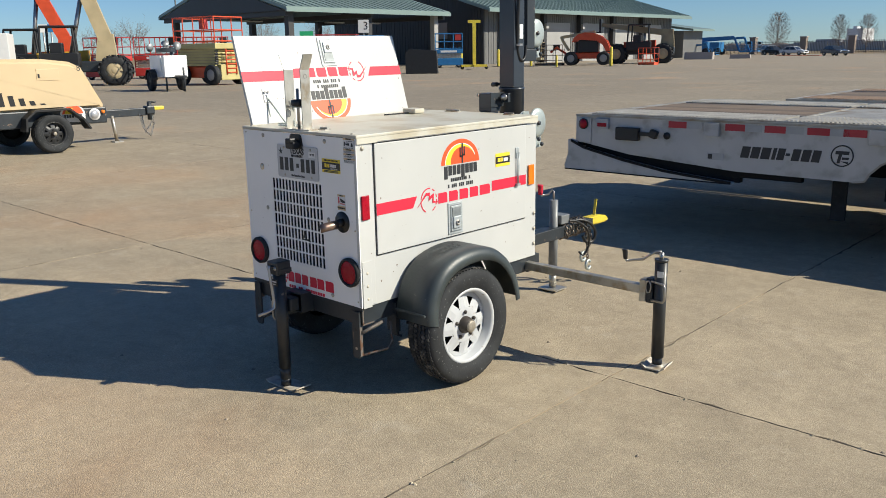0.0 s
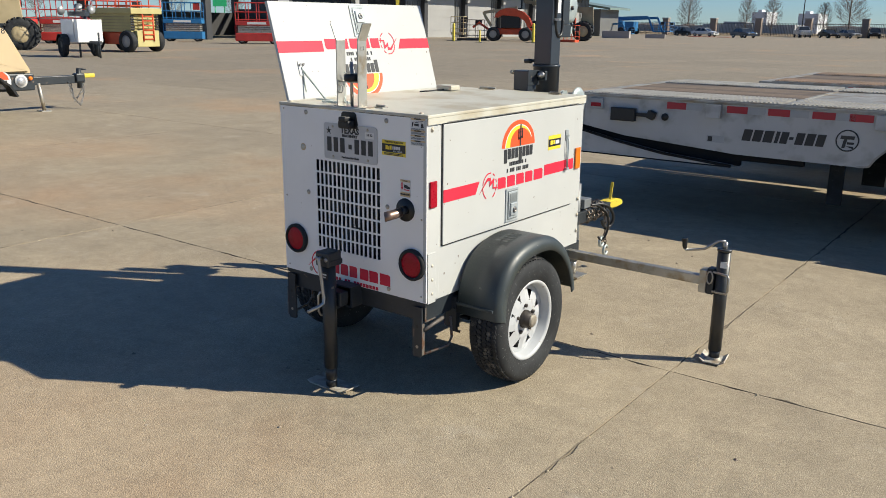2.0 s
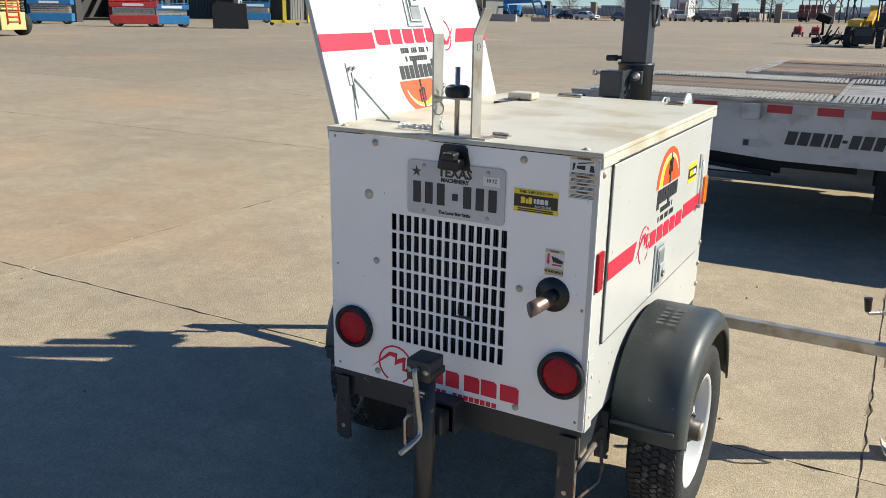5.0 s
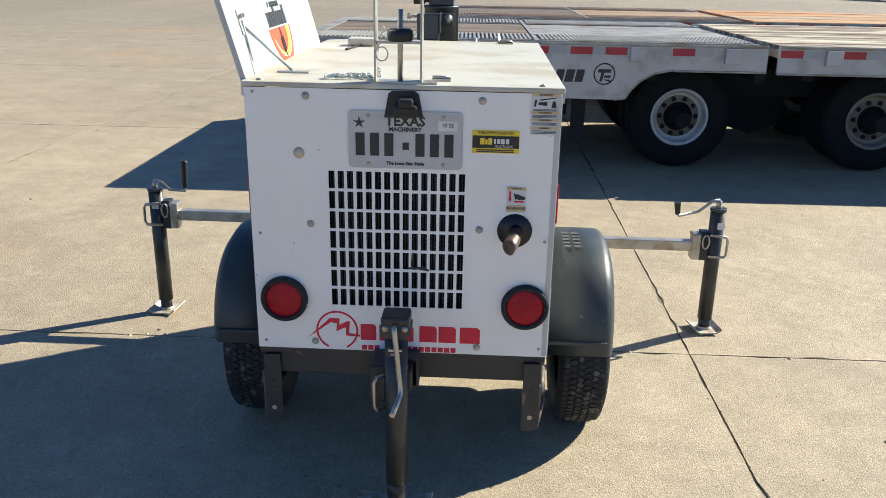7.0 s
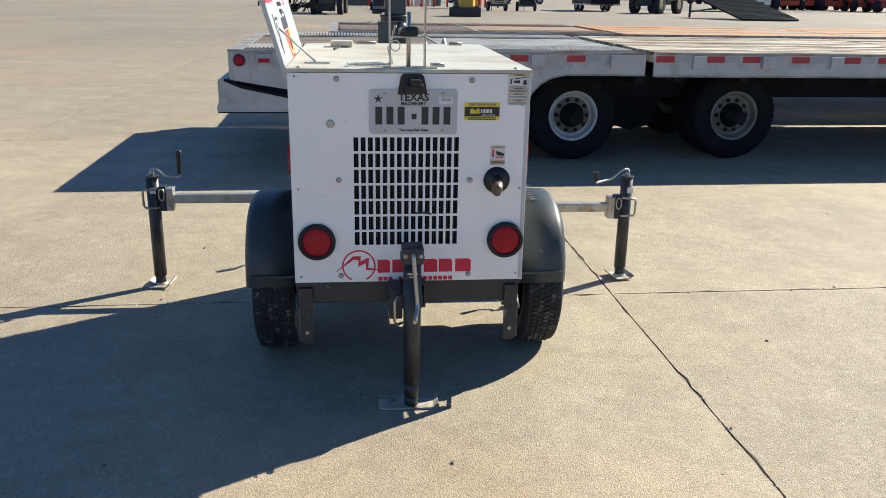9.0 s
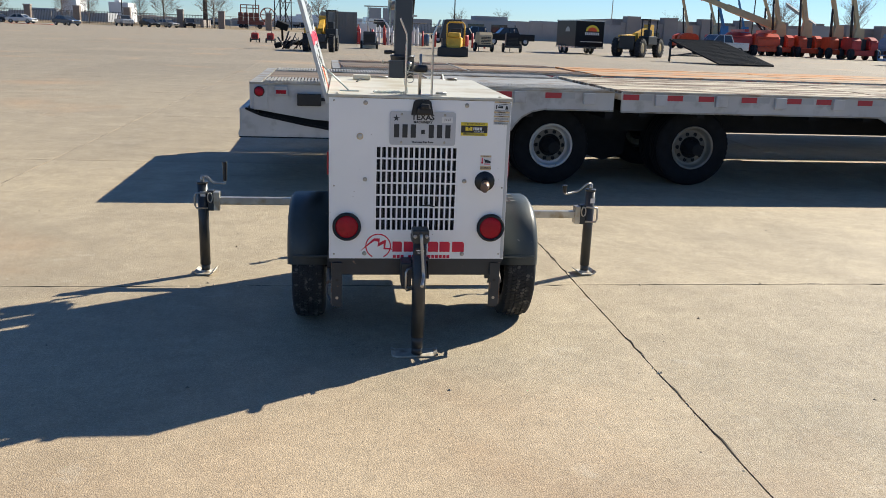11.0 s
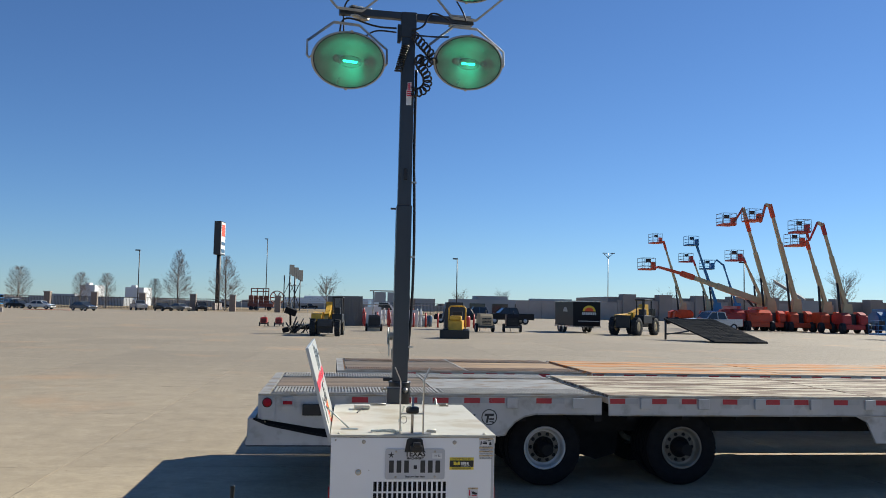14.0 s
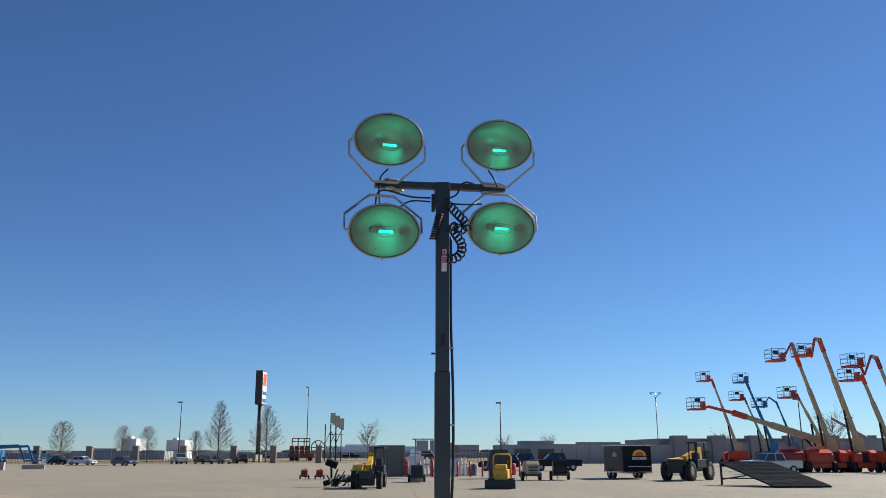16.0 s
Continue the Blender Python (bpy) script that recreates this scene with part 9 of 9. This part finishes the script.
for k in range(11):
    b = bm_new()
    tube(b, [(-2.4 + 1.05 * k, -1.0, 0), (-2.4 + 1.05 * k, -1.0, 1.25)], 0.08, 8)
    part("guard_post", b, M_LRED, root)
b = bm_new()
for z in (0.1, 1.0, 1.9):
    tube(b, [(-2.6, -0.2, z), (3.2, -0.2, z), (3.2, 1.2, z), (-2.6, 1.2, z)], 0.03, 5)
part("cage_rail", b, M_GALV, root)
b = bm_new()
box(b, -2.4, -1.0, -0.26, -0.23, 0.2, 1.7)
box(b, 1.2, 2.2, -0.26, -0.23, 0.2, 1.5)
part("white_panel", b, M_STICKW, root)
root = thing("notice_frame", "pair of grey notice boards on a steel frame", "sign", pose(2.7, 67.0, 0))
for x in (-1.1, 1.1):
    b = bm_new()
    tube(b, [(x, 0, 0), (x, 0, 3.1)], 0.05, 6)
    part("post", b, M_GALV, root)
for x in (-0.55, 0.55):
    b = bm_new()
    box(b, x - 0.48, x + 0.48, -0.05, -0.02, 2.1, 2.95)
    part("board", b, M_FARG, root)
b = bm_new()
box(b, -1.4, 1.3, -0.04, 0.04, 3.0, 3.1)
part("top_rail", b, M_GALV, root)
for k, (x, y, mm, lb) in enumerate(((6.0, 72, M_FARG, "grey plastic drum standing in the yard"), (6.7, 72.3, M_CARB, "dark plastic drum standing in the yard"), (9.2, 70, M_LRED, "red fuel tank standing in the yard"), (10.4, 74, M_LRED, "red fuel tank standing in the yard"))):
    b = bm_new()
    lathe(b, [(0.001, 0.0), (0.36, 0.0), (0.38, 0.3), (0.38, 0.9), (0.33, 1.02), (0.001, 1.03)], (0, 0, 0), "z", 16)
    solid("drum", b, mm, lb, "drum", "drums in the yard", m=pose(x, y, 0))
root = thing("white_truck", "white service truck behind the container", "truck", pose(2.2, 78.5, 0, 0, 0, 8))
b = bm_new()
prism(b, [(-2.8, 0.5), (2.8, 0.5), (2.8, 1.2), (1.7, 1.4), (1.0, 2.25), (-0.6, 2.3), (-0.7, 1.5), (-2.8, 1.5)], -1.0, 1.0, "y")
part("body", b, M_CARW, root)
b = bm_new()
prism(b, [(1.45, 1.4), (0.95, 2.1), (0.1, 2.12), (0.0, 1.42)], -1.01, 1.01, "y")
part("glasshouse", b, M_GLASS, root)
for sx in (-1.8, 1.9):
    for s_ in (-1, 1):
        simple_wheel(root, sx, s_ * 0.9, 0.42, 0.25, M_SILVER, "y")
for k, (x, y) in enumerate(((11.5, 92), (14.6, 94), (17.5, 91))):
    car(x, y, 170 + 8 * k, (M_CARK, M_CARB, M_CARK)[k], ("suv", "pickup", "pickup")[k], ("dark sport utility", "dark blue pickup", "black pickup")[k] + " parked behind the machines")

# ---- poles, signs, fence, trees, far buildings ----


def lamp_post(x, y, h, twin, label, r=0.11):
    root = thing("street_lamp", label, "lamp post", Matrix.Translation((x, y, 0)), "tall yard lamp posts")
    bb = bm_new()
    tube(bb, [(0, 0, 0), (0, 0, h)], r, 8, r * 0.7)
    part("pole", bb, M_CLAD if not twin else M_GALV, root)
    bb = bm_new()
    for s_ in ((-1, 1) if twin else (-1,)):
        if twin:
            tube(bb, [(0, 0, h * 0.93), (s_ * 1.0, 0, h)], 0.06, 6)
            box(bb, s_ * 0.8 - 0.3, s_ * 0.8 + 0.5, -0.2, 0.2, h - 0.05, h + 0.08)
        else:
            box(bb, -0.75, 0.1, -0.25, 0.25, h - 0.1, h + 0.12, None, 0.03)
    part("lamp_head", bb, M_CLAD, root)
    return root


lamp_post(-39.3, 159, 11.2, False, "dark pole with a boxy lamp head")
lamp_post(-22.9, 230, 19.3, False, "tall thin highway lamp pole beyond the fence", 0.13)
lamp_post(5.3, 105, 14.4, False, "tall dark lamp pole standing in the yard", 0.12)
lamp_post(17.7, 140, 10.1, False, "dark pole with a boxy lamp head")
lamp_post(50.4, 160, 13.2, True, "tall twin-armed pale lamp pole beyond the lifts")
lamp_post(58.5, 118, 9.5, False, "dark pole with a boxy lamp head")
lamp_post(-66.0, 60, 8.0, False, "thin lamp pole standing beyond the canopy", 0.07)
lamp_post(-62.0, 36, 8.0, False, "thin lamp pole standing beyond the canopy", 0.07)

root = thing("pylon_sign", "tall dark pylon sign with a white and red face", "sign", pose(-29.6, 190, 0, 0, 0, 84))
b = bm_new()
tube(b, [(0, 0, 0), (0, 0, 12.6)], 0.5, 12)
part("pole", b, M_CLAD, root)
b = bm_new()
box(b, -2.0, 2.0, -0.75, 0.75, 12.4, 19.9)
part("cabinet", b, M_CLAD, root)
b = bm_new()
box(b, -1.8, 1.8, -0.80, -0.75, 12.6, 19.7)
face = part("sign_face", b, M_FARW, root)
b = bm_new()
box(b, -1.3, 1.3, -0.84, -0.80, 16.6, 19.2)
part("red_device", b, M_ORANGE, face)
b = bm_new()
box(b, -1.5, 1.5, -0.84, -0.80, 14.6, 15.3)
box(b, -1.5, 1.5, -0.84, -0.80, 12.9, 13.7)
part("text_bar", b, M_CARB, face)
b = bm_new()
box(b, -3, 3, -0.3, 0.3, 0, 1.6)
part("plinth", b, M_BLOCKD, root)

root = thing("hoarding", "steel hoarding seen from behind on lattice legs", "hoarding", pose(-13.3, 200, 0, 0, 0, 60))
b = bm_new()
for x in (-2.2, 0, 2.2):
    for y in (0, 1.6):
        tube(b, [(x, y, 0), (x, y, 8.5)], 0.13, 6)
    tube(b, [(x, 0, 1), (x, 1.6, 4), (x, 0, 7)], 0.08, 5)
tube(b, [(-2.2, 0, 1), (0, 0, 4), (2.2, 0, 1)], 0.08, 5)
tube(b, [(-2.2, 0, 7), (0, 0, 4), (2.2, 0, 7)], 0.08, 5)
part("lattice", b, M_FRAME, root)
# panels coloured dark to give the shade of their back side
for k in range(6):
    b = bm_new()
    box(b, -2.8 + 0.95 * k, -1.9 + 0.95 * k, -0.3, -0.15, 8.6 - 0.28 * k, 11.0 - 0.28 * k + 0.3 * (k % 2))
    part("panel", b, M_CLAD, root)
b = bm_new()
box(b, -3.4, 1.5, -1.4, -0.2, 6.0, 6.1)
part("catwalk", b, M_FRAME, root)

for x, y, z, mm, rz in ((-90, 36.6, 4.2, M_STICKW, 65), (-92, 38.3, 4.3, M_BLUE, 65)):
    root = thing("roadside_sign", "small square roadside sign on a tall pole beyond the yard", "sign", pose(x, y, 0, 0, 0, rz))
    b = bm_new()
    tube(b, [(0, 0, 0), (0, 0, z)], 0.1, 6)
    part("pole", b, M_GALV, root)
    b = bm_new()
    box(b, -0.45, 0.45, -0.1, 0.1, z - 0.42, z + 0.42)
    part("panel", b, mm, root)
b = bm_new()
box(b, -0.95, 0.95, -0.05, 0.05, 3.2, 4.3)
for x in (-1.6, 1.6):
    tube(b, [(x * 0.4, 0.12, 0), (x * 0.4, 0.12, 4.2)], 0.08, 6)
solid("highway_sign", b, M_GREENSIGN, "green highway sign beyond the canopy", "sign", m=pose(-95, 76.1, 0, 0, 0, 55))

# passing red truck with a reel, set beyond the fence to fit the view
root = thing("drilling_rig", "red truck loaded with machinery and a reel beyond the fence", "rig", pose(-21.2, 205, 0))
b = bm_new()
box(b, -3.4, 2.6, -1.0, 1.0, 0.9, 1.7, None, 0.05)
part("chassis", b, M_FARR, root)
b = bm_new()
for x in (-3.2, -2.0, -0.8, 0.4):
    box(b, x, x + 0.95, -0.9, 0.9, 1.72, 3.6 + 0.9 * ((x * 5) % 2 > 0.9), None, 0.04)
part("engine_box", b, M_FARR, root)
b = bm_new()
for z in (2.9, 4.6, 5.3):
    bar(b, (-2.6, -1.0, z), (1.6, -1.0, z), 0.2)
for x in (-2.6, -1.2, 0.2, 1.5):
    bar(b, (x, -1.0, 1.7), (x, -1.0, 5.3), 0.22)
part("frame_beam", b, M_FARR, root)
b = bm_new()
lathe(b, [(1.5, -0.35), (1.7, -0.35), (1.7, 0.35), (1.5, 0.35), (1.5, -0.35)], (3.4, 0, 3.2), "y", 24)
reel = part("cable_reel", b, M_FARR, root)
for k in range(6):
    b = bm_new()
    bar(b, (3.4, 0, 3.2), (3.4 + 1.6 * math.cos(k * 1.047), 0, 3.2 + 1.6 * math.sin(k * 1.047)), 0.2)
    part("reel_spoke", b, M_FARR, reel)
for x in (-2.6, -1.4, 1.6):
    for y in (-0.9, 0.9):
        simple_wheel(root, x, y, 0.5, 0.3, M_FRAME, "y")

# brick piers and railings
pier = thing("brick_pier", "square brick fence pier with a pale cap", "pier", pose(-58.2, 168, 0), "fence piers")
b = bm_new()
box(b, -0.55, 0.55, -0.55, 0.55, 0, 3.1)
part("shaft", b, M_BRICK, pier)
b = bm_new()
box(b, -0.65, 0.65, -0.65, 0.65, 3.1, 3.3)
part("cap", b, M_BLOCK, pier)
for x in (-68.0, -49.5, -40.5, -30.9, -23.3, -14.5, 12.0, 20.8, 29.7, 38.5, 47.0):
    copy_thing(pier, afar(pose(x, 168 if x < 0 else 165, 0)))
b = bm_new()
for x0, x1, y in ((-90, -23.3, 168), (5, 60, 165)):
    for z in (0.3, 2.3):
        box(b, x0, x1, y - 0.03, y + 0.03, z, z + 0.06)
    x = x0
    while x < x1:
        box(b, x, x + 0.045, y - 0.022, y + 0.022, 0.05, 2.5)
        x += 0.28
solid("iron_railing", b, M_CLAD, "black iron railing between the brick piers", "fence", m=WIDE)
wf = thing("wire_fence", "wire fence along the highway verge", "fence", m=WIDE)
b = bm_new()
for k in range(60):
    x = -60 + k * 3.4
    tube(b, [(x, 176, 0), (x, 176, 2.4)], 0.05, 5)
part("post", b, M_GALV, wf)
b = bm_new()
for z in (0.4, 2.4):
    tube(b, [(-60, 176, z), (140, 176, z)], 0.03, 5)
part("rail", b, M_GALV, wf)
b = bm_new()
box(b, -400, 300, 318, 330, 0.0, 1.4)
box(b, -400, 300, 317.6, 318, 1.4, 2.2)
solid("highway", b, M_FARG, "raised grey highway with a concrete parapet", "highway", kind="structure")
b = bm_new()
for k in range(26):
    x = 30 + k * 2.4
    box(b, x, x + 2.36, 150, 150.4, 0, 3.3 if k < 8 else (4.2 if k % 5 == 2 else 3.8))
solid("block_wall", b, M_BLOCK, "long grey-tan block wall of a building across the road", "wall", m=WIDE)
b = bm_new()
box(b, 48, 115, 152, 175, 0, 4.4)
for k in range(9):
    box(b, 50 + k * 7, 52.5 + k * 7, 149.3, 152, 0, 4.9)
solid("warehouse", b, M_BLOCKD, "long low tan warehouse behind the lifts", "building", m=WIDE)
for k in range(7):
    b = bm_new()
    box(b, 53.5 + 7 * k, 56 + 7 * k, 149.0, 149.2, 0.9, 2.2)
    solid("warehouse_window", b, M_GLASS, "dark warehouse window strip", "window", "warehouse windows", m=WIDE)
b = bm_new()
box(b, 20, 40, 158, 172, 0, 3.4)
box(b, 24, 30, 158.5, 165, 3.4, 4.1)
solid("office_block", b, M_FARG, "low grey building behind the fence", "building", m=WIDE)
for k in range(4):
    b = bm_new()
    box(b, 22.5 + 4.4 * k, 25.5 + 4.4 * k, 157.85, 157.99, 0.6, 2.6)
    solid("office_window", b, M_GLASS, "dark window of the low building", "window", "office windows", m=WIDE)
for x0, x1, y, z, mm, lb in ((-92.2, -87.3, 300, 6.8, M_FARW, "far white block building beyond the highway"), (-77.2, -71, 300, 6.3, M_FARW, "far white block building beyond the highway"), (-26, 12, 335, 4.3, M_FARW, "long far white warehouse beyond the highway"), (-98, -70, 270, 2.6, M_FARG, "far grey low building beyond the road"), (14, 30, 300, 4.6, M_FARG, "far grey building beyond the road"), (60, 130, 340, 5.2, M_FARG, "far grey building beyond the road")):
    b = bm_new()
    box(b, x0, x1, y, y + 12, 0, z)
    box(b, x0 + (x1 - x0) * 0.2, x0 + (x1 - x0) * 0.45, y + 3, y + 7, z, z + 0.8)
    solid("far_building", b, mm, lb, "building", "far buildings", m=WIDE)
b = bm_new()
rnd = random.Random(5)
for k in range(420):
    a = radians(rnd.uniform(-75, 70))
    d = rnd.uniform(700, 950)
    x, y = d * math.sin(a), d * math.cos(a)
    w, h = rnd.uniform(6, 16), rnd.uniform(2.5, 5.0)
    lathe(b, [(w, 0.0), (w * 0.95, h * 0.5), (w * 0.5, h * rnd.uniform(0.8, 1.0)), (0.01, h)], (x, y, 0), "z", 7)
solid("far_woods", b, M_FARD, "low grey-brown line of far winter woods", "woods", kind="stuff")
b = bm_new()
tube(b, [(0, 0, 4.2), (-5.2, 0, 7.2)], 0.25, 4, 0.15)
tube(b, [(0.6, 0, 3.6), (-5.0, 0, 6.8)], 0.12, 4)
for k in range(9):
    t = k / 9
    tube(b, [(-5.2 * t, 0, 4.2 + 3.0 * t), (0.6 - 5.6 * (t + 0.06), 0, 3.6 + 3.2 * (t + 0.06))], 0.05, 4)
tube(b, [(-5.1, 0, 7.1), (-5.1, 0, 5.4)], 0.05, 4)
box(b, -0.8, 2.5, -1, 1, 0, 4.0)
solid("crane", b, M_FARG, "far lattice crane arm above the warehouse", "crane", m=pose(72, 125, 0))


def bare_tree(x, y, h, spread, seed, conic, label, thick=1.0, leaves=0):
    """A leafless tree: tapered trunk, limbs by height, forking twigs."""
    r = random.Random(seed)
    root = thing("tree", label, "tree", Matrix.Translation((x, y, 0)), "bare winter trees")
    bb = bm_new()
    tr = h * 0.014 * thick
    tops = [Vector((r.uniform(-0.02, 0.02) * h * k / 6, r.uniform(-0.02, 0.02) * h * k / 6, h * k / 6)) for k in range(7)]
    tube(bb, tops, tr, 7, tr * 0.12)
    part("trunk", bb, M_BARK, root)
    bb = bm_new()
    n = 90 if conic else 40
    for k in range(n):
        t = 0.16 + 0.80 * (k / n) if conic else 0.22 + 0.5 * r.random()
        a = k * 2.4 + r.uniform(-0.4, 0.4)
        base = Vector((0, 0, h * t))
        ln = spread * ((1 - t) ** 0.7 * 1.15 + 0.03) if conic and h > 10 else spread * (max(0.02, 1 - (max(t - 0.36, 0.0) / 0.64) ** 2) ** 0.75 * (0.65 + 0.35 * min(t, 0.36) / 0.36)) if conic else spread * r.uniform(0.6, 1.05)
        up = 0.35 + 0.7 * t if conic else r.uniform(0.6, 1.6)
        d = Vector((math.cos(a), math.sin(a), up)).normalized()
        mid = base + d * ln * 0.5
        end = base + d * ln + Vector((0, 0, ln * 0.12))
        tube(bb, [base, mid, end], tr * 0.30 * (1 - t * 0.5), 4, tr * 0.05)
        for j in range(9 if conic else 10):
            s0 = r.uniform(0.25, 0.95)
            p = base.lerp(end, s0)
            q = d + Vector((r.uniform(-0.9, 0.9), r.uniform(-0.9, 0.9), r.uniform(-0.2, 0.9)))
            l2 = ln * r.uniform(0.15, 0.4)
            e2 = p + q.normalized() * l2
            tube(bb, [p, e2], tr * 0.11, 3, tr * 0.04, caps=False)
            for i in range(3):
                f = p.lerp(e2, r.uniform(0.3, 1.0))
                tube(bb, [f, f + Vector((r.uniform(-1, 1), r.uniform(-1, 1), r.uniform(-0.2, 1))).normalized() * l2 * 0.5], tr * 0.07, 3, tr * 0.03, caps=False)
    part("crown", bb, M_TWIG, root)
    if leaves:
        bb = bm_new()
        for k in range(leaves):
            p = Vector((r.gauss(0, spread * 0.42), r.gauss(0, spread * 0.42), h * r.uniform(0.35, 1.0)))
            s_ = h * 0.018
            vs = [bb.verts.new(p + Vector((r.uniform(-s_, s_), r.uniform(-s_, s_), r.uniform(-s_, s_)))) for _ in range(3)]
            bb.faces.new(vs)
        tagged(part("leaf_clump", bb, M_FARD, root), kind="stuff")
    return root


for k, (x, y, h, sp) in enumerate(((-68.8, 182, 8.3, 4.0), (-56.4, 182, 7.6, 2.8), (-51.2, 182, 7.4, 3.0), (-41.3, 182, 6.5, 2.6), (-36.2, 180, 12.9, 4.8), (-26.6, 181, 11.9, 5.4))):
    bare_tree(x, y, h, sp * 0.75, 20 + k, True, "bare egg-crowned winter tree behind the fence")
for k, (x, y, h, sp) in enumerate(((-5.4, 182, 8.0, 3.4), (95.3, 180, 10.7, 5.0), (112.4, 180, 11.5, 5.0), (71.2, 182, 6.0, 3.0), (24, 184, 5.2, 2.6), (34, 186, 5.5, 2.6), (-150, 142, 6.5, 5.0), (-165, 118, 7.5, 5.5), (-171, 90, 6.5, 5.0), (-174, 86, 5.6, 4.4), (-168, 79, 5.0, 4.0), (-160, 132, 7.0, 5.0))):
    bare_tree(x, y, h, sp, 40 + k, False, "bare spreading winter tree beyond the fence" if k else "sparse winter tree still holding a few dark leaves", 1.0, 260 if k == 0 else 0)
b = bm_new()
box(b, -3.4, 3.4, -0.5, 0.5, 0.0, 0.06)
solid("orange_mat", b, M_JLG, "flat orange strip lying on the concrete by the white sedan", "strip", m=pose(-48.5, 139, 0))


# ---- pavement slabs ----
def slab_shape(seed):
    """A slab with crumbly edges: its outline wanders a few millimetres, its rim is broken off in places."""
    r = random.Random(seed)
    bm = bm_new()
    n = 61
    e = []
    for a, c in (((0, 0), (1, 0)), ((1, 0), (1, 1)), ((1, 1), (0, 1)), ((0, 1), (0, 0))):
        for k in range(n):
            t = k / n
            j = 0.0 if k == 0 else abs(r.gauss(0, 0.0022)) + (r.uniform(0.003, 0.013) if r.random() < 0.14 else r.uniform(0.012, 0.022) if r.random() < 0.04 else 0)
            x, y = a[0] + (c[0] - a[0]) * t, a[1] + (c[1] - a[1]) * t
            q = Vector((GAP / 2 + x * (SLAB - GAP), GAP / 2 + y * (SLAB - GAP), 0))
            e.append((q, Vector((a[1] - c[1], c[0] - a[0], 0)) * j))
    top = [bm.verts.new(q + o + (Vector((SLAB / 2, SLAB / 2, 0)) - q).normalized() * 0.001) for q, o in e]
    rim = [bm.verts.new(q + o * 0.7 - Vector((0, 0, 0.002))) for q, o in e]
    low = [bm.verts.new(q - Vector((0, 0, 0.014))) for q, o in e]
    m = len(e)
    bm.faces.new(top)
    for u, v in ((rim, top), (low, rim)):
        for k in range(m):
            bm.faces.new((u[k], u[(k + 1) % m], v[(k + 1) % m], v[k])).material_index = 1
    return bm


slab_data = []
far_slabs = bm_new()
for i in range(-30, 16):
    for j in range(-5, 36):
        x, y = JX + i * SLAB, JY + j * SLAB
        if -9 <= i <= 5 and -3 <= j <= 13:
            if len(slab_data) < 5:
                ob = part("slab", slab_shape(70 + len(slab_data)), M_CONC, pavement)
                ob.data.materials.append(M_JOINT)
                slab_data.append(ob.data)
            else:
                ob = new("slab", slab_data[(i * 3 + j * 7) % 5])
                ob.parent = pavement
            ob.matrix_basis = Matrix.Translation((x, y, 0))
        else:
            box(far_slabs, x + GAP / 2, x + SLAB - GAP / 2, y + GAP / 2, y + SLAB - GAP / 2, -0.012, 0.0)
tagged(part("far_slabs", far_slabs, M_CONC, pavement), kind="stuff")

# grit and small stones on the slabs
r = random.Random(31)
grit, crumb = bm_new(), bm_new()
for k in range(420):
    x, y = r.uniform(-6, 6.5), r.uniform(-3.2, 5.5)
    s_ = r.choice((0.003, 0.004, 0.005, 0.007, 0.011))
    ring = [grit.verts.new((x + s_ * r.uniform(0.6, 1.1) * math.cos(q), y + s_ * r.uniform(0.6, 1.1) * math.sin(q), 0.0005)) for q in (0, 1.26, 2.51, 3.77, 5.03)]
    tip = grit.verts.new((x + s_ * r.uniform(-0.3, 0.3), y, s_ * r.uniform(0.4, 0.9)))
    for q in range(5):
        grit.faces.new((ring[q], ring[(q + 1) % 5], tip))
# crumbs broken from the slab edges, lying along the joints
for k in range(420):
    s_ = r.choice((0.003, 0.004, 0.006, 0.008, 0.012))
    if k % 2:
        x, y = JX + SLAB * r.choice((-2, -1, 0, 1, 2)) + r.gauss(0, 0.010), r.gauss(r.choice((-0.8, 0.6, 1.9, 3.3)), 0.35)
    else:
        x, y = r.gauss(r.choice((-3.5, -1.0, 0.5, 2.2, 3.4)), 0.45), JY + SLAB * r.choice((-1, 0, 1)) + r.gauss(0, 0.010)
    ring = [crumb.verts.new((x + s_ * r.uniform(0.6, 1.1) * math.cos(q), y + s_ * r.uniform(0.6, 1.1) * math.sin(q), -0.0005)) for q in (0, 1.26, 2.51, 3.77, 5.03)]
    tip = crumb.verts.new((x + s_ * r.uniform(-0.3, 0.3), y, s_ * r.uniform(0.35, 0.8)))
    for q in range(5):
        crumb.faces.new((ring[q], ring[(q + 1) % 5], tip))
solid("crumbs", crumb, mat("concrete_crumb", (0.46, 0.385, 0.27), 0.9, var=0.4, scale=0.9, bump=0.2), "pale concrete crumbs lying along the joints", "grit", kind="stuff", m=TURN)
solid("grit", grit, mat("grit_stone", (0.20, 0.165, 0.125), 0.9, var=0.6, scale=0.9, bump=0.2), "scattered grit and small stones on the concrete", "grit", kind="stuff")
